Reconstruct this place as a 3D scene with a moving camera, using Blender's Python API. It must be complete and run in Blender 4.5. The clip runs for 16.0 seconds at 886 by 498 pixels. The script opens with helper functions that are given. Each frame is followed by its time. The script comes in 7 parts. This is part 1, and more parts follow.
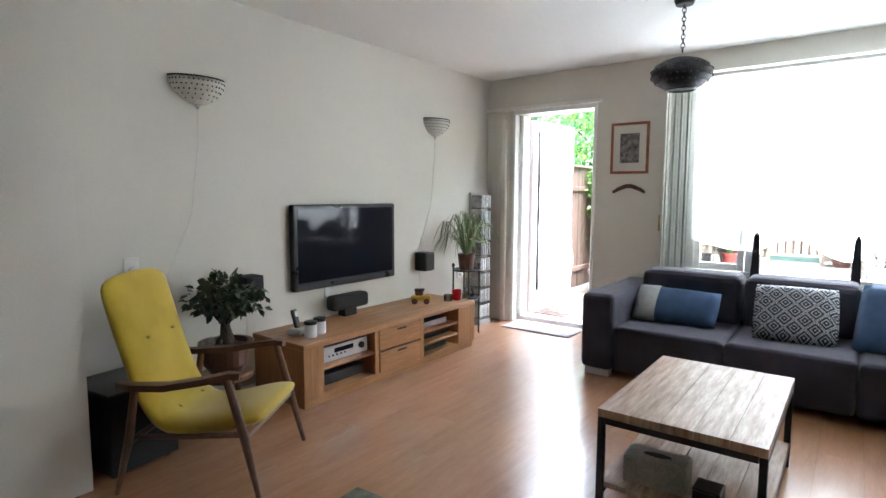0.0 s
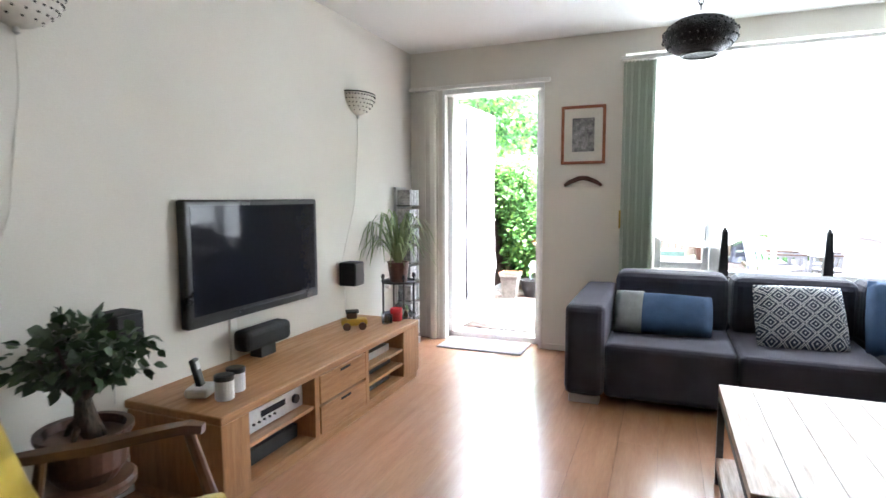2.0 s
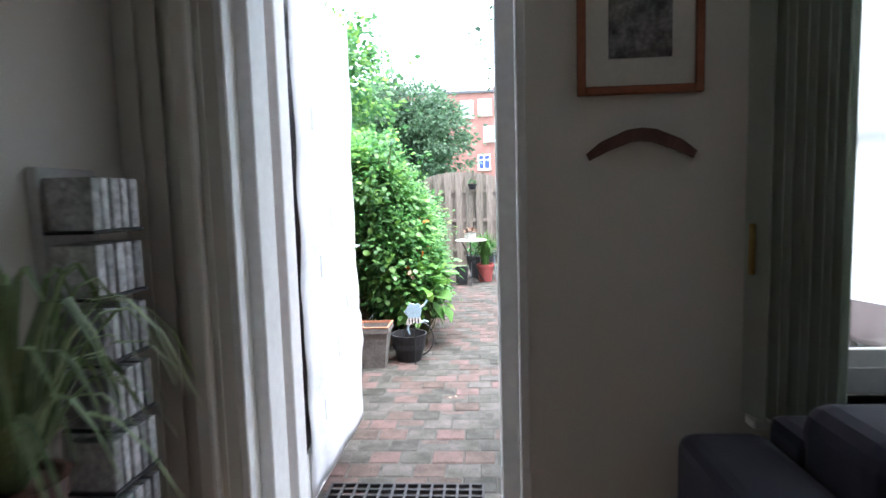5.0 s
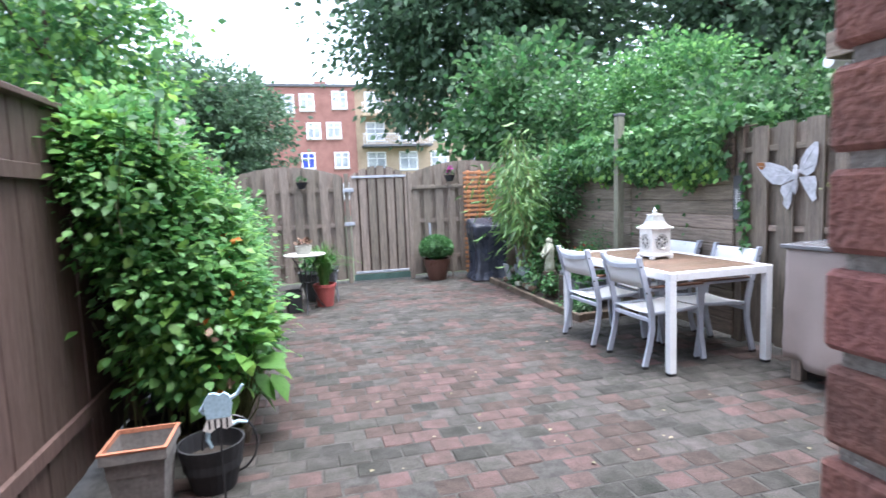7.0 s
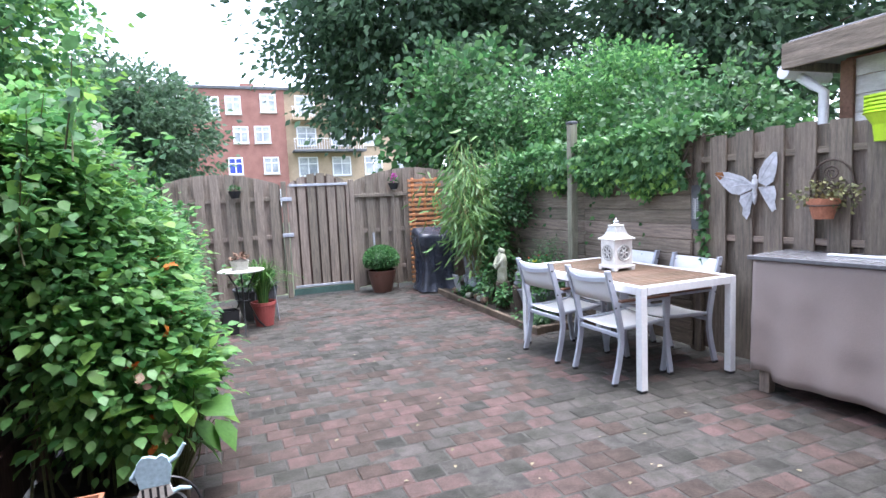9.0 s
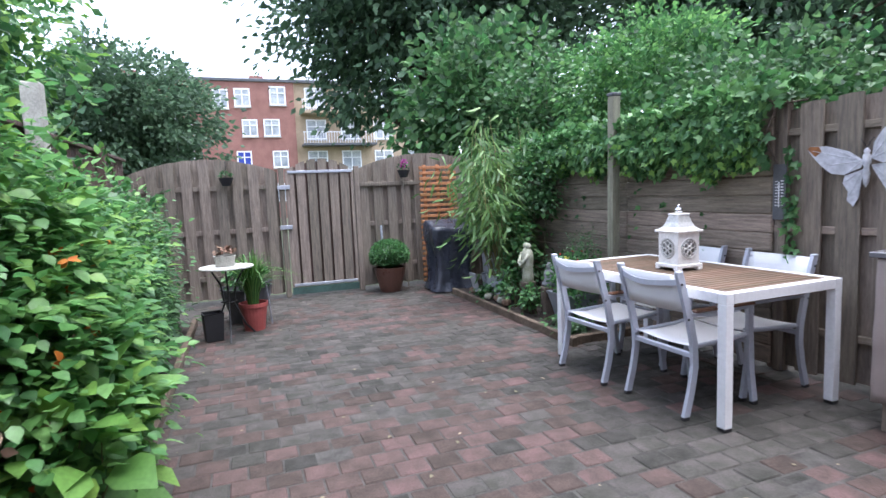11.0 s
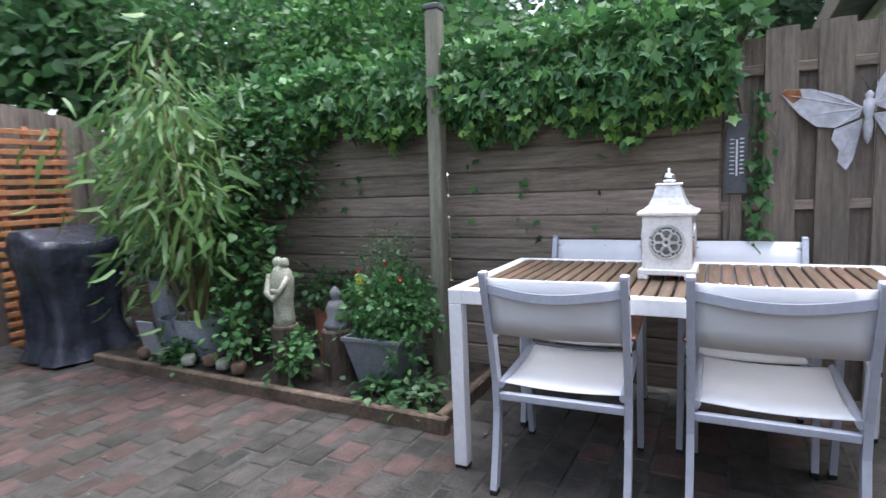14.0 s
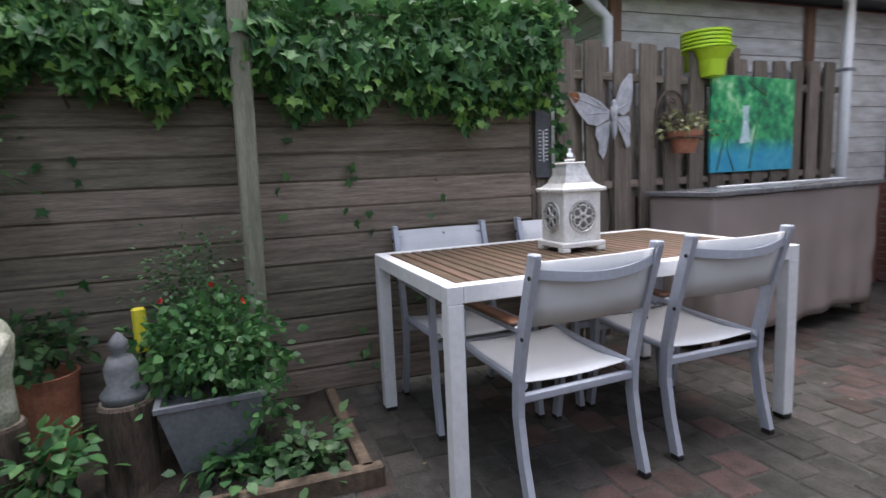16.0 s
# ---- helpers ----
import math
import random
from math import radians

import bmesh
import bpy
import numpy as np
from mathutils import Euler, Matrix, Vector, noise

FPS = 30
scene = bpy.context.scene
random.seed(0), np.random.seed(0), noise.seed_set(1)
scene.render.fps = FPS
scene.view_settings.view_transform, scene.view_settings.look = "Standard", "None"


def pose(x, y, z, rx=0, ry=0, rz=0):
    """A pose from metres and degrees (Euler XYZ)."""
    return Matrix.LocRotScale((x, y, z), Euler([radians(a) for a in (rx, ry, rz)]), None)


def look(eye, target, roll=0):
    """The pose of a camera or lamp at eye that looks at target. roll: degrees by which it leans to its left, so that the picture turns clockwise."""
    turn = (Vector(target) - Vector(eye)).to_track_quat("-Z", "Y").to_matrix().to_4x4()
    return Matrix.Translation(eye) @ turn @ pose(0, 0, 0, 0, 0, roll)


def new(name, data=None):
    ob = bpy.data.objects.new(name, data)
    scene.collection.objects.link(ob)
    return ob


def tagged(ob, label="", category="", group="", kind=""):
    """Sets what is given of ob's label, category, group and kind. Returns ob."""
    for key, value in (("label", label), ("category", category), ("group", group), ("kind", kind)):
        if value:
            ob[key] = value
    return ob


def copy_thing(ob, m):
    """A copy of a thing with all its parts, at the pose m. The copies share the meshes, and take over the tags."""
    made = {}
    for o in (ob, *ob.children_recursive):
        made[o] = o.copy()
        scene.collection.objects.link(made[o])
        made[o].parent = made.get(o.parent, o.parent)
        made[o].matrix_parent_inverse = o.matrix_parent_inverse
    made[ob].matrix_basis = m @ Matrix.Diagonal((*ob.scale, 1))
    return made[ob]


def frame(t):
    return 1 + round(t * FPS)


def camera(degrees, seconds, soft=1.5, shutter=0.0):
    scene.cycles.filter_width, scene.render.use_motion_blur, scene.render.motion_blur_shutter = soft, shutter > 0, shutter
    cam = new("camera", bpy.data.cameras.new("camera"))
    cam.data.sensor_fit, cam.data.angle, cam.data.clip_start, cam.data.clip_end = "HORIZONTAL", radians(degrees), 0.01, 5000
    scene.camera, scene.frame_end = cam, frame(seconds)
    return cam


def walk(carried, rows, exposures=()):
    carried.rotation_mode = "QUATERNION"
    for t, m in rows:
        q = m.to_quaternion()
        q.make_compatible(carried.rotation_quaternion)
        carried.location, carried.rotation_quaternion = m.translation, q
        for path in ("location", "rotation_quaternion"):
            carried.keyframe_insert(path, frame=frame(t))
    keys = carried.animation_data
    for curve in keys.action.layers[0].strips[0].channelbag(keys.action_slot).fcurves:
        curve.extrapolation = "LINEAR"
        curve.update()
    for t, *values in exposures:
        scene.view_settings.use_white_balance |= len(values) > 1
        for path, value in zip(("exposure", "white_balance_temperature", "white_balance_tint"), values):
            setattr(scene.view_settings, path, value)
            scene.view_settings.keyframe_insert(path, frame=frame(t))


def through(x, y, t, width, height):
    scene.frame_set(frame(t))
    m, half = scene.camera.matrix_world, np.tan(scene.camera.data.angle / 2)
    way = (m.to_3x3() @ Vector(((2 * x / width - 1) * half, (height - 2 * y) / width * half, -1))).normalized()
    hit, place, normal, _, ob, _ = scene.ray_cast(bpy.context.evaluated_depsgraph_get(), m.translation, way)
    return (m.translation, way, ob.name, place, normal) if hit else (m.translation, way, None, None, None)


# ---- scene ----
cam = camera(77.9, 16.0, shutter=0.3)
HOUSE_X = 0.15  # how far the house stands east of its own drawing
PATH = [
    (0, (0.616, 0.577, 1.44), (-0.586, 2.164, 1.242), 0.2),
    (0.5, (0.455, 0.568, 1.455), (-0.735, 2.164, 1.256), 0.1),
    (1, (0.177, 0.621, 1.421), (-0.889, 2.303, 1.227), 0.0),
    (1.5, (-0.115, 0.791, 1.393), (-1.018, 2.566, 1.202), -0.1),
    (2, (-0.448, 1.073, 1.372), (-1.191, 2.92, 1.185), -0.2),
    (2.5, (-0.718, 1.423, 1.339), (-1.256, 3.341, 1.159), -0.5),
    (3, (-0.959, 1.879, 1.342), (-1.353, 3.831, 1.156), -0.8),
    (3.5, (-1.184, 2.317, 1.333), (-1.544, 4.276, 1.157), -1.0),
    (4, (-1.343, 2.84, 1.313), (-1.598, 4.817, 1.146), -1.3),
    (4.2, (-1.385, 3.043, 1.342), (-1.612, 5.022, 1.167), -1.4),
    (6.3, (-1.582, 5.364, 1.369), (-1.465, 7.351, 1.179), -2.0),
    (6.5, (-1.588, 5.503, 1.371), (-1.402, 7.485, 1.177), -2.1),
    (7, (-1.619, 5.773, 1.37), (-1.135, 7.703, 1.168), -2.3),
    (7.5, (-1.685, 5.95, 1.392), (-0.976, 7.809, 1.185), -2.6),
    (8, (-1.71, 6.032, 1.406), (-0.974, 7.88, 1.207), -2.5),
    (8.5, (-1.725, 6.074, 1.428), (-0.99, 7.924, 1.232), -2.6),
    (9, (-1.714, 6.13, 1.428), (-0.998, 7.988, 1.234), -2.6),
    (9.2, (-1.702, 6.159, 1.417), (-0.994, 8.02, 1.227), -2.5),
    (11.3, (-1.399, 7.218, 1.316), (-0.736, 9.093, 1.11), -2.4),
    (11.5, (-1.355, 7.412, 1.31), (-0.74, 9.306, 1.117), -2.4),
    (12, (-1.244, 7.898, 1.296), (-0.605, 9.783, 1.106), -2.3),
    (12.5, (-1.186, 8.353, 1.254), (-0.305, 10.138, 1.057), -2.4),
    (13, (-1.146, 8.807, 1.212), (-0.011, 10.441, 1.012), -2.6),
    (13.5, (-1.109, 9.218, 1.178), (0.405, 10.506, 0.955), -2.4),
    (14, (-1.072, 9.637, 1.15), (0.679, 10.576, 0.918), -2.4),
    (14.5, (-1.035, 10.005, 1.115), (0.878, 10.54, 0.888), -2.5),
    (15, (-0.964, 10.445, 1.097), (1.018, 10.567, 0.858), -2.6),
    (15.5, (-0.906, 10.812, 1.105), (1.068, 10.613, 0.854), -2.6),
    (16, (-0.76, 11.189, 1.089), (1.108, 10.525, 0.822), -2.5),
]
EXPOSURES = [(0, 5.5, 6250, 10), (1.5, 5.8, 6250, 10), (2.5, 5.9, 6250, 11), (3.0, 6.0, 6250, 12), (3.5, 5.3, 6200, 11), (4.2, 4.42, 6100, 10), (6.0, 2.85, 5900, 10), (7, 2.75, 5900, 14), (9, 2.65, 5900, 16), (11.5, 2.2, 5900, 16), (12, 2.25, 5900, 15), (14, 2.05, 6050, 15), (16, 1.6, 6350, 16)]
walk(cam, [(t, look(eye, target, roll)) for t, eye, target, roll in PATH], EXPOSURES)

# ---- world and sun: a bright overcast day
world = bpy.data.worlds.new("overcast_sky")
scene.world = world
world.use_nodes = True
wt = world.node_tree
wt.nodes.clear()
sky = wt.nodes.new("ShaderNodeTexSky")
sky.sky_type = "NISHITA"
sky.sun_disc = False
sky.sun_elevation = radians(75)
sky.sun_rotation = radians(110)
sky.air_density, sky.dust_density = 1.0, 2.0
grey = wt.nodes.new("ShaderNodeHueSaturation")
grey.inputs["Saturation"].default_value = 0.45
back = wt.nodes.new("ShaderNodeBackground")
back.inputs["Strength"].default_value = 0.15
wout = wt.nodes.new("ShaderNodeOutputWorld")
wt.links.new(sky.outputs[0], grey.inputs["Color"])
wt.links.new(grey.outputs[0], back.inputs["Color"])
wt.links.new(back.outputs[0], wout.inputs["Surface"])
sun = new("sun", bpy.data.lights.new("sun", "SUN"))
sun.data.energy, sun.data.angle, sun.data.color = 1.4, radians(45), (1.0, 0.98, 0.95)
sun.matrix_world = look((1.6, 8.8, 12), (0, 10, 0))
# sky light in the garden window's opening, outside the glass
pane_light = new("window_skylight", bpy.data.lights.new("window_skylight", "AREA"))
pane_light.data.shape, pane_light.data.size, pane_light.data.size_y = "RECTANGLE", 2.4, 1.45
pane_light.data.energy, pane_light.data.color = 5.0, (0.93, 0.97, 1.0)
pane_light.matrix_world = look((0.5 + HOUSE_X, 5.83, 1.68), (0.5 + HOUSE_X, 4.0, 1.60))


# ---- materials
def mat(name, base, rough=0.6, metal=0.0, vary=0.15, scale=4.0, fine=60.0, bump=0.1, stretch=(1, 1, 1), island=0.0, each=0.0,
        base2=None, spec=0.5, coat=0.0, sheen=0.0, through=0.0, emit=0.0, rvary=0.1, patch=0.5):
    """A procedural surface: broad patches and fine grain over a base colour, with bump; island and each vary it piece by piece."""
    m = bpy.data.materials.new(name)
    m.use_nodes = True
    nt = m.node_tree
    n, lk = nt.nodes, nt.links
    b = n["Principled BSDF"]
    co = n.new("ShaderNodeTexCoord")
    mp = n.new("ShaderNodeMapping")
    mp.inputs["Scale"].default_value = stretch
    lk.new(co.outputs["Object"], mp.inputs["Vector"])
    big, small = n.new("ShaderNodeTexNoise"), n.new("ShaderNodeTexNoise")
    big.inputs["Scale"].default_value, big.inputs["Detail"].default_value = scale, 4
    small.inputs["Scale"].default_value, small.inputs["Detail"].default_value = fine, 3
    vec = mp.outputs[0]
    if each or island:
        src = n.new("ShaderNodeObjectInfo").outputs["Random"] if each else n.new("ShaderNodeNewGeometry").outputs["Random Per Island"]
        off = n.new("ShaderNodeVectorMath")
        off.operation = "MULTIPLY_ADD"
        cmb = n.new("ShaderNodeCombineXYZ")
        for k in range(3):
            lk.new(src, cmb.inputs[k])
        lk.new(cmb.outputs[0], off.inputs[0])
        off.inputs[1].default_value = (37.0, 51.0, 23.0)
        lk.new(mp.outputs[0], off.inputs[2])
        vec = off.outputs[0]
    lk.new(vec, big.inputs["Vector"])
    lk.new(vec, small.inputs["Vector"])
    mix = n.new("ShaderNodeMix")
    mix.data_type = "RGBA"
    c2 = base2 or tuple(c * (1 - 1.6 * vary) for c in base)
    mix.inputs[6].default_value = (*base, 1)
    mix.inputs[7].default_value = (*c2, 1)
    ramp = n.new("ShaderNodeMapRange")
    ramp.inputs[1].default_value, ramp.inputs[2].default_value = patch - 0.18, patch + 0.2
    lk.new(big.outputs[0], ramp.inputs[0])
    lk.new(ramp.outputs[0], mix.inputs[0])
    hs = n.new("ShaderNodeHueSaturation")
    lk.new(mix.outputs[2], hs.inputs["Color"])
    val = n.new("ShaderNodeMapRange")
    val.inputs[1].default_value, val.inputs[2].default_value = 0.3, 0.7
    val.inputs[3].default_value, val.inputs[4].default_value = 1 - vary, 1 + vary
    lk.new(small.outputs[0], val.inputs[0])
    if each or island:
        k = n.new("ShaderNodeMapRange")
        k.inputs[3].default_value, k.inputs[4].default_value = 1 - (each or island), 1 + (each or island)
        lk.new(src, k.inputs[0])
        mu = n.new("ShaderNodeMath")
        mu.operation = "MULTIPLY"
        lk.new(val.outputs[0], mu.inputs[0])
        lk.new(k.outputs[0], mu.inputs[1])
        lk.new(mu.outputs[0], hs.inputs["Value"])
        h = n.new("ShaderNodeMapRange")
        h.inputs[3].default_value, h.inputs[4].default_value = 0.5 + 0.05 * (each or island), 0.5 - 0.05 * (each or island)
        lk.new(src, h.inputs[0])
        lk.new(h.outputs[0], hs.inputs["Hue"])
    else:
        lk.new(val.outputs[0], hs.inputs["Value"])
    lk.new(hs.outputs[0], b.inputs["Base Color"])
    r = n.new("ShaderNodeMapRange")
    r.inputs[1].default_value, r.inputs[2].default_value = 0.3, 0.7
    r.inputs[3].default_value, r.inputs[4].default_value = max(0.02, rough - rvary), min(1, rough + rvary)
    lk.new(big.outputs[0], r.inputs[0])
    lk.new(r.outputs[0], b.inputs["Roughness"])
    b.inputs["Metallic"].default_value = metal
    b.inputs["Specular IOR Level"].default_value = spec
    b.inputs["Coat Weight"].default_value = coat
    b.inputs["Sheen Weight"].default_value = sheen
    if bump:
        bp = n.new("ShaderNodeBump")
        bp.inputs["Strength"].default_value = bump
        bp.inputs["Distance"].default_value = 0.01
        lk.new(small.outputs[0], bp.inputs["Height"])
        lk.new(bp.outputs[0], b.inputs["Normal"])
    if through:
        tr = n.new("ShaderNodeBsdfTranslucent")
        lk.new(hs.outputs[0], tr.inputs["Color"])
        ms = n.new("ShaderNodeMixShader")
        ms.inputs[0].default_value = through
        lk.new(b.outputs[0], ms.inputs[1])
        lk.new(tr.outputs[0], ms.inputs[2])
        lk.new(ms.outputs[0], n["Material Output"].inputs["Surface"])
    return m


def glass_mat(name, tint=(1, 1, 1), rough=0.0, clear=0.9):
    """Thin pane glass: mostly clear, with a mirror's share of gloss."""
    m = bpy.data.materials.new(name)
    m.use_nodes = True
    n, lk = m.node_tree.nodes, m.node_tree.links
    n.remove(n["Principled BSDF"])
    tr, gl, mx = n.new("ShaderNodeBsdfTransparent"), n.new("ShaderNodeBsdfGlossy"), n.new("ShaderNodeMixShader")
    fr = n.new("ShaderNodeFresnel")
    fr.inputs["IOR"].default_value = 1.45
    tr.inputs["Color"].default_value = (*[clear * c for c in tint], 1)
    gl.inputs["Roughness"].default_value = rough
    lk.new(fr.outputs[0], mx.inputs[0])
    lk.new(tr.outputs[0], mx.inputs[1])
    lk.new(gl.outputs[0], mx.inputs[2])
    lk.new(mx.outputs[0], n["Material Output"].inputs["Surface"])
    return m


WALL = mat("wall_paint", (0.70, 0.675, 0.61), 0.75, vary=0.03, scale=1.2, fine=140, bump=0.12)
CEIL = mat("ceiling_paint", (0.82, 0.82, 0.8), 0.8, vary=0.02, scale=1.0, fine=120, bump=0.1)
WHITE = mat("white_gloss_paint", (0.78, 0.77, 0.73), 0.35, vary=0.04, scale=3, fine=30, bump=0.03)
LAMINATE = mat("laminate_oak", (0.44, 0.235, 0.135), 0.25, vary=0.05, scale=4, fine=22, bump=0, stretch=(6, 0.7, 1), each=0.05, base2=(0.38, 0.195, 0.11), rvary=0.02, spec=1.0, coat=0.3)
SUBFLOOR = mat("dark_joint", (0.16, 0.08, 0.04), 0.8)
PAVER = mat("concrete_paver", (0.054, 0.048, 0.043), 0.75, vary=0.3, scale=9, fine=120, bump=0.5, each=0.4, base2=(0.030, 0.031, 0.024), rvary=0.15, spec=0.28)
PAVER_RED = mat("red_paver", (0.074, 0.047, 0.040), 0.75, vary=0.3, scale=9, fine=120, bump=0.5, each=0.35, base2=(0.046, 0.035, 0.029), rvary=0.15, spec=0.28)
PAVER_S = mat("concrete_paver_joined", (0.054, 0.048, 0.043), 0.75, vary=0.3, scale=9, fine=120, bump=0.5, island=0.4, base2=(0.030, 0.031, 0.024), rvary=0.15, spec=0.28)
PAVER_RED_S = mat("red_paver_joined", (0.074, 0.047, 0.040), 0.75, vary=0.3, scale=9, fine=120, bump=0.5, island=0.35, base2=(0.046, 0.035, 0.029), rvary=0.15, spec=0.28)
SAND = mat("joint_sand", (0.06, 0.057, 0.05), 0.95, vary=0.35, scale=14, fine=150, bump=0.5)
SOIL = mat("soil", (0.045, 0.034, 0.025), 0.95, vary=0.4, scale=12, fine=120, bump=1.0)
GRASS = mat("far_ground", (0.07, 0.09, 0.04), 0.95, vary=0.3, scale=0.5, fine=20, bump=0.3)
BRICK = mat("red_brick", (0.27, 0.115, 0.085), 0.85, vary=0.2, scale=14, fine=170, bump=0.5, each=0.22, base2=(0.2, 0.1, 0.085))
BRICK_S = mat("red_brick_joined", (0.27, 0.115, 0.085), 0.85, vary=0.2, scale=14, fine=170, bump=0.5, island=0.22, base2=(0.2, 0.1, 0.085))
MORTAR = mat("mortar", (0.36, 0.34, 0.31), 0.95, vary=0.15, scale=20, fine=200, bump=0.6)
OLDWOOD = mat("weathered_wood", (0.235, 0.192, 0.148), 0.85, vary=0.22, scale=4, fine=24, bump=0.35, stretch=(14, 14, 1.0), each=0.2, base2=(0.13, 0.11, 0.092))
OLDWOOD_H = mat("weathered_plank", (0.265, 0.215, 0.165), 0.85, vary=0.22, scale=4, fine=24, bump=0.35, stretch=(14, 1.0, 14), each=0.26, base2=(0.14, 0.115, 0.09))
BROWNWOOD = mat("brown_stained_wood", (0.105, 0.066, 0.052), 0.7, vary=0.22, scale=4, fine=24, bump=0.3, stretch=(14, 14, 1), each=0.18)
ORANGEWOOD = mat("orange_stained_wood", (0.42, 0.19, 0.075), 0.65, vary=0.2, scale=5, fine=24, bump=0.2, each=0.15)
OAK = mat("honey_oak", (0.42, 0.215, 0.09), 0.45, vary=0.14, scale=4, fine=22, bump=0.06, stretch=(12, 0.8, 12), base2=(0.33, 0.16, 0.065))
OAK_V = mat("honey_oak_upright", (0.42, 0.215, 0.09), 0.45, vary=0.14, scale=4, fine=22, bump=0.06, stretch=(12, 12, 0.8), base2=(0.33, 0.16, 0.065))
TEAK = mat("dark_teak", (0.13, 0.058, 0.03), 0.4, vary=0.2, scale=6, fine=30, bump=0.05)
SLAT = mat("oiled_slat", (0.13, 0.083, 0.05), 0.55, vary=0.25, scale=5, fine=30, bump=0.2, stretch=(1, 12, 12), each=0.25)
TABLEWOOD = mat("reclaimed_board", (0.42, 0.31, 0.225), 0.42, vary=0.2, scale=5, fine=18, bump=0.08, stretch=(10, 1, 1), each=0.16, base2=(0.26, 0.17, 0.11), rvary=0.1)
BLACKSTEEL = mat("black_steel", (0.02, 0.02, 0.022), 0.45, vary=0.2)
SOFA = mat("charcoal_weave", (0.036, 0.034, 0.055), 0.9, vary=0.15, scale=5, fine=400, bump=0.25, sheen=0.1)
MUSTARD = mat("mustard_velour", (0.50, 0.35, 0.02), 0.85, vary=0.14, scale=5, fine=260, bump=0.3, sheen=0.3)
BLUE = mat("blue_cotton", (0.05, 0.10, 0.20), 0.9, vary=0.2, scale=7, fine=300, bump=0.3)
DENIM = mat("light_denim", (0.36, 0.38, 0.37), 0.9, vary=0.2, scale=8, fine=260, bump=0.3)
BLACK = mat("black_plastic", (0.012, 0.012, 0.014), 0.35, vary=0.15)
BLACKM = mat("matt_black", (0.016, 0.016, 0.018), 0.7, vary=0.2)
SCREEN = mat("screen_glass", (0.012, 0.013, 0.02), 0.06, vary=0.05, bump=0.0, rvary=0.02, spec=0.25)
SILVER = mat("silver_panel", (0.6, 0.6, 0.6), 0.35, metal=0.6, vary=0.06)
CHROME = mat("chrome", (0.75, 0.75, 0.75), 0.12, metal=1.0, vary=0.04)
ALU = mat("grey_aluminium", (0.47, 0.50, 0.57), 0.45, metal=0.15, vary=0.06, scale=8, bump=0.03)
WHITEMETAL = mat("white_coated_metal", (0.78, 0.79, 0.8), 0.4, vary=0.05, scale=9, fine=50, bump=0.04)
TEXTILENE = mat("white_mesh_fabric", (0.82, 0.83, 0.84), 0.75, vary=0.05, scale=5, fine=600, bump=0.2)
PVC = mat("white_frame", (0.82, 0.82, 0.8), 0.4, vary=0.05, scale=2.5, fine=30, bump=0.03)
BLIND = mat("blind_fabric", (0.82, 0.8, 0.73), 0.85, vary=0.05, scale=3, fine=200, bump=0.1, through=0.15)
SHEET = mat("white_sheeting", (0.82, 0.83, 0.86), 0.4, vary=0.06, scale=5, fine=18, bump=0.5)
TERRA = mat("terracotta", (0.40, 0.16, 0.09), 0.8, vary=0.2, scale=9, fine=80, bump=0.15)
GREYPOT = mat("grey_pot", (0.24, 0.24, 0.235), 0.75, vary=0.2, scale=9, fine=60, bump=0.15)
ZINC = mat("zinc", (0.42, 0.45, 0.5), 0.5, metal=0.5, vary=0.15, scale=8)
REDPOT = mat("red_plastic_pot", (0.36, 0.08, 0.07), 0.55, vary=0.12)
BROWNPOT = mat("brown_glazed_pot", (0.11, 0.05, 0.035), 0.35, vary=0.2)
LIME = mat("lime_plastic", (0.50, 0.74, 0.03), 0.4, vary=0.05)
COVER = mat("taupe_cover", (0.33, 0.27, 0.245), 0.8, vary=0.07, scale=2.5, fine=220, bump=0.15)
SLATE = mat("slate", (0.09, 0.095, 0.105), 0.6, vary=0.15)
STONE = mat("pale_stone", (0.42, 0.41, 0.36), 0.85, vary=0.18, scale=9, fine=90, bump=0.25)
BARK = mat("bark", (0.085, 0.062, 0.045), 0.95, vary=0.35, scale=10, fine=50, bump=1.0, stretch=(3, 3, 0.6))
TARP = mat("black_tarp", (0.042, 0.048, 0.066), 0.3, vary=0.3, scale=7, fine=26, bump=0.6)
MOSSY = mat("mossy_stone", (0.40, 0.40, 0.33), 0.9, vary=0.3, scale=14, fine=90, bump=0.3, base2=(0.24, 0.26, 0.17))
BED_STONE = mat("bed_stone", (0.20, 0.13, 0.09), 0.9, vary=0.3, scale=16, fine=80, bump=0.4)
RUBBER = mat("black_rubber", (0.03, 0.03, 0.034), 0.8, vary=0.2)
RUG = mat("grey_mat", (0.36, 0.33, 0.34), 0.95, vary=0.16, scale=16, fine=300, bump=0.5)
LEAF = mat("leaf_green", (0.085, 0.215, 0.07), 0.5, vary=0.15, island=0.45, base2=(0.06, 0.165, 0.055), through=0.45, bump=0)
LEAF_LIME = mat("leaf_lime", (0.18, 0.36, 0.075), 0.5, vary=0.15, island=0.35, through=0.45, bump=0)
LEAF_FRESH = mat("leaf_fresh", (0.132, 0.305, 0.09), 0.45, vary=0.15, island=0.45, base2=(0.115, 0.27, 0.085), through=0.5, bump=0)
LEAF_DARK = mat("leaf_dark", (0.07, 0.155, 0.06), 0.5, vary=0.15, island=0.5, through=0.4, bump=0)
LEAF_IVY = mat("leaf_ivy", (0.085, 0.22, 0.068), 0.55, vary=0.15, island=0.55, through=0.3, bump=0)
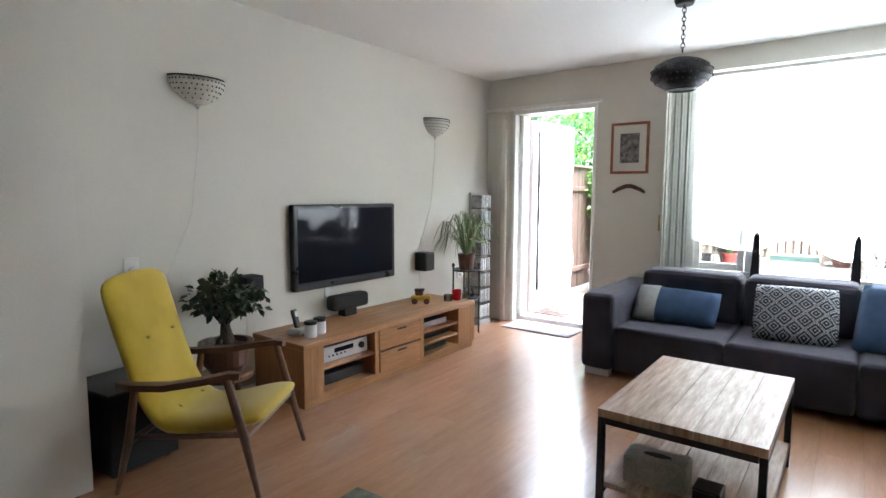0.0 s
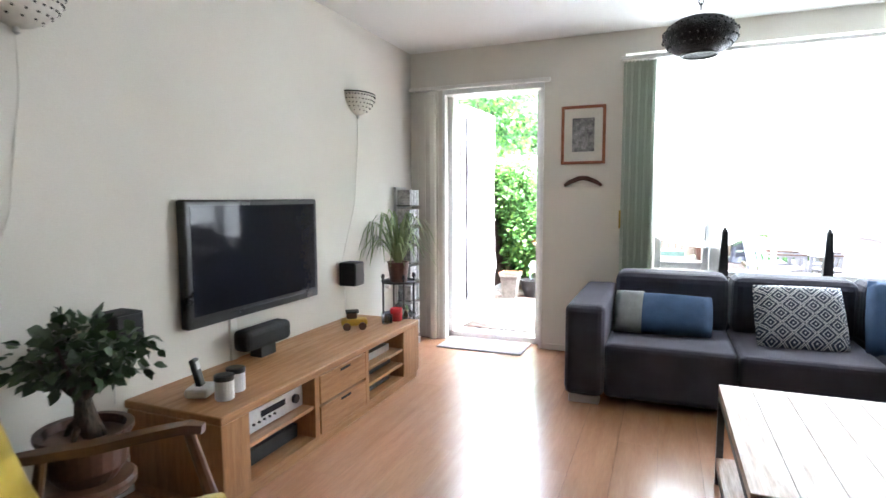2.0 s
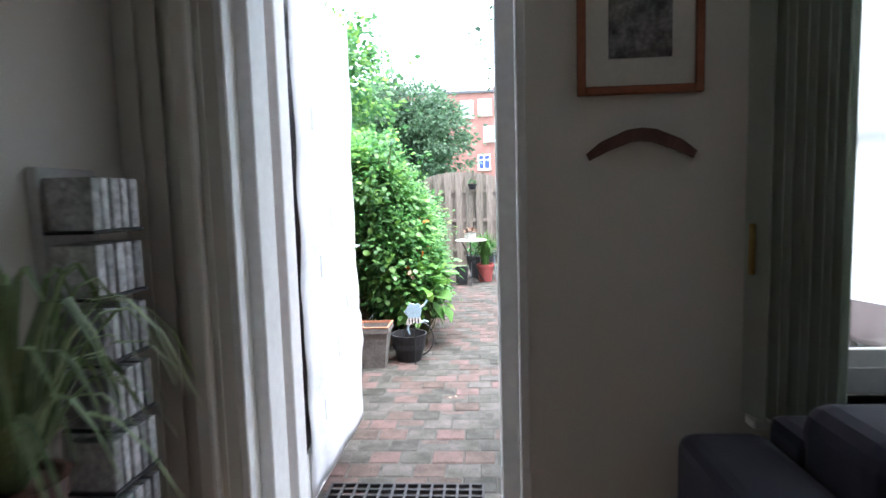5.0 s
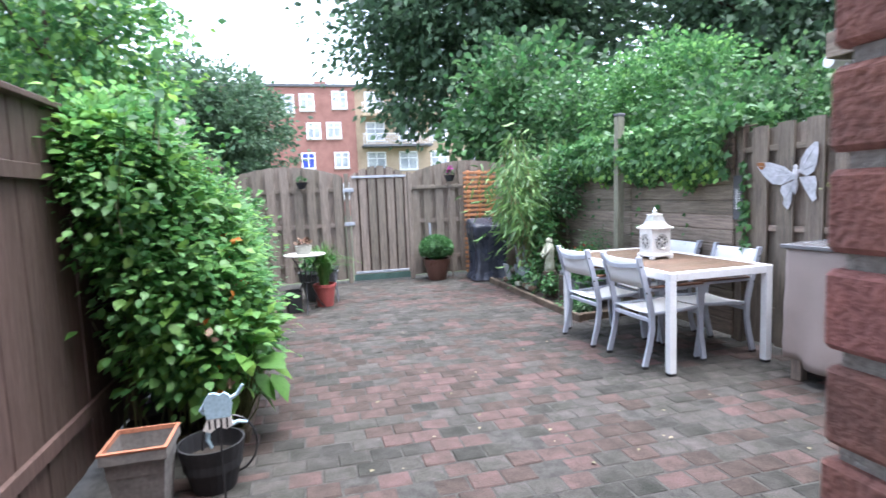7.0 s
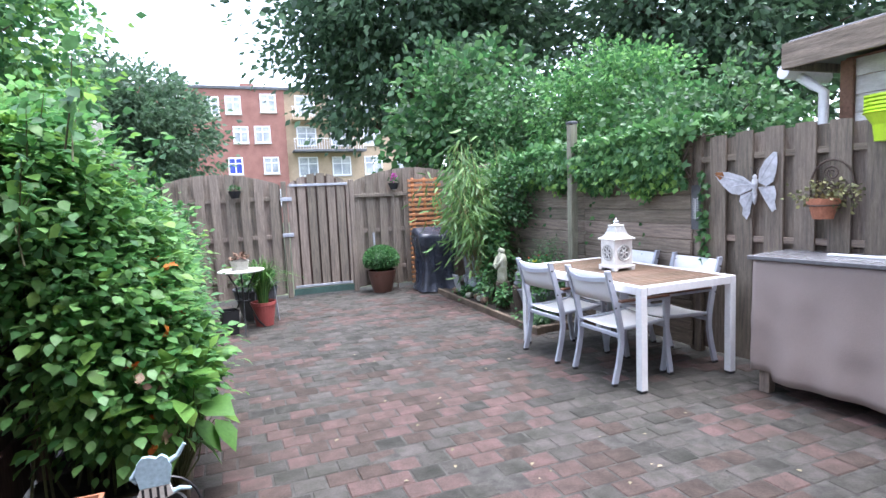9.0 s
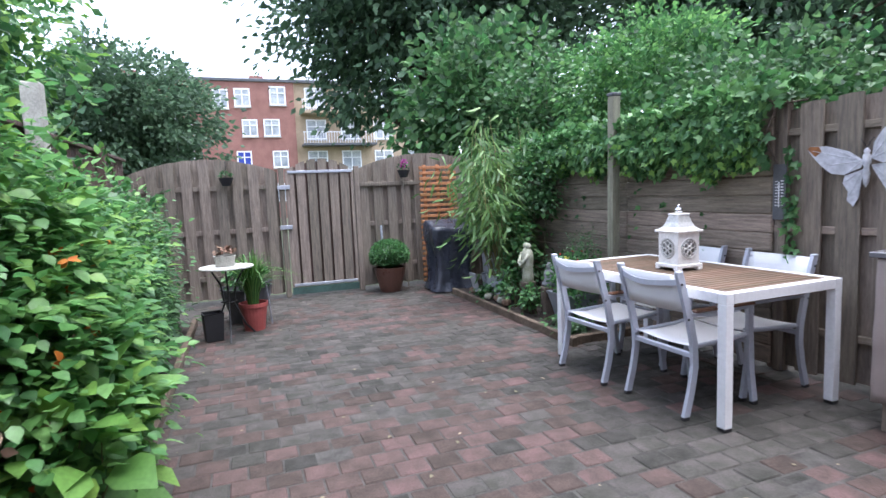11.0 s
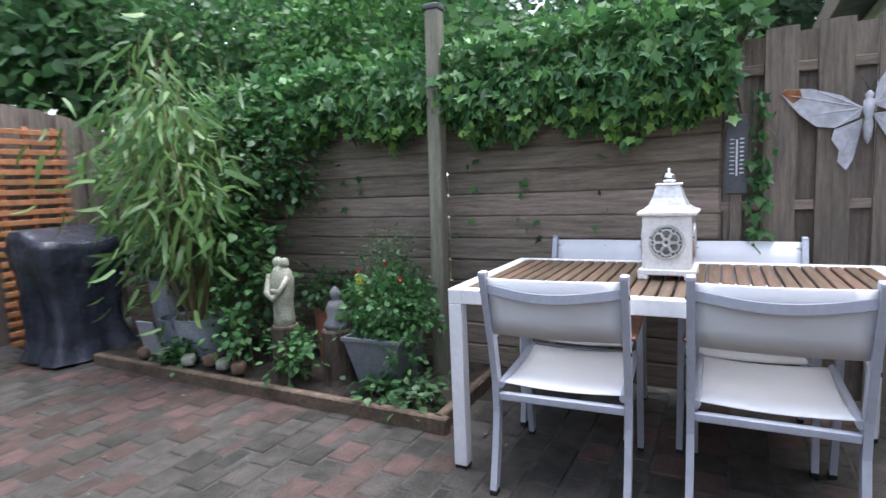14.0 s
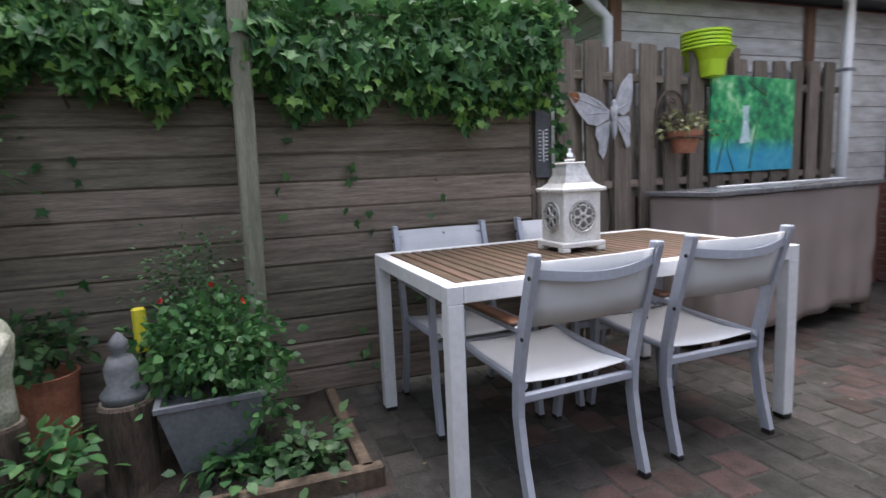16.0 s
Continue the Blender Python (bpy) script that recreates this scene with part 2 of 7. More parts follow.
LEAF_BAMBOO = mat("leaf_bamboo", (0.13, 0.25, 0.075), 0.5, vary=0.15, island=0.4, through=0.35, bump=0)
LEAF_TREE = mat("leaf_tree", (0.082, 0.155, 0.085), 0.55, vary=0.15, island=0.5, through=0.45, bump=0)
LEAF_FAR = mat("leaf_far", (0.085, 0.16, 0.085), 0.6, vary=0.15, island=0.4, through=0.45, bump=0)
STEM = mat("stem", (0.09, 0.10, 0.035), 0.7, vary=0.2)
GLASS = glass_mat("window_glass")
FILM = mat("translucent_film", (0.86, 0.88, 0.9), 0.5, vary=0.04, scale=3, fine=14, bump=0.3, through=0.8)
CLEARGLASS = glass_mat("clear_glass", clear=0.85)


# ---- mesh helpers
def thing(name, x=0, y=0, z=0, turn=0, label="", category="", group="", kind=""):
    ob = new(name)
    ob.empty_display_size = 0.1
    ob.matrix_world = pose(x, y, z, 0, 0, turn)
    return tagged(ob, label, category, group, kind)


def part(name, bm, material, parent=None, label="", smooth=False):
    me = bpy.data.meshes.new(name)
    bm.to_mesh(me)
    bm.free()
    return mesh_part(name, me, material, parent, label, smooth)


def mesh_part(name, me, material, parent=None, label="", smooth=False):
    me.materials.clear()
    me.materials.append(material)
    if smooth:
        me.polygons.foreach_set("use_smooth", [True] * len(me.polygons))
    ob = new(name, me)
    ob.parent = parent
    if label:
        ob["label"] = label
    return ob


def solid(name, bm, material, label="", category="", group="", kind="", smooth=False):
    ob = part(name, bm, material, None, "", smooth)
    return tagged(ob, label, category, group, kind)


def box(a, b, bevel=0.0, bm=None, seg=1):
    """A box from corner a to corner b, its edges rounded by bevel."""
    bm = bm or bmesh.new()
    lo, hi = [min(p, q) for p, q in zip(a, b)], [max(p, q) for p, q in zip(a, b)]
    v = bmesh.ops.create_cube(bm, size=1)["verts"]
    for p in v:
        p.co = Vector([lo[k] + (p.co[k] + 0.5) * (hi[k] - lo[k]) for k in range(3)])
    if bevel:
        edges = list({e for p in v for e in p.link_edges})
        bmesh.ops.bevel(bm, geom=edges, offset=bevel, segments=seg, profile=0.5, affect="EDGES")
    return bm


def tube(points, radii, seg=8, bm=None, caps=True):
    """A round bar along points; radii: one number or one for each point."""
    bm = bm or bmesh.new()
    pts = [Vector(p) for p in points]
    if not hasattr(radii, "__len__"):
        radii = [radii] * len(pts)
    rings, side = [], None
    for i, p in enumerate(pts):
        d = (pts[min(i + 1, len(pts) - 1)] - pts[max(i - 1, 0)]).normalized()
        if side is None:
            side = d.orthogonal().normalized()
        side = (side - d * side.dot(d)).normalized()
        other = d.cross(side)
        rings.append([bm.verts.new(p + radii[i] * (math.cos(a) * side + math.sin(a) * other)) for a in [2 * math.pi * k / seg for k in range(seg)]])
    for r, s in zip(rings, rings[1:]):
        for k in range(seg):
            bm.faces.new((r[k], r[(k + 1) % seg], s[(k + 1) % seg], s[k]))
    if caps:
        bm.faces.new(rings[0][::-1])
        bm.faces.new(rings[-1])
    return bm


def lathe(profile, seg=20, bm=None, centre=(0, 0, 0), square=False, cap=True):
    """A turned body from (radius, height) pairs; square: four-sided."""
    bm = bm or bmesh.new()
    if square:
        seg = 4
    rings = []
    for r, h in profile:
        rr = r * (math.sqrt(2) if square else 1)
        rings.append([bm.verts.new((centre[0] + rr * math.cos(2 * math.pi * (k + (0.5 if square else 0)) / seg), centre[1] + rr * math.sin(2 * math.pi * (k + (0.5 if square else 0)) / seg), centre[2] + h)) for k in range(seg)])
    for r, s in zip(rings, rings[1:]):
        for k in range(seg):
            bm.faces.new((r[k], r[(k + 1) % seg], s[(k + 1) % seg], s[k]))
    if cap and profile[0][0] > 1e-4:
        bm.faces.new(rings[0][::-1])
    if cap and profile[-1][0] > 1e-4:
        bm.faces.new(rings[-1])
    return bm


def ribbon(points, width, thick, bm=None, up=(0, 0, 1), widths=None):
    """A flat bar along points, width across and thick through."""
    bm = bm or bmesh.new()
    pts = [Vector(p) for p in points]
    rings = []
    for i, p in enumerate(pts):
        d = (pts[min(i + 1, len(pts) - 1)] - pts[max(i - 1, 0)]).normalized()
        side = d.cross(Vector(up)).normalized()
        top = side.cross(d).normalized()
        w = (widths[i] if widths else width) / 2
        rings.append([bm.verts.new(p + a * side * w + c * top * thick / 2) for a, c in ((-1, -1), (1, -1), (1, 1), (-1, 1))])
    for r, s in zip(rings, rings[1:]):
        for k in range(4):
            bm.faces.new((r[k], r[(k + 1) % 4], s[(k + 1) % 4], s[k]))
    bm.faces.new(rings[0][::-1])
    bm.faces.new(rings[-1])
    bmesh.ops.recalc_face_normals(bm, faces=bm.faces)
    return bm


def outline(points, depth, bm=None, axis="y", at=0.0):
    """A flat piece with the outline points (u, v), depth thick along axis from at."""
    bm = bm or bmesh.new()
    put = {"y": lambda u, v, d: (u, d, v), "x": lambda u, v, d: (d, u, v), "z": lambda u, v, d: (u, v, d)}[axis]
    a = [bm.verts.new(put(u, v, at)) for u, v in points]
    b = [bm.verts.new(put(u, v, at + depth)) for u, v in points]
    bm.faces.new(a)
    bm.faces.new(b[::-1])
    for k in range(len(points)):
        j = (k + 1) % len(points)
        bm.faces.new((a[k], b[k], b[j], a[j]))
    bmesh.ops.recalc_face_normals(bm, faces=bm.faces)
    return bm


def cushion(sx, sy, sz, bm=None, n=8, centre=(0, 0, 0), puff=0.5):
    """A soft rounded block sx by sy, sz thick, plump in the middle."""
    bm = bm or bmesh.new()
    grid = {}
    for side in (1, -1):
        for i in range(n + 1):
            for j in range(n + 1):
                u, v = 2 * i / n - 1, 2 * j / n - 1
                edge = ((1 - u * u) * (1 - v * v)) ** (0.35 * puff + 0.08)
                x, y = u * sx / 2 * (1 - 0.05 * v * v * puff), v * sy / 2 * (1 - 0.05 * u * u * puff)
                key = (side, i, j) if 0 < i < n and 0 < j < n else (0, i, j)
                if key not in grid:
                    grid[key] = bm.verts.new((centre[0] + x, centre[1] + y, centre[2] + side * sz / 2 * edge))
    for side in (1, -1):
        for i in range(n):
            for j in range(n):
                f = [grid.get((side, a, b)) or grid[(0, a, b)] for a, b in ((i, j), (i + 1, j), (i + 1, j + 1), (i, j + 1))]
                bm.faces.new(f if side == 1 else f[::-1])
    return bm


def raw_mesh(name, verts, faces):
    """A mesh from arrays, all faces having the same number of corners."""
    me = bpy.data.meshes.new(name)
    verts, faces = np.asarray(verts, np.float32), np.asarray(faces, np.int32)
    k = faces.shape[1]
    me.vertices.add(len(verts))
    me.vertices.foreach_set("co", verts.ravel())
    me.loops.add(faces.size)
    me.loops.foreach_set("vertex_index", faces.ravel())
    me.polygons.add(len(faces))
    me.polygons.foreach_set("loop_start", np.arange(0, faces.size, k, dtype=np.int32))
    me.update(calc_edges=True)
    me.validate()
    return me


OVAL = (np.array([(0, 0, 0), (0.3, 0.25, 0.06), (0.34, 0.55, 0.05), (0, 1, -0.12), (-0.34, 0.55, 0.05), (-0.3, 0.25, 0.06), (0, 0.5, 0)]), np.array([(0, 1, 6), (1, 2, 6), (2, 3, 6), (3, 4, 6), (4, 5, 6), (5, 0, 6)]))
DIAMOND = (np.array([(0, 0, 0), (0.3, 0.45, 0.06), (0, 1, -0.1), (-0.3, 0.45, 0.06)]), np.array([(0, 1, 2), (0, 2, 3)]))
IVY = (np.array([(0, 0, 0), (0.3, -0.12, 0), (0.28, 0.18, 0.03), (0.58, 0.38, -0.05), (0.24, 0.48, 0.03), (0, 1, -0.1), (-0.24, 0.48, 0.03), (-0.58, 0.38, -0.05), (-0.28, 0.18, 0.03), (-0.3, -0.12, 0), (0, 0.3, 0.05)]), np.array([(k, (k + 1) % 10, 10) for k in range(10)]))
BLADE = (np.array([(-0.06, 0, 0), (0.06, 0, 0), (0.075, 0.4, 0.05), (-0.075, 0.4, 0.05), (0.05, 0.75, -0.02), (-0.05, 0.75, -0.02), (0, 1, -0.16)]), np.array([(0, 1, 2), (0, 2, 3), (3, 2, 4), (3, 4, 5), (5, 4, 6)]))
rng = np.random.default_rng(7)


def scatter(name, leaf, places, ways, size, material, parent=None, label="", spread=0.35, flat=0.0):
    """Leaves of one shape at places, their tips along ways; size: least and most; flat: how far they turn their faces up."""
    places = np.asarray(places, float)
    n = len(places)
    d = np.asarray(ways, float) + rng.normal(0, spread, (n, 3))
    d /= np.linalg.norm(d, axis=1)[:, None] + 1e-9
    up = rng.normal(0, 1, (n, 3)) * (1 - flat) + np.array([0, 0, 1.0]) * (0.4 + flat)
    s = np.cross(d, up)
    s /= np.linalg.norm(s, axis=1)[:, None] + 1e-9
    f = np.cross(s, d)
    k = rng.uniform(size[0], size[1], n)[:, None, None]
    t, faces = leaf
    v = places[:, None] + k * (t[None, :, :1] * s[:, None] + t[None, :, 1:2] * d[:, None] + t[None, :, 2:] * f[:, None])
    fc = faces[None] + (np.arange(n) * len(t))[:, None, None]
    ob = mesh_part(name, raw_mesh(name, v.reshape(-1, 3), fc.reshape(-1, 3)), material, parent, label)
    ob["kind"] = "stuff"
    return ob


def shell(n, centre, radii, inner=0.6, low=-1.0):
    """n random places in the outer part of an ellipsoid, and the way out at each."""
    d = rng.normal(0, 1, (n * 3, 3))
    d /= np.linalg.norm(d, axis=1)[:, None]
    d = d[d[:, 2] > low][:n]
    r = rng.uniform(inner, 1.0, (len(d), 1))
    return np.array(centre) + d * r * np.array(radii), d


def clumps(n, each, centre, radii, size, inner=0.35, low=-0.8):
    """Places in uneven clumps over an ellipsoid, with the way out at each."""
    c, d = shell(n, centre, radii, inner, low)
    k = rng.uniform(0.5, 1.3, (len(c), 1, 1)) * size
    off = rng.normal(0, 1, (len(c), each, 3)) * k * np.array([1, 1, 0.6])
    p = (c[:, None] + off).reshape(-1, 3)
    w = np.repeat(d, each, axis=0) * 0.5 + off.reshape(-1, 3) / size * 0.4 + np.array([0, 0, -0.25])
    return p, w


# ---- the house: room floor at 0.11, ceiling at 2.62, garden at 0
FLOOR, CEILING, WEST, EAST, NORTH, OUT, SOUTH = 0.11, 2.62, -2.70, 1.98, 5.55, 5.97, -4.6
DOOR_L, DOOR_R, DOOR_TOP = -2.40, -1.515, 2.30
WIN_L, WIN_R, SILL, WIN_TOP = -0.90, 1.75, 0.72, 2.45


def wall(name, *boxes, material=None):
    bm = bmesh.new()
    for a, b in boxes:
        box(a, b, 0, bm)
    return solid(name, bm, material or WALL, kind="structure")


wall("wall_west", ((WEST - 0.25, SOUTH - 0.2, 0), (WEST, OUT - 0.1, CEILING)))
wall("wall_east", ((EAST, SOUTH - 0.2, 0), (EAST + 0.25, OUT - 0.1, CEILING)))
# never in view; set far back so that less light bounces into the room
wall("wall_south", ((WEST, SOUTH - 0.2, 0), (EAST, SOUTH, CEILING)))
wall("wall_north", ((WEST, NORTH, 0), (DOOR_L, OUT - 0.18, CEILING)), ((DOOR_R, NORTH, 0), (WIN_L, OUT - 0.18, CEILING)), ((WIN_R, NORTH, 0), (EAST, OUT - 0.18, CEILING)),
     ((DOOR_L, NORTH, DOOR_TOP), (DOOR_R, OUT - 0.18, CEILING)), ((WIN_L, NORTH, 0), (WIN_R, OUT - 0.18, SILL)), ((WIN_L, NORTH, WIN_TOP), (WIN_R, OUT - 0.18, CEILING)))
wall("wall_closet", ((WEST, SOUTH, FLOOR), (-2.2, 0.2, CEILING)), ((WEST, 1.02, FLOOR), (-2.2, 1.5, CEILING)), ((WEST, 0.2, 2.2), (-2.2, 1.02, CEILING)))
wall("ceiling", ((WEST - 0.25, SOUTH - 0.2, CEILING), (EAST + 0.25, OUT - 0.1, CEILING + 0.25)), material=CEIL)
wall("upper_storey", ((WEST - 0.35, SOUTH - 0.2, CEILING + 0.26), (EAST + 0.35, OUT, 5.6)), material=BRICK_S)
floor = wall("floor", ((WEST - 0.25, SOUTH - 0.2, -0.2), (EAST + 0.25, OUT - 0.12, FLOOR - 0.008)), material=SUBFLOOR)
bm = box((WEST, 1.5, FLOOR), (WEST + 0.014, 2.7, FLOOR + 0.06), 0.003)
box((-1.5, NORTH - 0.012, FLOOR), (EAST, NORTH, FLOOR + 0.05), 0.003, bm)
solid("baseboard", bm, WALL, kind="structure")

# closet door in the projecting wall
door = thing("door_2", -2.2, 0.2, FLOOR, label="white painted closet door, closed, in white frame", category="door", kind="structure")
part("door_leaf", box((-0.045, 0.06, 0.005), (-0.008, 0.76, 2.04), 0.004), WHITE, door)
bm = box((-0.1, 0.0, 0), (0.012, 0.055, 2.09), 0.003)
box((-0.1, 0.765, 0), (0.012, 0.82, 2.09), 0.003, bm)
box((-0.1, 0.055, 2.045), (0.012, 0.765, 2.09), 0.003, bm)
part("door_frame", bm, WHITE, door)
for z in (0.2, 1.75):
    part("hinge", tube([(0.006, 0.745, z), (0.006, 0.745, z + 0.09)], 0.009), BLACKSTEEL, door)

# garden door: frame and leaf, standing open
frame_ob = thing("door_1", 0, 0, 0, label="white garden door frame with raised threshold", category="door frame", kind="structure")
for name, x0, x1, ins in (("jamb", DOOR_L, DOOR_L + 0.055, 1), ("jamb", DOOR_R - 0.08, DOOR_R, -1)):
    bm = box((x0, 5.66, 0.11), (x1, 5.80, DOOR_TOP - 0.05), 0.004)
    part(name, bm, PVC, frame_ob)
    e = x0 if ins > 0 else x1
    part("lining", box((e, 5.54, 0.11), (e + ins * 0.028, 5.585, DOOR_TOP - 0.05), 0.004), PVC, frame_ob)
    part("lining", box((e, 5.585, 0.11), (e + ins * 0.012, 5.66, DOOR_TOP - 0.05), 0.002), BLIND, frame_ob)
part("head", box((DOOR_L, 5.55, DOOR_TOP - 0.05), (DOOR_R, 5.80, DOOR_TOP), 0.004), PVC, frame_ob)
part("threshold", box((DOOR_L, 5.66, 0.02), (DOOR_R, 5.82, 0.165), 0.006), PVC, frame_ob)
part("floor_strip", box((DOOR_L, 5.551, 0.02), (DOOR_R, 5.66, 0.1105), 0.001), LAMINATE, frame_ob)
for z, h in ((0.42, 0.05), (1.05, 0.04), (1.17, 0.035), (1.62, 0.02), (1.68, 0.02)):
    part("strike_plate", box((DOOR_R - 0.0825, 5.72, z), (DOOR_R - 0.078, 5.737, z + h), 0.001), SILVER, frame_ob)

leaf = thing("garden_door", -2.37, 5.90, 0.15, 88.5, "white garden door standing open, wrapped in white plastic sheeting", "door")
bm = box((0, -0.022, 0.0), (0.1, 0.022, 2.08), 0.004)
box((0.8, -0.022, 0.0), (0.9, 0.022, 2.08), 0.004, bm)
box((0.1, -0.022, 0.0), (0.8, 0.022, 0.22), 0.004, bm)
box((0.1, -0.022, 1.98), (0.8, 0.022, 2.08), 0.004, bm)
part("stile_and_rail", bm, PVC, leaf)
part("pane", box((0.1, -0.008, 0.22), (0.8, 0.008, 1.98)), GLASS, leaf)
# sheeting: a loosely hung, torn-edged film on the room side
nu, nv = 14, 44
verts, faces = [], []
for j in range(nv + 1):
    z = 0.03 + 2.05 * j / nv
    edge = 0.915 + 0.02 * math.sin(z * 4.1) - 0.03 * max(0, z - 1.4) + 0.012 * noise.noise((z * 9, 3, 1)) + (0.05 if 0.42 < z < 0.62 else 0.0)
    for i in range(nu + 1):
        u = i / nu
        verts.append((0.12 + u * (edge - 0.12), -0.032 - 0.012 * noise.noise((u * 7, z * 5, 0.3)) - 0.01 * u, z))
for j in range(nv):
    for i in range(nu):
        a = j * (nu + 1) + i
        faces.append((a, a + 1, a + nu + 2, a + nu + 1))
film = mesh_part("sheeting", raw_mesh("sheeting", verts, faces), SHEET, leaf, "white plastic sheeting with grey print and torn edge", True)
sol = film.modifiers.new("thickness", "SOLIDIFY")
sol.thickness = 0.003
PRINT = mat("grey_print", (0.68, 0.7, 0.74), 0.5, vary=0.1)
for k in range(9):
    u, z = 0.25 + 0.2 * (k % 3) + 0.03 * (k % 2), 0.3 + 0.2 * k
    part("print_mark", box((u, -0.056, z), (u + 0.018, -0.054, z + 0.09), 0.0005), PRINT, leaf)
part("handle", tube([(0.84, -0.03, 0.98), (0.84, -0.075, 0.98), (0.73, -0.075, 0.98)], 0.009), CHROME, leaf)

# window
win = thing("window_1", 0, 0, 0, label="large white-framed garden window", category="window", kind="structure")
Y0, Y1 = 5.70, 5.78
bm = box((WIN_L, Y0, SILL), (WIN_R, Y1, SILL + 0.09), 0.006)
box((WIN_L, Y0, WIN_TOP - 0.06), (WIN_R, Y1, WIN_TOP), 0.006, bm)
box((WIN_L, Y0, SILL + 0.09), (WIN_L + 0.24, Y1, WIN_TOP - 0.06), 0.006, bm)
box((WIN_R - 0.07, Y0, SILL + 0.09), (WIN_R, Y1, WIN_TOP - 0.06), 0.006, bm)
box((-0.27, Y0, SILL + 0.09), (-0.17, Y1, WIN_TOP - 0.06), 0.006, bm)
part("window_frame", bm, PVC, win)
part("window_sill", box((WIN_L, 5.50, SILL - 0.03), (WIN_R, Y0, SILL), 0.006), WHITE, win)
for a, b in ((WIN_L + 0.24, -0.27), (-0.17, WIN_R - 0.07)):
    p = part("pane", box((a, 5.735, SILL + 0.09), (b, 5.745, WIN_TOP - 0.06)), GLASS, win)
    p.visible_shadow = False
part("transom", box((WIN_L + 0.24, Y0 + 0.002, 1.47), (-0.27, Y1 - 0.002, 1.54), 0.005), PVC, win)
bm = box((WIN_L + 0.24, Y0 - 0.02, SILL + 0.09), (WIN_L + 0.29, Y0, 1.47), 0.004)
box((-0.32, Y0 - 0.02, SILL + 0.09), (-0.27, Y0, 1.47), 0.004, bm)
box((WIN_L + 0.29, Y0 - 0.02, SILL + 0.09), (-0.32, Y0, SILL + 0.15), 0.004, bm)
part("casement", bm, PVC, win)
# translucent film hung over the upper window, its hem in loose scallops
fs = thing("window_film", 0, 5.655, 0, label="translucent white plastic film hung over the upper part of the window", category="plastic film")
nu, nv = 60, 24
verts, faces = [], []
for j in range(nv + 1):
    for i in range(nu + 1):
        u, f = i / nu, j / nv
        x = -0.68 + 2.40 * u
        hem = 1.03 + 0.06 * math.cos((x + 0.05) * 8.6) + 0.12 * noise.noise((x * 3.1, 0, 0))
        verts.append((x, 0.012 * noise.noise((x * 6, f * 2.5, 0)) + 0.008 * math.sin(x * 21 + f), hem + (2.42 - hem) * f))
for j in range(nv):
    for i in range(nu):
        a = j * (nu + 1) + i
        faces.append((a, a + 1, a + nu + 2, a + nu + 1))
mesh_part("film", raw_mesh("film", verts, faces), FILM, fs, "", True)
part("window_handle", tube([(-0.3, 5.68, 1.15), (-0.3, 5.66, 1.15), (-0.3, 5.655, 1.04)], 0.008), SILVER, win)

# brick skin of the garden front, pieces nearest the door laid one by one
BW, BH, BD, J = 0.205, 0.052, 0.165, 0.0105


def brick_mesh(w, d=BD):
    me = bpy.data.meshes.new("brick")
    b = box((0, 0, 0), (w, d, BH), 0.004)
    b.to_mesh(me)
    b.free()
    me.materials.append(BRICK)
    return me


brick_full = {w: brick_mesh(w) for w in (BW, 0.0975, 0.15)}


def brick_wall(name, length, height, place, turn, label=""):
    """Bricks in running bond over a mortar bed; runs along local x, face at local y = 0, outside at -y."""
    base = thing(name, *place, turn, kind="structure", label=label, category="wall")
    part("mortar", box((0.008, 0.008, 0), (length - 0.008, 0.155, height)), MORTAR, base)
    rows = int(height / (BH + J))
    for r in range(rows):
        x = 0.0
        first = True
        while x < length - 0.03:
            w = 0.0975 if first and r % 2 else BW
            w = min(w, length - x)
            if w < 0.06:
                break
            key = min(brick_full, key=lambda q: abs(q - w))
            ob = new("brick", brick_full[key])
            ob.parent = base
            ob.location = (x, random.uniform(-0.002, 0.002), r * (BH + J) + J)
            ob.scale = (w / key, 1, 1)
            x += w + J
            first = False
    return base


# ---- living room
def sideboard():
    t = thing("tv_sideboard", -2.70, 2.66, FLOOR, label="low honey-coloured oak tv sideboard with open compartments and two drawers", category="sideboard")
    L, D, H = 1.86, 0.53, 0.41
    part("top", box((0, 0, H - 0.035), (D, L, H), 0.004), OAK, t)
    part("plinth", box((0.02, 0.01, 0), (D - 0.015, L - 0.01, 0.05), 0.002), OAK, t)
    part("bottom", box((0.01, 0.03, 0.05), (D - 0.003, L - 0.03, 0.07), 0.001), OAK, t)
    part("back_panel", box((0.004, 0.03, 0.07), (0.016, L - 0.03, H - 0.035)), OAK_V, t)
    for y0, y1 in ((0.0, 0.16), (0.62, 0.66), (1.12, 1.16), (L - 0.24, L)):
        part("upright", box((0.016, y0, 0.05), (D - 0.002, y1, H - 0.035), 0.003), OAK_V, t)
    for y0, y1, z in ((0.16, 0.62, 0.215), (1.16, L - 0.24, 0.245), (1.16, L - 0.24, 0.15)):
        part("shelf", box((0.016, y0, z), (D - 0.01, y1, z + 0.018), 0.002), OAK, t)
    for z in (0.065, 0.225):
        d = part("drawer", box((D - 0.03, 0.665, z), (D + 0.001, 1.115, z + 0.145), 0.003), OAK, t)
        # no hole is cut: a black plate gives the shade inside the grip
        part("finger_slot", box((D - 0.001, 0.85, z + 0.118), (D + 0.0022, 0.95, z + 0.132), 0.0005), BLACKM, d, "black plate for the shade in the cut-out grip")
    return t


sideboard()


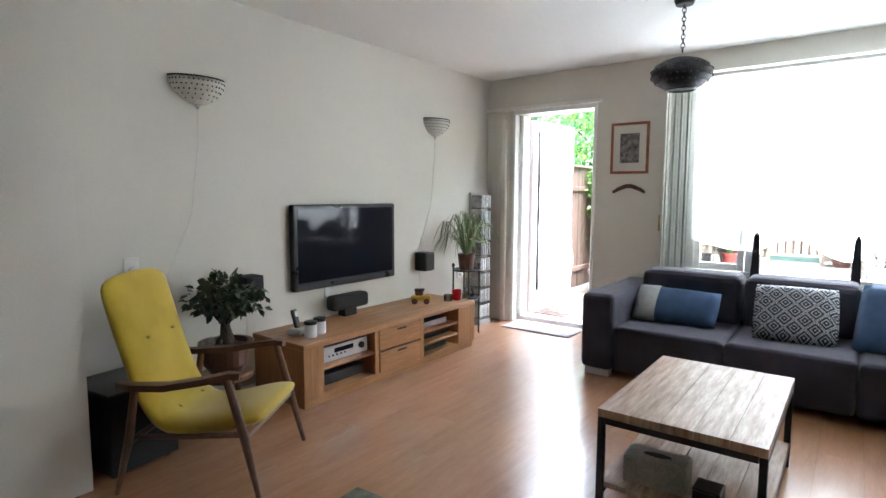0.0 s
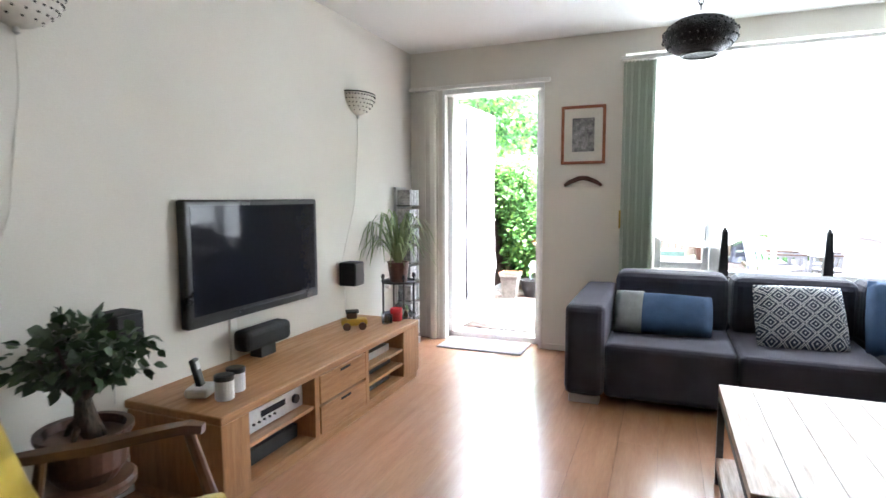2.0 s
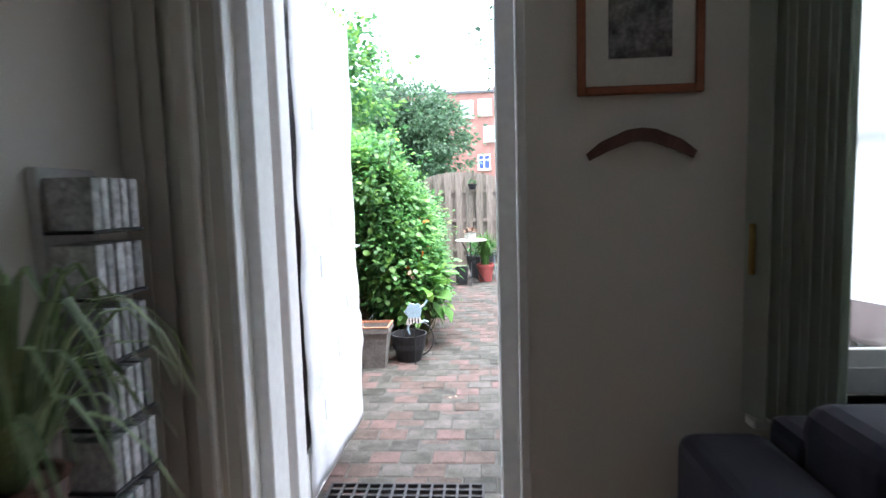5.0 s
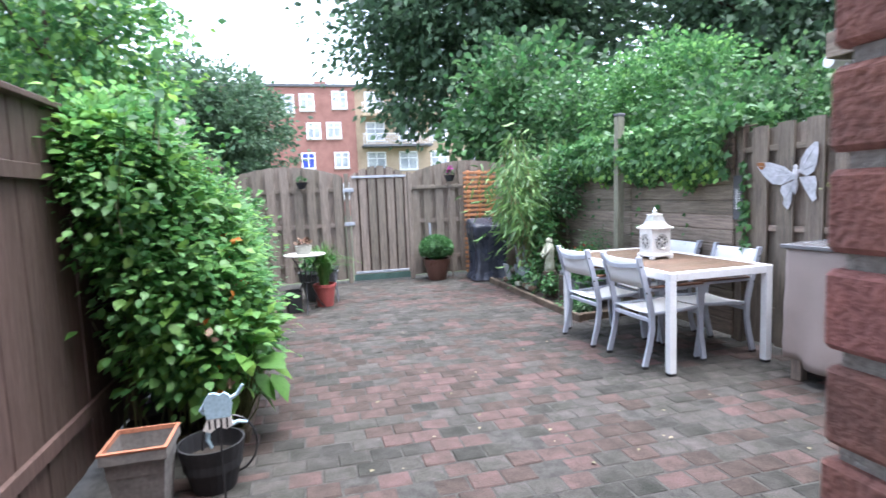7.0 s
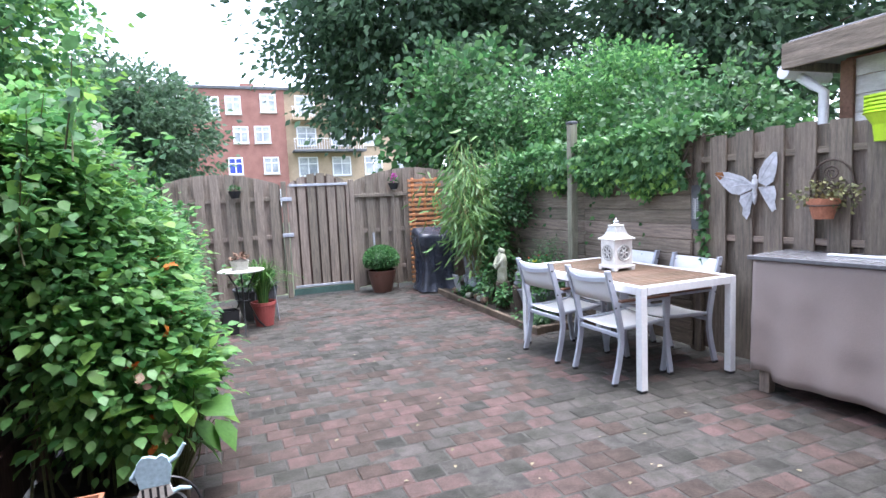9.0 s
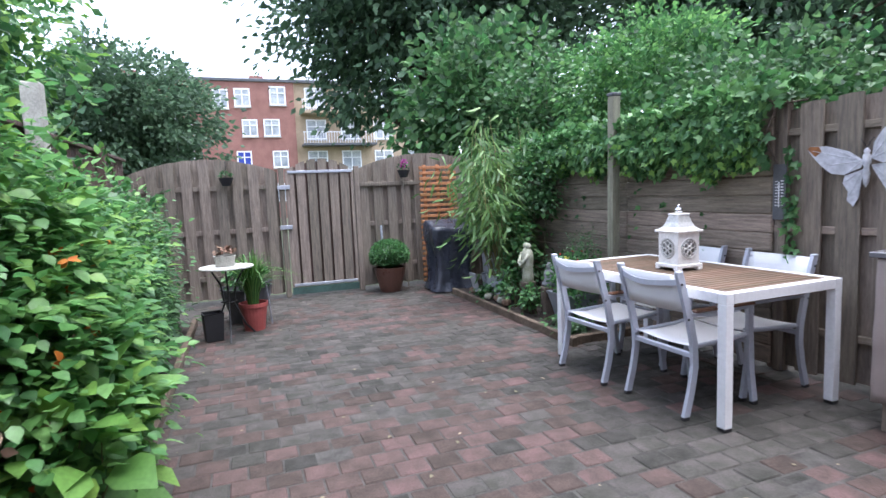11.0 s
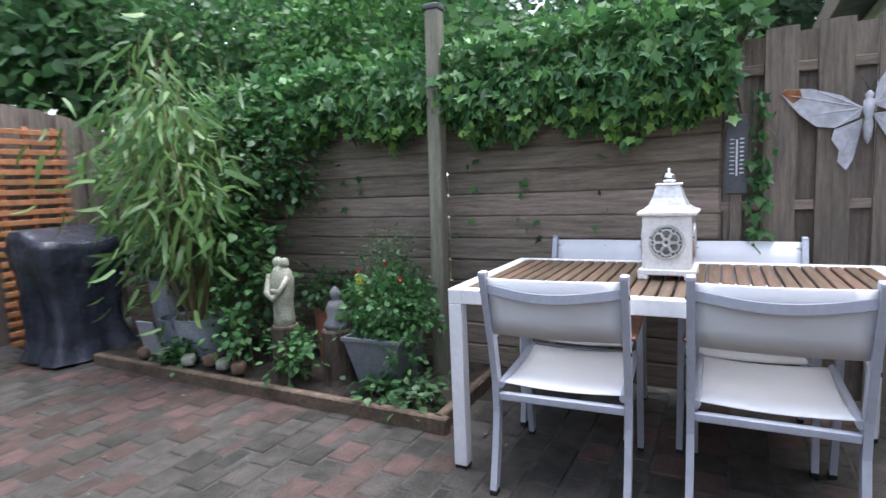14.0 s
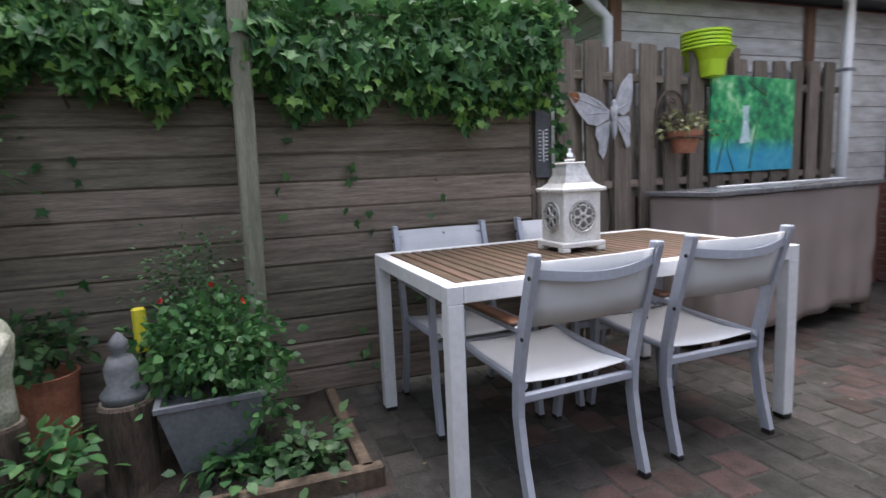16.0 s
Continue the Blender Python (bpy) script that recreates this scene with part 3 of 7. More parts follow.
def device(name, x0, x1, y0, y1, z0, h, material, label, knobs=0, category="player"):
    t = thing(name, x0, y0, z0, label=label, category=category)
    part("case", box((0, 0, 0.006), (x1 - x0 - 0.006, y1 - y0, h), 0.003), BLACK, t)
    part("front_panel", box((x1 - x0 - 0.006, 0, 0.006), (x1 - x0, y1 - y0, h), 0.002), material, t)
    for s in (0.05, y1 - y0 - 0.07):
        part("foot", box((0.05, s, 0), (x1 - x0 - 0.05, s + 0.02, 0.006)), BLACKM, t)
    for k in range(knobs):
        part("knob", tube([(x1 - x0, 0.08 + 0.035 * k, h * 0.4), (x1 - x0 + 0.008, 0.08 + 0.035 * k, h * 0.4)], 0.006, 10), BLACK, t)
    return t


B = FLOOR
dv = device("receiver", -2.6, -2.235, 2.83, 3.265, B + 0.233, 0.105, SILVER, "silver hi-fi receiver on the sideboard's upper shelf", 5, "receiver")
part("volume_knob", tube([(0.365, 0.37, 0.06), (0.38, 0.37, 0.06)], 0.022, 16), BLACK, dv)
part("display", box((0.365, 0.13, 0.055), (0.3665, 0.3, 0.085)), SCREEN, dv)
device("disc_player", -2.6, -2.26, 2.85, 3.25, B + 0.07, 0.075, BLACK, "black disc player on the sideboard's lower shelf")
device("set_top_box", -2.6, -2.24, 3.85, 4.2, B + 0.263, 0.05, SILVER, "slim silver set-top box in the sideboard")
device("recorder", -2.6, -2.25, 3.86, 4.24, B + 0.168, 0.05, BLACK, "black recorder in the sideboard's low bay")
for k in range(3):
    device("disc_case", -2.55, -2.24, 3.87, 4.2, B + 0.07 + 0.02 * k, 0.02, BLACK if k % 2 else SLATE, "dark flat disc case lying in a stack", category="case")

tv = thing("television", -2.66, 3.485, 1.055, label="large black flat screen television mounted on the wall", category="television")
part("casing", box((-0.035, -0.52, -0.305), (0.02, 0.52, 0.31), 0.012, seg=2), BLACK, tv)
part("screen", box((0.02, -0.485, -0.245), (0.0225, 0.485, 0.28)), SCREEN, tv)
part("lower_strip", box((0.02, -0.5, -0.30), (0.026, 0.5, -0.262), 0.003), BLACK, tv)
part("wall_bracket", box((-0.04, -0.2, -0.15), (-0.035, 0.2, 0.15)), BLACKSTEEL, tv)
part("cable_duct", box((-0.04, -0.21, -0.545), (-0.024, -0.16, -0.30), 0.004), WHITE, tv, "white cable duct")

cs = thing("centre_speaker", -2.6, 3.43, B + 0.41, label="black centre loudspeaker under the television", category="speaker")
bm = box((-0.06, -0.18, 0.055), (0.05, 0.18, 0.168), 0.03, seg=3)
part("cabinet", bm, BLACKM, cs)
part("stand", box((-0.05, -0.06, 0), (0.03, 0.06, 0.06), 0.003), BLACK, cs)


def satellite(y, z):
    t = thing("satellite_speaker", -2.66, y, z, label="small black satellite loudspeaker on the wall", category="speaker", group="satellite speakers")
    part("cabinet", box((-0.025, -0.065, 0), (0.10, 0.065, 0.165), 0.008, seg=2), BLACKM, t)
    part("grille", box((0.10, -0.058, 0.008), (0.106, 0.058, 0.157), 0.004), BLACK, t)
    part("bracket", box((-0.04, -0.02, 0.05), (-0.025, 0.02, 0.11)), BLACKSTEEL, t)
    part("cable", tube([(-0.03, 0.01, 0.0), (-0.03, 0.02, -0.09), (-0.03, 0.015, -(z - B - 0.41))], 0.003, 6), WHITE, t, "white cable")


satellite(4.38, 0.76)
satellite(2.60, 0.755)

ph = thing("cordless_phone", -2.44, 2.83, B + 0.41, 20, "silver and black cordless phone in its cradle", "phone")
part("cradle", box((-0.05, -0.06, 0), (0.05, 0.06, 0.045), 0.015, seg=2), SILVER, ph)
hb = box((-0.012, -0.024, 0.02), (0.014, 0.024, 0.165), 0.009, seg=2)
bmesh.ops.rotate(hb, cent=(0, 0, 0.03), matrix=Matrix.Rotation(radians(-14), 3, "Y"), verts=hb.verts)
handset = part("handset", hb, BLACK, ph)
dsp = box((0.014, -0.014, 0.115), (0.0165, 0.014, 0.15), 0.001)
bmesh.ops.rotate(dsp, cent=(0, 0, 0.03), matrix=Matrix.Rotation(radians(-14), 3, "Y"), verts=dsp.verts)
part("display", dsp, SILVER, handset)
for x, y in ((-2.31, 2.83), (-2.34, 2.93)):
    t = thing("storage_jar", x, y, B + 0.41, label="small white jar with a dark lid on the sideboard", category="jar", group="jars")
    part("body", lathe([(0.036, 0), (0.04, 0.004), (0.04, 0.085)], 20), WHITEMETAL, t, smooth=False)
    part("lid", lathe([(0.042, 0.085), (0.042, 0.105), (0.03, 0.108)], 20), BLACK, t)

car = thing("toy_car", -2.45, 4.12, B + 0.41, 35, "yellow and brown wooden toy car on the sideboard", "toy")
CARY = mat("toy_yellow", (0.55, 0.33, 0.04), 0.5)
part("body", box((-0.085, -0.04, 0.025), (0.085, 0.04, 0.07), 0.015, seg=2), CARY, car)
part("cabin", box((-0.05, -0.034, 0.07), (0.02, 0.034, 0.115), 0.012, seg=2), TEAK, car)
part("roof", box((-0.055, -0.037, 0.11), (0.03, 0.037, 0.122), 0.004), BLACKM, car)
for x in (-0.05, 0.05):
    for y in (-0.045, 0.045):
        part("wheel", tube([(x, y - 0.008, 0.025), (x, y + 0.008, 0.025)], 0.025, 14), TEAK, car)
REDGLASS = mat("red_glass", (0.55, 0.01, 0.015), 0.12, vary=0.05, bump=0, through=0.4)
t = thing("candle_holder", -2.3, 4.43, B + 0.41, label="red glass candle holder on the sideboard", category="candle holder")
part("cup", lathe([(0.034, 0), (0.04, 0.004), (0.042, 0.09), (0.037, 0.09), (0.035, 0.01), (0.0, 0.008)], 20), REDGLASS, t, smooth=True)
for y, x in ((4.33, -2.32), (4.52, -2.27)):
    t = thing("tealight_glass", x, y, B + 0.41, label="clear glass tealight holder on the sideboard", category="candle holder", group="tealights")
    part("cup", lathe([(0.03, 0), (0.036, 0.004), (0.038, 0.06), (0.034, 0.06), (0.03, 0.012), (0.0, 0.01)], 18), CLEARGLASS, t, smooth=True)
    part("candle", lathe([(0.024, 0.012), (0.024, 0.03)], 14), WHITE, t)

# CD tower and its cases
cd = thing("cd_tower", -2.62, 5.28, B, label="tall silver cd tower filled with cases beside the curtain", category="cd rack")
part("foot", box((-0.075, -0.1, 0), (0.075, 0.1, 0.05), 0.004), SILVER, cd)
part("spine", box((-0.075, -0.1, 0.05), (-0.05, 0.1, 1.35), 0.003), SILVER, cd)
CDC = mat("cd_spines", (0.55, 0.56, 0.56), 0.3, vary=0.3, each=0.5, scale=20)
for k in range(8):
    z = 0.07 + 0.16 * k
    part("tier", box((-0.05, -0.095, z), (0.075, 0.095, z + 0.008), 0.001), BLACK, cd)
    for j in range(5):
        y = -0.088 + j * 0.036
        part("case", box((-0.045, y, z + 0.009), (0.072, y + 0.030 - 0.006 * (j % 2), z + 0.134), 0.002), CDC, cd)

# plant stand with decanter and spider plant
st = thing("plant_stand", -2.49, 4.85, B, label="black metal two-tier plant stand", category="plant stand")
bm = bmesh.new()
for a in range(4):
    x, y = 0.125 * math.cos(a * math.pi / 2 + 0.78), 0.125 * math.sin(a * math.pi / 2 + 0.78)
    part("leg", tube([(x, y, 0), (x, y, 0.645)], 0.008, 8), BLACKSTEEL, st)
    part("finial", lathe([(0.0, 0.64), (0.016, 0.65), (0.012, 0.675), (0.0, 0.685)], 10, centre=(x, y, 0)), BLACKSTEEL, st)
for z in (0.36, 0.62):
    ring = [(0.13 * math.cos(q * math.pi / 12), 0.13 * math.sin(q * math.pi / 12), z) for q in range(25)]
    part("ring", tube(ring, 0.007, 6), BLACKSTEEL, st)
    part("tray", lathe([(0.125, z - 0.012), (0.125, z - 0.004)], 24), BLACKM, st)
dc = thing("decanter", -2.47, 4.85, B + 0.356, label="clear glass decanter on the stand's lower tier", category="decanter")
part("bottle", lathe([(0.04, 0), (0.062, 0.02), (0.055, 0.06), (0.018, 0.1), (0.015, 0.16), (0.026, 0.175)], 20), CLEARGLASS, dc, smooth=True)
sp = thing("spider_plant", -2.49, 4.85, B + 0.616, label="spider plant with striped arching leaves in a dark pot", category="plant")
part("pot", lathe([(0.065, 0), (0.085, 0.15), (0.09, 0.155), (0.078, 0.155), (0.07, 0.14), (0, 0.14)], 20), BROWNPOT, sp)
SPIDER = mat("spider_leaf", (0.33, 0.43, 0.22), 0.5, island=0.35, through=0.3, bump=0)
bm = bmesh.new()
for k in range(80):
    a, l, up = rng.uniform(0, 6.28), rng.uniform(0.12, 0.34), rng.uniform(0.2, 0.46)
    pts = []
    for s in np.linspace(0, 1, 7):
        r = 0.02 + l * s
        pts.append((r * math.cos(a + 0.2 * s), r * math.sin(a + 0.2 * s), 0.14 + up * math.sin(s * 2.3) - 0.22 * s * s * (l / 0.4)))
    pts = [(max(p[0], -0.185), p[1], p[2]) for p in pts]
    ribbon(pts, 0.014, 0.0008, bm, widths=[0.010, 0.015, 0.016, 0.015, 0.012, 0.008, 0.002])
part("leaves", bm, SPIDER, sp)


# armchair: legs, arms, one-piece upholstered shell
def armchair():
    t = thing("armchair", -1.95, 1.99, B, 33, "mustard yellow upholstered armchair with dark teak frame", "armchair")
    # local +x is the chair's front, z up
    side = []
    prof_top = [(-0.40, 0.98), (-0.36, 0.86), (-0.31, 0.70), (-0.26, 0.54), (-0.20, 0.37), (-0.13, 0.315), (-0.02, 0.315), (0.09, 0.345), (0.19, 0.37), (0.26, 0.375), (0.30, 0.355)]
    prof_bot = [(-0.46, 0.955), (-0.44, 0.84), (-0.40, 0.68), (-0.355, 0.52), (-0.29, 0.34), (-0.21, 0.23), (-0.06, 0.215), (0.07, 0.24), (0.18, 0.275), (0.26, 0.30), (0.295, 0.32)]
    bm = bmesh.new()
    rows = []
    n = 8
    for i, (p, q) in enumerate(zip(prof_top, prof_bot)):
        half = 0.268 - 0.012 * math.sin(i / 10 * math.pi)
        ring = []
        for j in range(n + 1):
            v = 2 * j / n - 1
            c = (1 - abs(v) ** 6)
            ring.append((p[0] * c + (p[0] + q[0]) / 2 * (1 - c), v * half, p[1] * c + (p[1] + q[1]) / 2 * (1 - c)))
        for j in range(n - 1, 0, -1):
            v = 2 * j / n - 1
            ring.append((q[0], v * half * 0.97, q[1]))
        rows.append([bm.verts.new(w) for w in ring])
    for r, s in zip(rows, rows[1:]):
        k = len(r)
        for j in range(k):
            bm.faces.new((r[j], r[(j + 1) % k], s[(j + 1) % k], s[j]))
    bm.faces.new(rows[0])
    bm.faces.new(rows[-1][::-1])
    bmesh.ops.recalc_face_normals(bm, faces=bm.faces)
    shell_ob = part("upholstery", bm, MUSTARD, t, smooth=True)
    sub = shell_ob.modifiers.new("round", "SUBSURF")
    sub.levels = sub.render_levels = 2
    for x, z in ((-0.295, 0.66), (-0.155, 0.335)):
        for y in (-0.1, 0.1):
            part("button", lathe([(0.0, -0.006), (0.013, 0.0), (0.009, 0.007), (0, 0.009)], 10, centre=(x + 0.002, y, z)), MUSTARD, shell_ob)
    for s in (-1, 1):
        y = s * 0.285
        part("front_leg", tube([(0.30, y + s * 0.012, 0), (0.235, y, 0.28), (0.165, y, 0.535)], [0.011, 0.021, 0.017], 10), TEAK, t)
        part("rear_leg", tube([(-0.35, y + s * 0.012, 0), (-0.29, y, 0.25), (-0.25, y, 0.49)], [0.011, 0.02, 0.016], 10), TEAK, t)
        part("armrest", ribbon([(-0.34, y - s * 0.02, 0.49), (-0.26, y, 0.49), (-0.1, y + s * 0.015, 0.50), (0.07, y + s * 0.01, 0.53), (0.17, y - s * 0.01, 0.55), (0.215, y - s * 0.02, 0.545)], 0.06, 0.028, widths=[0.03, 0.055, 0.06, 0.055, 0.05, 0.03]), TEAK, t)
        part("side_rail", tube([(-0.29, y * 0.8, 0.235), (0.235, y * 0.8, 0.265)], 0.014, 8), TEAK, t)
    part("cross_rail", tube([(0.235, -0.285, 0.27), (0.235, 0.285, 0.27)], 0.014, 8), TEAK, t)
    part("cross_rail", tube([(-0.285, -0.285, 0.24), (-0.285, 0.285, 0.24)], 0.014, 8), TEAK, t)
    return t


armchair()

sb = thing("subwoofer", -2.42, 1.72, B, 8, "black subwoofer box standing on the floor", "subwoofer")
part("cabinet", box((-0.2, -0.17, 0.02), (0.2, 0.17, 0.4), 0.008, seg=2), BLACKM, sb)
part("top_plate", box((-0.19, -0.16, 0.4), (0.19, 0.16, 0.405), 0.002), BLACK, sb)
for x in (-0.15, 0.15):
    for y in (-0.13, 0.13):
        part("foot", lathe([(0.02, 0), (0.02, 0.02)], 10, centre=(x, y, 0)), BLACKM, sb)

# ficus in a glazed pot on a low stool
ps = thing("plant_stool", -2.42, 2.3, B, label="dark wooden plant stool", category="stool")
part("top", lathe([(0.14, 0.26), (0.15, 0.27), (0.15, 0.29), (0.14, 0.3)], 24), TEAK, ps)
for a in range(3):
    q = a * 2.094
    part("leg", tube([(0.14 * math.cos(q), 0.14 * math.sin(q), 0), (0.1 * math.cos(q), 0.1 * math.sin(q), 0.27)], 0.014, 8), TEAK, ps)
fi = thing("ficus_bonsai", -2.42, 2.3, B + 0.3, label="small ficus with thick roots in a brown glazed pot", category="plant")
part("pot", lathe([(0.09, 0), (0.125, 0.05), (0.135, 0.14), (0.15, 0.165), (0.15, 0.18), (0.125, 0.18), (0.12, 0.15), (0, 0.15)], 24), BROWNPOT, fi, smooth=False)
bm = tube([(0.03, 0.02, 0.14), (0.01, 0.0, 0.2), (0.0, 0.0, 0.27), (-0.02, 0.01, 0.34)], [0.035, 0.04, 0.028, 0.015], 10)
for a in range(6):
    q = a * 1.05
    tube([(0, 0, 0.27), (0.06 * math.cos(q), 0.06 * math.sin(q), 0.34), (0.14 * math.cos(q), 0.14 * math.sin(q), 0.40 + 0.02 * a)], [0.014, 0.009, 0.004], 6, bm)
for a in range(4):
    q = a * 1.57 + 0.4
    tube([(0, 0, 0.22), (0.05 * math.cos(q), 0.05 * math.sin(q), 0.18), (0.07 * math.cos(q), 0.07 * math.sin(q), 0.145)], [0.016, 0.012, 0.006], 6, bm)
part("trunk", bm, BARK, fi, smooth=True)
p, w = clumps(36, 14, (0, 0.02, 0.43), (0.17, 0.19, 0.11), 0.032)
p[:, 0] = np.maximum(p[:, 0], -0.24)
FICUS = mat("ficus_leaf", (0.045, 0.085, 0.035), 0.35, island=0.35, bump=0)
scatter("leaves", OVAL, p, w, (0.035, 0.06), FICUS, fi)


# wall sconces
SCON = mat("mosaic_glass", (0.62, 0.61, 0.55), 0.4, vary=0.1, scale=30)


def sconce(y, z):
    t = thing("wall_sconce", WEST, y, z, label="half-bowl wall lamp of pale mosaic glass with dark rings", category="wall lamp", group="wall sconces")
    bm = bmesh.new()
    rows, n = [], 16
    R, Hh = 0.165, 0.15
    for i in range(7):
        f = i / 6
        r = R * math.sin(f * math.pi / 2) ** 0.8
        rows.append([bm.verts.new((0.003 + 0.7 * r * math.sin(math.pi * k / n), r * math.cos(math.pi * k / n), -Hh + Hh * f ** 1.3)) for k in range(n + 1)])
    for a, b in zip(rows, rows[1:]):
        for k in range(n):
            bm.faces.new((a[k], a[k + 1], b[k + 1], b[k]))
    bmesh.ops.remove_doubles(bm, verts=bm.verts, dist=0.0005)
    bowl = part("bowl", bm, SCON, t, smooth=True)
    sol = bowl.modifiers.new("thickness", "SOLIDIFY")
    sol.thickness = 0.004
    rim = [(0.004 + 0.118 * math.sin(math.pi * k / n), R * 1.01 * math.cos(math.pi * k / n), 0) for k in range(n + 1)]
    part("rim", tube(rim, 0.005, 6), BLACKM, t)
    bm = bmesh.new()
    for i, f in enumerate((0.9, 0.75, 0.6, 0.45, 0.3)):
        r = R * math.sin(f * math.pi / 2) ** 0.8
        m = max(6, int(22 * f))
        for k in range(m):
            a = math.pi * (k + 0.5 * (i % 2) + 0.25) / m
            if a < math.pi:
                c = (0.008 + 0.7 * r * math.sin(a) * 1.01, r * math.cos(a) * 1.01, -Hh + Hh * f ** 1.3)
                bmesh.ops.create_icosphere(bm, subdivisions=1, radius=0.0055, matrix=Matrix.Translation(c))
    part("dark_studs", bm, BLACKM, t)
    part("tip", lathe([(0, -0.03), (0.012, -0.02), (0.008, 0.0)], 10, centre=(0.012, 0, -Hh + 0.005)), SILVER, t)
    part("cord", tube([(0.006, 0, -Hh), (0.005, 0.0, -0.35), (0.005, -0.06, -0.8), (0.005, -0.2, -1.1), (0.005, -0.28, -1.3)], 0.0018, 6), WALL, t, "thin white lamp cord")


sconce(2.335, 2.11)
sconce(4.617, 2.12)
for y, z in ((1.92, 1.03), (4.93, 1.02), (5.02, 0.66)):
    t = thing("wall_socket", WEST, y, z, label="white wall socket with a plug", category="socket", group="sockets")
    part("plate", box((0, -0.04, -0.06), (0.012, 0.04, 0.06), 0.004), WHITE, t)
    part("plug", lathe([(0.02, 0), (0.018, 0.035)], 12, centre=(0, 0, 0)), WHITE, t).matrix_local = pose(0.012, 0, -0.01, 0, 90, 0)

# sofa: corner piece along the window, with a return along the east wall
sf = thing("corner_sofa", 0, 0, B, label="charcoal fabric corner sofa with thick arm and low back", category="sofa")
part("arm", box((-1.14, 4.40, 0.05), (-0.90, 5.44, 0.615), 0.045, seg=3), SOFA, sf, smooth=False)
part("base", box((-0.895, 4.80, 0.048), (1.05, 5.40, 0.2), 0.02), SOFA, sf)
for x0, x1 in ((-0.905, -0.183), (-0.178, 0.52), (0.525, 1.24)):
    part("seat_cushion", box((x0, 4.42, 0.052), (x1, 5.20, 0.385), 0.035, seg=3), SOFA, sf)
    part("back_cushion", box((x0 + 0.01, 5.02, 0.36), (x1, 5.32, 0.745), 0.06, seg=3), SOFA, sf)
part("seat_cushion", box((1.245, 3.12, 0.052), (1.9, 5.20, 0.385), 0.035, seg=3), SOFA, sf)
part("back_cushion", box((1.60, 3.14, 0.36), (1.88, 5.28, 0.71), 0.06, seg=3), SOFA, sf)
part("back_panel", box((-0.90, 5.26, 0.05), (1.9, 5.44, 0.66), 0.03, seg=2), SOFA, sf)
for x, y in ((-1.02, 4.47), (-1.02, 5.35), (1.75, 5.3), (1.75, 3.25), (1.2, 3.25)):
    part("foot", box((x - 0.09, y - 0.04, 0), (x + 0.09, y + 0.04, 0.05), 0.004), SILVER, sf, "brushed metal foot")


def pattern_mat(name):
    m = mat(name, (0.04, 0.05, 0.075), 0.9, bump=0.2, fine=300)
    n, lk = m.node_tree.nodes, m.node_tree.links
    co = n.new("ShaderNodeTexCoord")
    mp = n.new("ShaderNodeMapping")
    mp.inputs["Scale"].default_value = (12.5, 12.5, 0.001)
    mp.inputs["Rotation"].default_value = (0, 0, radians(45))
    vo = n.new("ShaderNodeTexVoronoi")
    vo.voronoi_dimensions, vo.feature = "2D", "DISTANCE_TO_EDGE"
    vo.inputs["Randomness"].default_value = 0.0
    vo.inputs["Scale"].default_value = 1.0
    sn = n.new("ShaderNodeMath")
    sn.operation = "SINE"
    mu = n.new("ShaderNodeMath")
    mu.operation = "MULTIPLY"
    mu.inputs[1].default_value = 30.0
    gt = n.new("ShaderNodeMath")
    gt.operation = "GREATER_THAN"
    gt.inputs[1].default_value = 0.62
    mx = n.new("ShaderNodeMix")
    mx.data_type = "RGBA"
    mx.inputs[6].default_value = (0.035, 0.045, 0.07, 1)
    mx.inputs[7].default_value = (0.55, 0.56, 0.56, 1)
    lk.new(co.outputs["Object"], mp.inputs["Vector"])
    lk.new(mp.outputs[0], vo.inputs["Vector"])
    lk.new(vo.outputs["Distance"], mu.inputs[0])
    lk.new(mu.outputs[0], sn.inputs[0])
    lk.new(sn.outputs[0], gt.inputs[0])
    lk.new(gt.outputs[0], mx.inputs[0])
    lk.new(mx.outputs[2], n["Principled BSDF"].inputs["Base Color"])
    return m


PATTERN = pattern_mat("geometric_weave")


def pillow(x, y, z, sx, sy, tilt, turn, material, label):
    ob = part("pillow", cushion(sx, sy, 0.16, n=10), material, None, smooth=True)
    tagged(ob, label, "pillow", "sofa pillows")
    ob.matrix_world = pose(x, y, z, tilt, 0, turn)
    return ob


pl = pillow(-0.58, 4.86, B + 0.505, 0.58, 0.29, 52, -3, BLUE, "oblong pillow with blue and pale denim bands")
bm = cushion(0.625, 0.315, 0.166, n=10)
bmesh.ops.delete(bm, geom=[v for v in bm.verts if v.co.x > -0.08], context="VERTS")
part("pale_band", bm, DENIM, pl, "pale grey denim band", True)
pillow(0.17, 4.83, B + 0.54, 0.48, 0.42, 58, 4, PATTERN, "navy pillow with white nested hexagon pattern")
pillow(0.74, 4.8, B + 0.57, 0.5, 0.45, 64, -12, BLUE, "square dark blue cotton pillow")

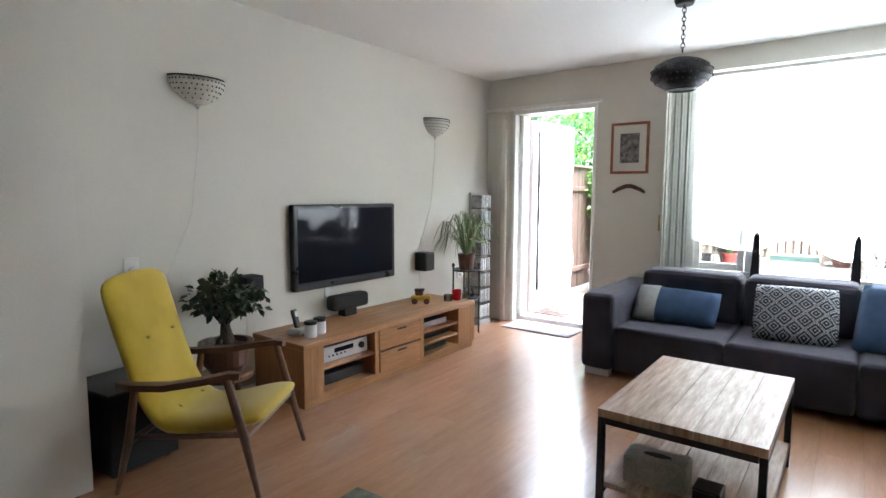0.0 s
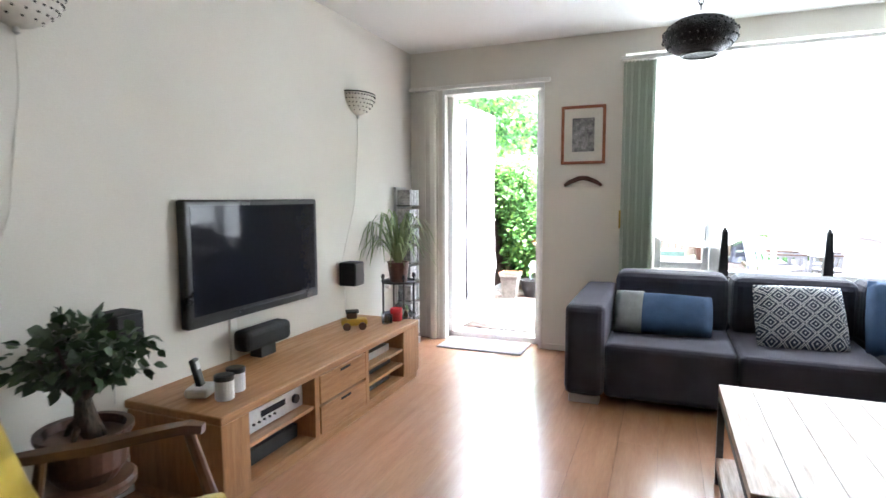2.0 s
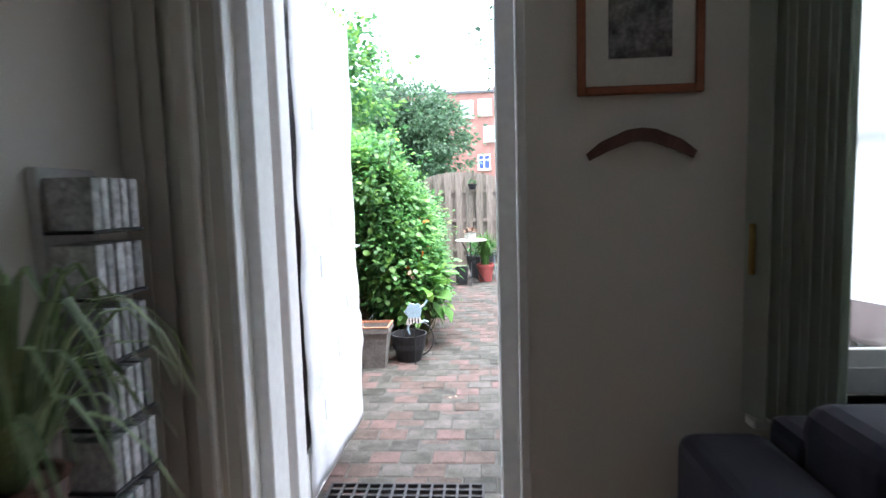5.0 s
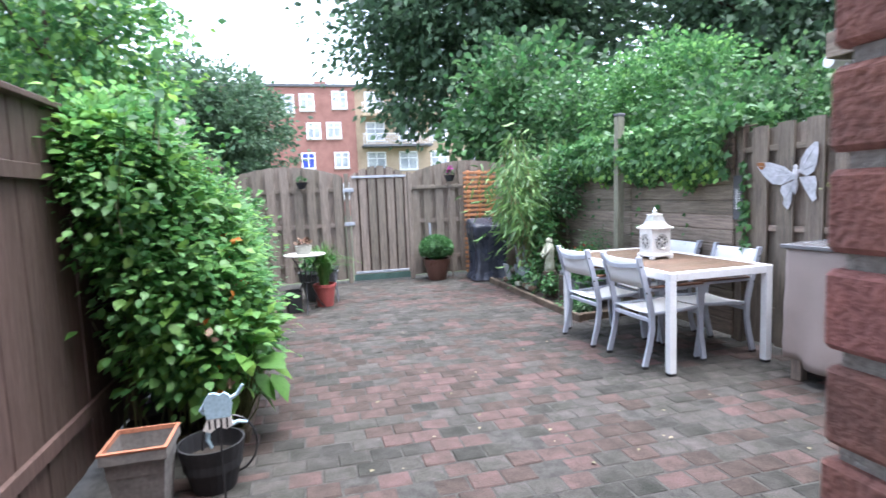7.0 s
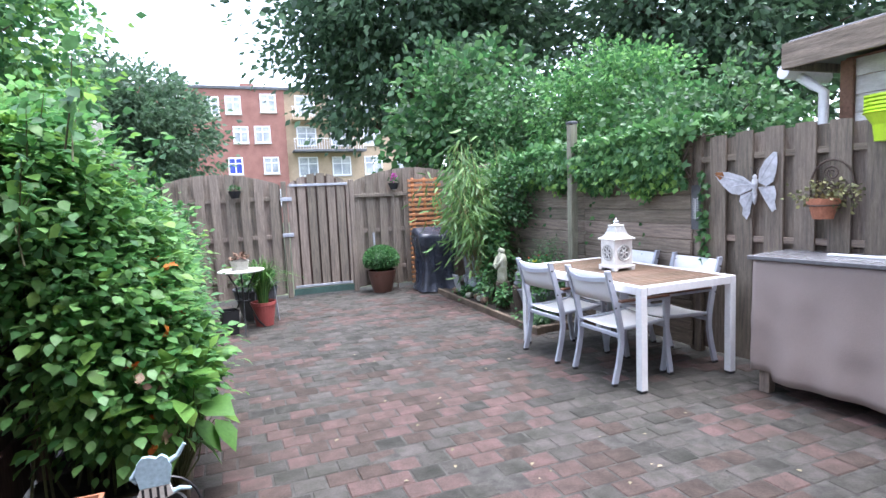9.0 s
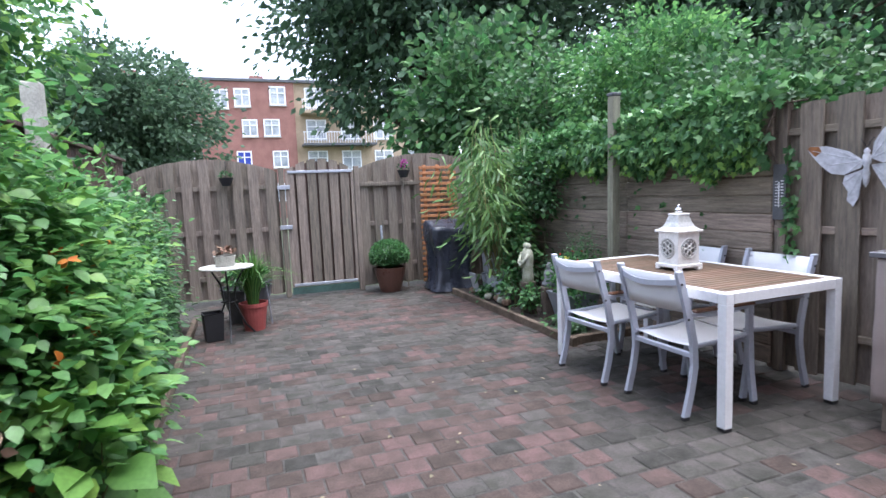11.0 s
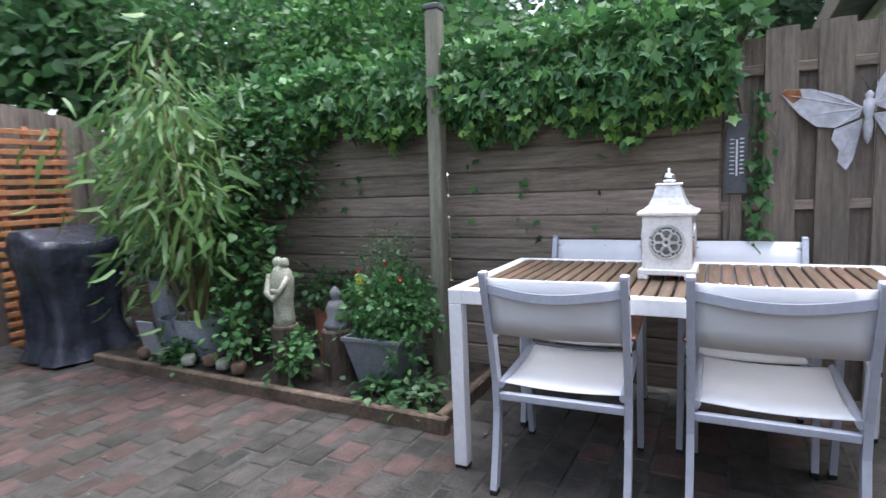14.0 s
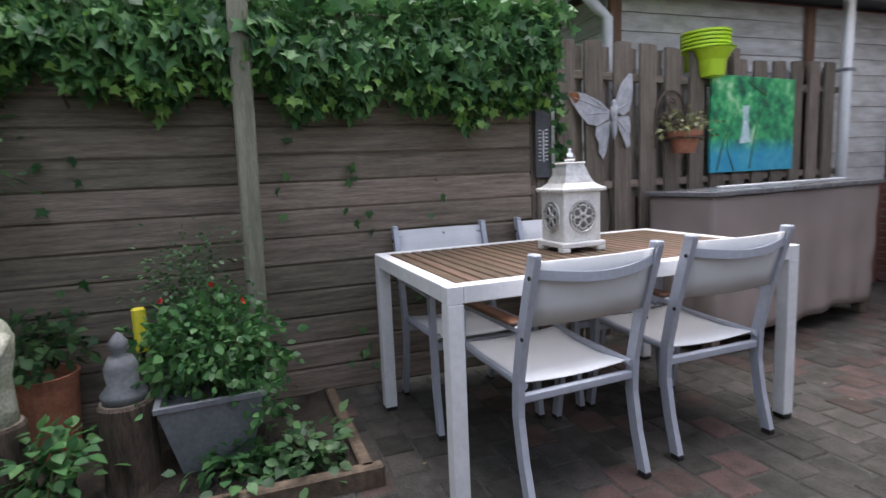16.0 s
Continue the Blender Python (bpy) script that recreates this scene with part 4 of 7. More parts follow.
# coffee table
ct = thing("coffee_table", -0.042, 3.205, B, label="reclaimed wood coffee table on a black steel frame", category="coffee table")
W2, L2, H2 = 0.31, 0.475, 0.446
for k in range(5):
    x = -W2 + k * 2 * W2 / 5
    part("board", box((x + 0.0005, -L2, H2 - 0.035), (x + 2 * W2 / 5 - 0.0005, L2, H2), 0.0012), TABLEWOOD, ct)
    part("shelf_board", box((x + 0.0005, -L2 + 0.02, 0.10), (x + 2 * W2 / 5 - 0.0005, L2 - 0.02, 0.125), 0.003), TABLEWOOD, ct)
for x in (-1, 1):
    for y in (-1, 1):
        part("leg", box((x * W2, y * L2, 0), (x * (W2 - 0.028), y * (L2 - 0.028), H2 - 0.036), 0.002), BLACKSTEEL, ct)
    part("side_rail", box((x * W2, -L2 + 0.03, H2 - 0.062), (x * (W2 - 0.028), L2 - 0.03, H2 - 0.036), 0.002), BLACKSTEEL, ct)
    part("side_rail", box((x * W2, -L2 + 0.03, 0.075), (x * (W2 - 0.028), L2 - 0.03, 0.099), 0.002), BLACKSTEEL, ct)
for y in (-1, 1):
    part("end_rail", box((-W2 + 0.03, y * L2, H2 - 0.062), (W2 - 0.03, y * (L2 - 0.028), H2 - 0.036), 0.002), BLACKSTEEL, ct)
tb = thing("tissue_box", -0.145, 2.885, B + 0.125, 4, "cream leather tissue box cover on the lower shelf", "tissue box")
part("cover", box((-0.125, -0.07, 0), (0.125, 0.07, 0.115), 0.008, seg=2), STONE, tb)
# the cover is closed: a black oval on top paints the slot's dark inside
part("slot", lathe([(0.055, 0), (0.055, 0.002)], 20), BLACKM, tb, "flat black oval for the shade in the slot").matrix_local = pose(0, 0, 0.115) @ Matrix.Diagonal((1, 0.35, 1, 1))
kb = thing("small_box", 0.06, 2.86, B + 0.125, label="small black box on the lower shelf", category="box")
part("body", box((-0.05, -0.05, 0), (0.05, 0.05, 0.05), 0.004), BLACKM, kb)
part("lid", box((-0.052, -0.052, 0.05), (0.052, 0.052, 0.062), 0.004), BLACK, kb)

# pendant lamp
pd = thing("pendant_lamp", -0.456, 4.215, CEILING, label="black pierced metal pendant lamp on a chain", category="pendant lamp")
part("ceiling_rose", lathe([(0.05, -0.03), (0.06, -0.004), (0.06, 0)], 20), BLACKSTEEL, pd)
bm = bmesh.new()
for k in range(11):
    z = -0.035 - k * 0.026
    ring = [(0.011 * math.cos(q) * (k % 2), 0.011 * math.cos(q) * (1 - k % 2), z + 0.018 * math.sin(q)) for q in np.linspace(0, 6.283, 11)]
    tube(ring, 0.0028, 5, bm)
part("chain", bm, BLACKSTEEL, pd)
zb = 2.18 - CEILING
DARKLAMP = mat("pierced_black_metal", (0.022, 0.02, 0.025), 0.6, vary=0.3, scale=40, fine=120, bump=0.6)
shade = part("shade", lathe([(0.03, 0.10), (0.06, 0.095), (0.12, 0.075), (0.165, 0.035), (0.178, 0.0), (0.165, -0.035), (0.12, -0.075), (0.085, -0.09)], 32, centre=(0, 0, zb)), DARKLAMP, pd, smooth=True)
part("rim", tube([(0.085 * math.cos(q), 0.085 * math.sin(q), zb - 0.092) for q in np.linspace(0, 6.283, 25)], 0.006, 6), BLACKSTEEL, pd)
bm = bmesh.new()
for zz, rr in ((0.05, 0.15), (0.02, 0.174), (-0.02, 0.174), (-0.05, 0.15)):
    for k in range(30):
        q = 6.283 * (k + (0.5 if zz > 0 else 0)) / 30
        bmesh.ops.create_icosphere(bm, subdivisions=1, radius=0.006, matrix=Matrix.Translation((rr * 1.01 * math.cos(q), rr * 1.01 * math.sin(q), zb + zz)))
part("studs", bm, BLACKSTEEL, pd)

# picture and boomerang
pc = thing("framed_print", -1.204, NORTH, 1.858, label="framed monochrome print in a red-brown wooden frame", category="picture")
FRAMEW = mat("red_brown_frame", (0.30, 0.10, 0.045), 0.45, vary=0.15, scale=9)
for a, b in (((-0.17, -0.02, -0.227), (-0.147, -0.001, 0.227)), ((0.147, -0.02, -0.227), (0.17, -0.001, 0.227)), ((-0.147, -0.02, -0.227), (0.147, -0.001, -0.204)), ((-0.147, -0.02, 0.204), (0.147, -0.001, 0.227))):
    part("frame_side", box(a, b, 0.003), FRAMEW, pc)
part("mount", box((-0.147, -0.010, -0.204), (0.147, -0.006, 0.204)), mat("mount_board", (0.66, 0.64, 0.57), 0.9, vary=0.04), pc)
part("print", box((-0.085, -0.0125, -0.13), (0.085, -0.0105, 0.13)), mat("etching", (0.3, 0.29, 0.28), 0.9, vary=0.35, scale=26, fine=80, base2=(0.06, 0.06, 0.065)), pc)
bo = thing("boomerang", -1.2, NORTH, 1.50, label="dark carved wooden boomerang hung on the wall", category="boomerang")
arc = [(-0.15, -0.028), (-0.11, 0.005), (-0.04, 0.035), (0.0, 0.04), (0.04, 0.035), (0.11, 0.005), (0.15, -0.028), (0.14, -0.046), (0.09, -0.022), (0.03, 0.0), (0, 0.004), (-0.03, 0.0), (-0.09, -0.022), (-0.14, -0.046)]
part("blade", outline(arc, 0.012, axis="y", at=-0.016), mat("carved_wood", (0.12, 0.045, 0.03), 0.5, vary=0.3, scale=25, fine=90), bo)
part("hook", tube([(0, -0.004, 0.02), (0, 0, 0.02)], 0.004, 6), BLACKSTEEL, bo)


# vertical blinds and their rails
def blinds(name, x, count, step, top, bottom, rail, label, turn):
    t = thing(name, 0, 0, 0, label=label, category="blinds")
    part("head_rail", box((rail[0], 5.485, top), (rail[1], 5.525, top + 0.03), 0.004), WHITE, t)
    for k in range(count):
        xx = x + k * step
        s = box((-0.001, -0.045, bottom), (0.001, 0.045, top - 0.012), 0)
        slat = part("slat", s, BLIND, t)
        slat.matrix_local = pose(xx, 5.505, 0, 0, 0, turn + 7 * (k % 2))
        part("slat_hook", box((-0.004, -0.004, top - 0.012), (0.004, 0.004, top)), WHITE, slat)
    return t


b1 = blinds("vertical_blinds", -2.645, 4, 0.062, 2.285, B + 0.02, (-2.69, -1.46), "cream vertical blinds drawn to one side of the garden door", 68)
b2 = blinds("vertical_blinds", -0.90, 9, 0.026, 2.39, SILL + 0.01, (-0.93, 1.9), "pale green-grey vertical blinds drawn to one side of the window", 15)
BLINDG = mat("blind_fabric_green", (0.50, 0.54, 0.47), 0.85, vary=0.05, scale=3, fine=200, bump=0.1, through=0.35)
for s in b2.children:
    if s.name.startswith("slat"):
        s.data.materials[0] = BLINDG
part("pull_weight", box((-0.92, 5.50, 1.13), (-0.905, 5.515, 1.27), 0.003), mat("brass", (0.5, 0.36, 0.14), 0.35, metal=0.8), b2)
part("curtain_panel", box((-2.50, 5.47, B + 0.01), (-2.44, 5.535, 2.28), 0.012, seg=2), BLIND, b1)

for x in (-0.174, 0.476):
    ob = thing("obelisk", x, 5.6, SILL, label="black stone obelisk on the window sill", category="obelisk", group="obelisks")
    part("base", box((-0.05, -0.05, 0), (0.05, 0.05, 0.02), 0.003), BLACK, ob)
    part("plinth", box((-0.032, -0.032, 0.02), (0.032, 0.032, 0.055), 0.003), BLACK, ob)
    part("step", box((-0.042, -0.042, 0.055), (0.042, 0.042, 0.066), 0.002), BLACK, ob)
    part("shaft", lathe([(0.032, 0.066), (0.02, 0.395), (0.0, 0.435)], square=True), BLACK, ob)

mt = solid("door_mat", box((-2.35, 5.27, B + 0.001), (-1.62, 5.64, B + 0.013), 0.005), RUG, "grey-mauve fabric mat on the floor before the garden door", "mat")
solid("rug", box((-1.25, 0.9, B), (-0.4, 2.32, B + 0.012), 0.004), mat("green_grey_rug", (0.14, 0.145, 0.10), 0.95, vary=0.3, scale=22, fine=200, bump=0.8), "dark green-grey woven rug lying on the floor", "rug").matrix_world = pose(0.1, -0.02, 0, 0, 0, 3)


for ob in list(bpy.data.objects):
    if ob.parent is None and ob.type in ("MESH", "EMPTY"):
        ob.location.x += HOUSE_X

# ---- garden
FX, GY = 1.93, 14.57
ground = solid("ground", box((-400, -400, -0.4), (400, 400, -0.09)), GRASS, kind="structure")


def chair(x, y, turn, group="garden chairs round the table"):
    """Local +x is the way the sitter faces; the origin is on the ground under the seat's middle."""
    t = thing("garden_chair", x, y, 0, turn, "stacking garden chair, grey aluminium frame, white mesh seat and back", "chair", group)
    for s in (-1, 1):
        yy = s * 0.235
        rear = [(-0.255, yy, 0.012), (-0.215, yy, 0.16), (-0.19, yy, 0.30), (-0.195, yy, 0.42), (-0.225, yy, 0.56), (-0.27, yy, 0.72), (-0.305, yy, 0.838)]
        leg = part("rear_leg", ribbon(rear, 0.04, 0.024, up=(0, 1, 0)), ALU, t)
        part("end_cap", box((-0.325, yy - 0.014, 0.83), (-0.283, yy + 0.014, 0.848), 0.004), ALU, leg)
        part("rubber_foot", box((-0.276, yy - 0.014, 0), (-0.234, yy + 0.014, 0.022), 0.003), BLACKM, leg)
        front = [(0.275, yy, 0.012), (0.245, yy, 0.2), (0.235, yy, 0.42), (0.225, yy, 0.60)]
        leg = part("front_leg", ribbon(front, 0.038, 0.024, up=(0, 1, 0)), ALU, t)
        part("rubber_foot", box((0.255, yy - 0.014, 0), (0.295, yy + 0.014, 0.022), 0.003), BLACKM, leg)
        part("arm_bar", box((-0.235, yy - 0.012, 0.585), (0.245, yy + 0.012, 0.607), 0.004), ALU, t)
        part("armrest", box((-0.20, yy - 0.026, 0.607), (0.25, yy + 0.026, 0.622), 0.005), TEAK, t, "dark wooden armrest")
        part("seat_rail", tube([(-0.205, yy * 0.93, 0.405), (0.1, yy * 0.93, 0.415), (0.25, yy * 0.93, 0.43)], 0.014, 8), ALU, t)
        for z in (0.575, 0.775):
            part("screw", tube([(-0.245 - (z - 0.575) * 0.25, yy + s * 0.012, z), (-0.245 - (z - 0.575) * 0.25, yy + s * 0.016, z)], 0.007, 8), BLACKM, t)
    n = 8
    for z, dx, dz in ((0.785, 0.045, 0.032),):
        pts = [(-0.295 - dx * math.sin(math.pi * k / n), -0.225 + 0.45 * k / n, z - dz * math.sin(math.pi * k / n) * 0.6) for k in range(n + 1)]
        part("top_bar", ribbon(pts, 0.008, 0.03, up=(0, 0, 1)), ALU, t)
    bm = bmesh.new()
    rows = []
    for j, z in enumerate((0.612, 0.68, 0.75, 0.825)):
        rows.append([bm.verts.new((-0.228 - (z - 0.56) * 0.285 - 0.022 * math.sin(math.pi * k / n), -0.222 + 0.444 * k / n, z)) for k in range(n + 1)])
    for a, b in zip(rows, rows[1:]):
        for k in range(n):
            bm.faces.new((a[k], a[k + 1], b[k + 1], b[k]))
    ob = part("back_sling", bm, TEXTILENE, t, smooth=True)
    ob.modifiers.new("thickness", "SOLIDIFY").thickness = 0.004
    bm = bmesh.new()
    rows = []
    for xx, z in ((-0.19, 0.415), (-0.05, 0.404), (0.1, 0.41), (0.22, 0.432), (0.255, 0.43)):
        rows.append([bm.verts.new((xx, -0.225 + 0.45 * k / n, z - 0.012 * math.sin(math.pi * k / n))) for k in range(n + 1)])
    for a, b in zip(rows, rows[1:]):
        for k in range(n):
            bm.faces.new((a[k], b[k], b[k + 1], a[k + 1]))
    ob = part("seat_sling", bm, TEXTILENE, t, smooth=True)
    ob.modifiers.new("thickness", "SOLIDIFY").thickness = 0.004
    part("cross_bar", box((-0.205, -0.225, 0.345), (-0.18, 0.225, 0.375), 0.004), ALU, t)
    part("cross_bar", box((0.225, -0.225, 0.37), (0.25, 0.225, 0.4), 0.004), ALU, t)
    return t


c1 = chair(0.965, 10.19, 3.5)
copy_thing(c1, pose(1.03, 9.525, 0, 0, 0, 1.5))
copy_thing(c1, pose(1.565, 10.27, 0, 0, 0, 180))
copy_thing(c1, pose(1.565, 9.59, 0, 0, 0, 180))

tb = thing("garden_table", 1.27, 9.86, 0, 1.5, label="white metal garden table with oiled hardwood slat top", category="table")
TW, TL, TH = 0.45, 0.78, 0.745
for x in (-1, 1):
    for y in (-1, 1):
        leg = part("leg", box((x * TW, y * TL, 0.018), (x * (TW - 0.055), y * (TL - 0.055), TH - 0.06), 0.003), WHITEMETAL, tb)
        part("foot_cap", box((x * (TW - 0.002), y * (TL - 0.002), 0), (x * (TW - 0.053), y * (TL - 0.053), 0.02), 0.003), BLACKM, leg)
        part("corner_post", box((x * TW, y * TL, TH - 0.06), (x * (TW - 0.055), y * (TL - 0.055), TH), 0.003), WHITEMETAL, tb)
    part("long_rim", box((x * TW, -TL + 0.0555, TH - 0.058), (x * (TW - 0.05), TL - 0.0555, TH), 0.003), WHITEMETAL, tb)
for y in (-1, 1):
    part("short_rim", box((-TW + 0.0555, y * TL, TH - 0.058), (TW - 0.0555, y * (TL - 0.05), TH), 0.003), WHITEMETAL, tb)
part("bearer", box((-0.02, -TL + 0.055, TH - 0.05), (0.02, TL - 0.055, TH - 0.02)), WHITEMETAL, tb)
pitch = (2 * (TL - 0.052)) / 29
me = bpy.data.meshes.new("slat")
b = box((-TW + 0.052, 0.002, TH - 0.02), (TW - 0.052, pitch - 0.008, TH - 0.001), 0.003)
b.to_mesh(me)
b.free()
me.materials.append(SLAT)
for k in range(29):
    ob = new("slat", me)
    ob.parent = tb
    ob.location = (0, -TL + 0.052 + k * pitch, 0)

# lantern
ln = thing("lantern", 1.285, 9.87, 0.745, label="white wooden lantern with metal rosettes and a silver roof", category="lantern")
ln.scale = (0.92, 0.92, 0.95)
AW = mat("distressed_white", (0.75, 0.74, 0.71), 0.7, vary=0.1, scale=12, fine=70, bump=0.15)
for x in (-1, 1):
    for y in (-1, 1):
        part("foot", box((x * 0.115, y * 0.115, 0), (x * 0.07, y * 0.07, 0.025), 0.006), AW, ln)
part("base", box((-0.115, -0.115, 0.02), (0.115, 0.115, 0.045), 0.005), AW, ln)
part("body", box((-0.098, -0.098, 0.045), (0.098, 0.098, 0.265), 0.004), AW, ln)
part("cornice", box((-0.118, -0.118, 0.265), (0.118, 0.118, 0.283), 0.005), AW, ln)
part("roof", lathe([(0.104, 0.283), (0.078, 0.303), (0.062, 0.335), (0.053, 0.365), (0.046, 0.385)], square=True), mat("silver_paint", (0.62, 0.62, 0.6), 0.4, metal=0.5, vary=0.15, scale=20), ln)
part("cap", box((-0.052, -0.052, 0.385), (0.052, 0.052, 0.395), 0.003), AW, ln)
part("knob", lathe([(0.018, 0.395), (0.03, 0.41), (0.026, 0.43), (0.008, 0.44), (0.012, 0.45), (0, 0.457)], 16), CHROME, ln, smooth=True)
RSIL = mat("rosette_metal", (0.66, 0.66, 0.64), 0.35, metal=0.7, vary=0.2, scale=30)
for k in range(4):
    m = pose(0, 0, 0.155, 0, 0, 90 * k)
    d = part("opening", lathe([(0.066, 0), (0.066, 0.002)], 24), mat("lantern_inside", (0.16, 0.16, 0.155), 0.5, vary=0.3, scale=40), ln, "grey mesh behind the rosette")
    d.matrix_local = m @ pose(0.0985, 0, 0, 0, 90, 0)
    bm = bmesh.new()
    ring = [(0.067 * math.cos(q), 0.067 * math.sin(q), 0.003) for q in np.linspace(0, 6.283, 25)]
    tube(ring, 0.006, 6, bm)
    for j in range(6):
        q = j * math.pi / 3
        c = (0.034 * math.cos(q), 0.034 * math.sin(q))
        tube([(c[0] + 0.02 * math.cos(u), c[1] + 0.02 * math.sin(u), 0.004) for u in np.linspace(0, 6.283, 13)], 0.0045, 5, bm)
        v = q + math.pi / 6
        tube([(0.054 * math.cos(v) + 0.009 * math.cos(u), 0.054 * math.sin(v) + 0.009 * math.sin(u), 0.004) for u in np.linspace(0, 6.283, 11)], 0.0035, 5, bm)
        tube([(0.012 * math.cos(v), 0.012 * math.sin(v), 0.005), (0.046 * math.cos(v), 0.046 * math.sin(v), 0.005)], 0.003, 5, bm)
    tube([(0.014 * math.cos(u), 0.014 * math.sin(u), 0.004) for u in np.linspace(0, 6.283, 11)], 0.007, 5, bm)
    r = part("rosette", bm, RSIL, ln, "silver pierced rosette")
    r.matrix_local = m @ pose(0.0985, 0, 0, 0, 90, 0)

# covered bar by the fence
cb = thing("covered_bar", 0, 0, 0, label="outdoor bar with grey top and hanging taupe cloth cover", category="bar")
X0, X1, YA, YB, ZT = 1.47, 1.90, 7.02, 8.74, 0.935
verts, faces = [], []
loop = []
for k in range(25):
    loop.append((X1 - (X1 - X0) * k / 24, YB))
for k in range(1, 71):
    loop.append((X0, YB - (YB - YA) * k / 70))
for k in range(1, 25):
    loop.append((X0 + (X1 - X0) * k / 24, YA))
nz = 16
for j in range(nz + 1):
    f = j / nz
    for i, (x, y) in enumerate(loop):
        cx, cy = (x - (X0 + X1) / 2), (y - (YA + YB) / 2)
        out = 0.028 * f * noise.noise((x * 5, y * 3.2, 1.0)) + 0.012 * f * math.sin(i * 0.55 + 2 * f) + 0.010 * noise.noise((x * 4, y * 4, f * 5))
        on_front = abs(x - X0) < 1e-6
        low = 0.10 + 0.045 * noise.noise((i * 0.06, 4, 2)) + (0.05 if i < 30 else 0)
        z = (ZT - 0.028) * (1 - f) + low * f
        verts.append((x - (out if on_front else 0.0) + 0.012 * f * (-1 if on_front else 0), y + (out if not on_front and cy > 0 else -out if not on_front else 0), z))
m_ = len(loop)
for j in range(nz):
    for i in range(m_ - 1):
        a = j * m_ + i
        faces.append((a, a + 1, a + m_ + 1, a + m_))
cl = mesh_part("cloth", raw_mesh("cloth", verts, faces), COVER, cb, "creased taupe cloth", True)
cl.modifiers.new("thickness", "SOLIDIFY").thickness = 0.004
part("worktop", box((X0 - 0.03, YA - 0.03, ZT - 0.028), (X1 + 0.015, YB + 0.03, ZT), 0.004), mat("grey_worktop", (0.17, 0.17, 0.18), 0.26, vary=0.12, scale=5, fine=40, bump=0.1), cb)
part("raised_lip", box((X0 + 0.2, YA, ZT), (X0 + 0.24, YB - 0.35, ZT + 0.016), 0.004), WHITEMETAL, cb)
part("vent_mark", box((X0 + 0.03, 7.72, ZT), (X0 + 0.07, 7.85, ZT + 0.002), 0.0005), BLACKM, cb)
for x in (X0 + 0.05, X1 - 0.05):
    for y in (YA + 0.06, YB - 0.07):
        part("leg", box((x - 0.035, y - 0.035, 0), (x + 0.035, y + 0.035, ZT - 0.03), 0.004), OLDWOOD, cb)


SLANT = Matrix.Translation((1.93, 9.66, 0)) @ Matrix.Rotation(radians(8), 4, "Z") @ Matrix.Translation((-1.93, -9.66, 0))  # the board fence turns away from the plank fence


# fences
def boards(base, axis, start, end, at, z0, top, width, gap, depth, material, wobble=0.006):
    """Upright boards along axis from start to end at a fixed place; top: a function of the way along."""
    u = start
    while u < end - 0.03:
        w = min(width, end - u)
        h0, h1 = top(u), top(u + w)
        lean = random.uniform(-wobble, wobble)
        pts = [(u, z0), (u + w, z0), (u + w + lean, h1), (u + w / 2 + lean, (h0 + h1) / 2 + 0.004), (u + lean, h0)]
        part("board", outline(pts, depth, axis="y" if axis == "x" else "x", at=at + random.uniform(-0.003, 0.003)), material, base)
        u += w + gap


rf = thing("board_fence", 0, 0, 0, label="weathered wooden fence of staggered upright boards", category="fence")
top_r = lambda u: 1.80 + 0.02 * math.sin(u * 3)
boards(rf, "y", 6.75, 9.66, FX, 0.04, top_r, 0.135, 0.085, 0.018, OLDWOOD)
boards(rf, "y", 6.65, 9.66, FX + 0.058, 0.04, lambda u: top_r(u) - 0.02, 0.135, 0.085, 0.018, OLDWOOD)
for z in (0.3, 0.965, 1.6):
    part("rail", box((FX + 0.019, 6.65, z), (FX + 0.057, 9.7, z + 0.045), 0.003), OLDWOOD_H, rf)
for y in (7.9, 9.62):
    part("post", box((FX + 0.02, y, 0), (FX + 0.09, y + 0.07, 1.86), 0.005), OLDWOOD, rf)

pf = thing("plank_fence", 0, 0, 0, label="fence of wide horizontal weathered planks", category="fence")
PH = 0.131
for k in range(14):
    z = 0.035 + k * PH
    for a, b in ((9.70, 11.2), (11.205, 13.0), (13.005, 14.55)):
        d = random.uniform(-0.004, 0.004)
        part("plank", box((FX - 0.005 + d, a, z), (FX + 0.026 + d, b, z + PH + 0.0005), 0.011), OLDWOOD_H, pf)
for y in (9.66, 13.0, 14.5):
    part("post", box((FX + 0.03, y, 0), (FX + 0.12, y + 0.09, 1.9), 0.006), OLDWOOD, pf)
po = thing("fence_post", 1.75, 11.2, 0, label="grey-green weathered wooden post before the plank fence", category="post")
part("shaft", box((-0.042, -0.042, 0), (0.042, 0.042, 2.12), 0.008), mat("grey_green_wood", (0.24, 0.235, 0.17), 0.85, vary=0.2, scale=4, fine=30, bump=0.3, stretch=(10, 10, 1)), po)
po.matrix_world = pose(1.75, 11.19, 0, 1.2, 0, 0)
part("cap", box((-0.047, -0.047, 2.12), (0.047, 0.047, 2.15), 0.006), SLATE, po)

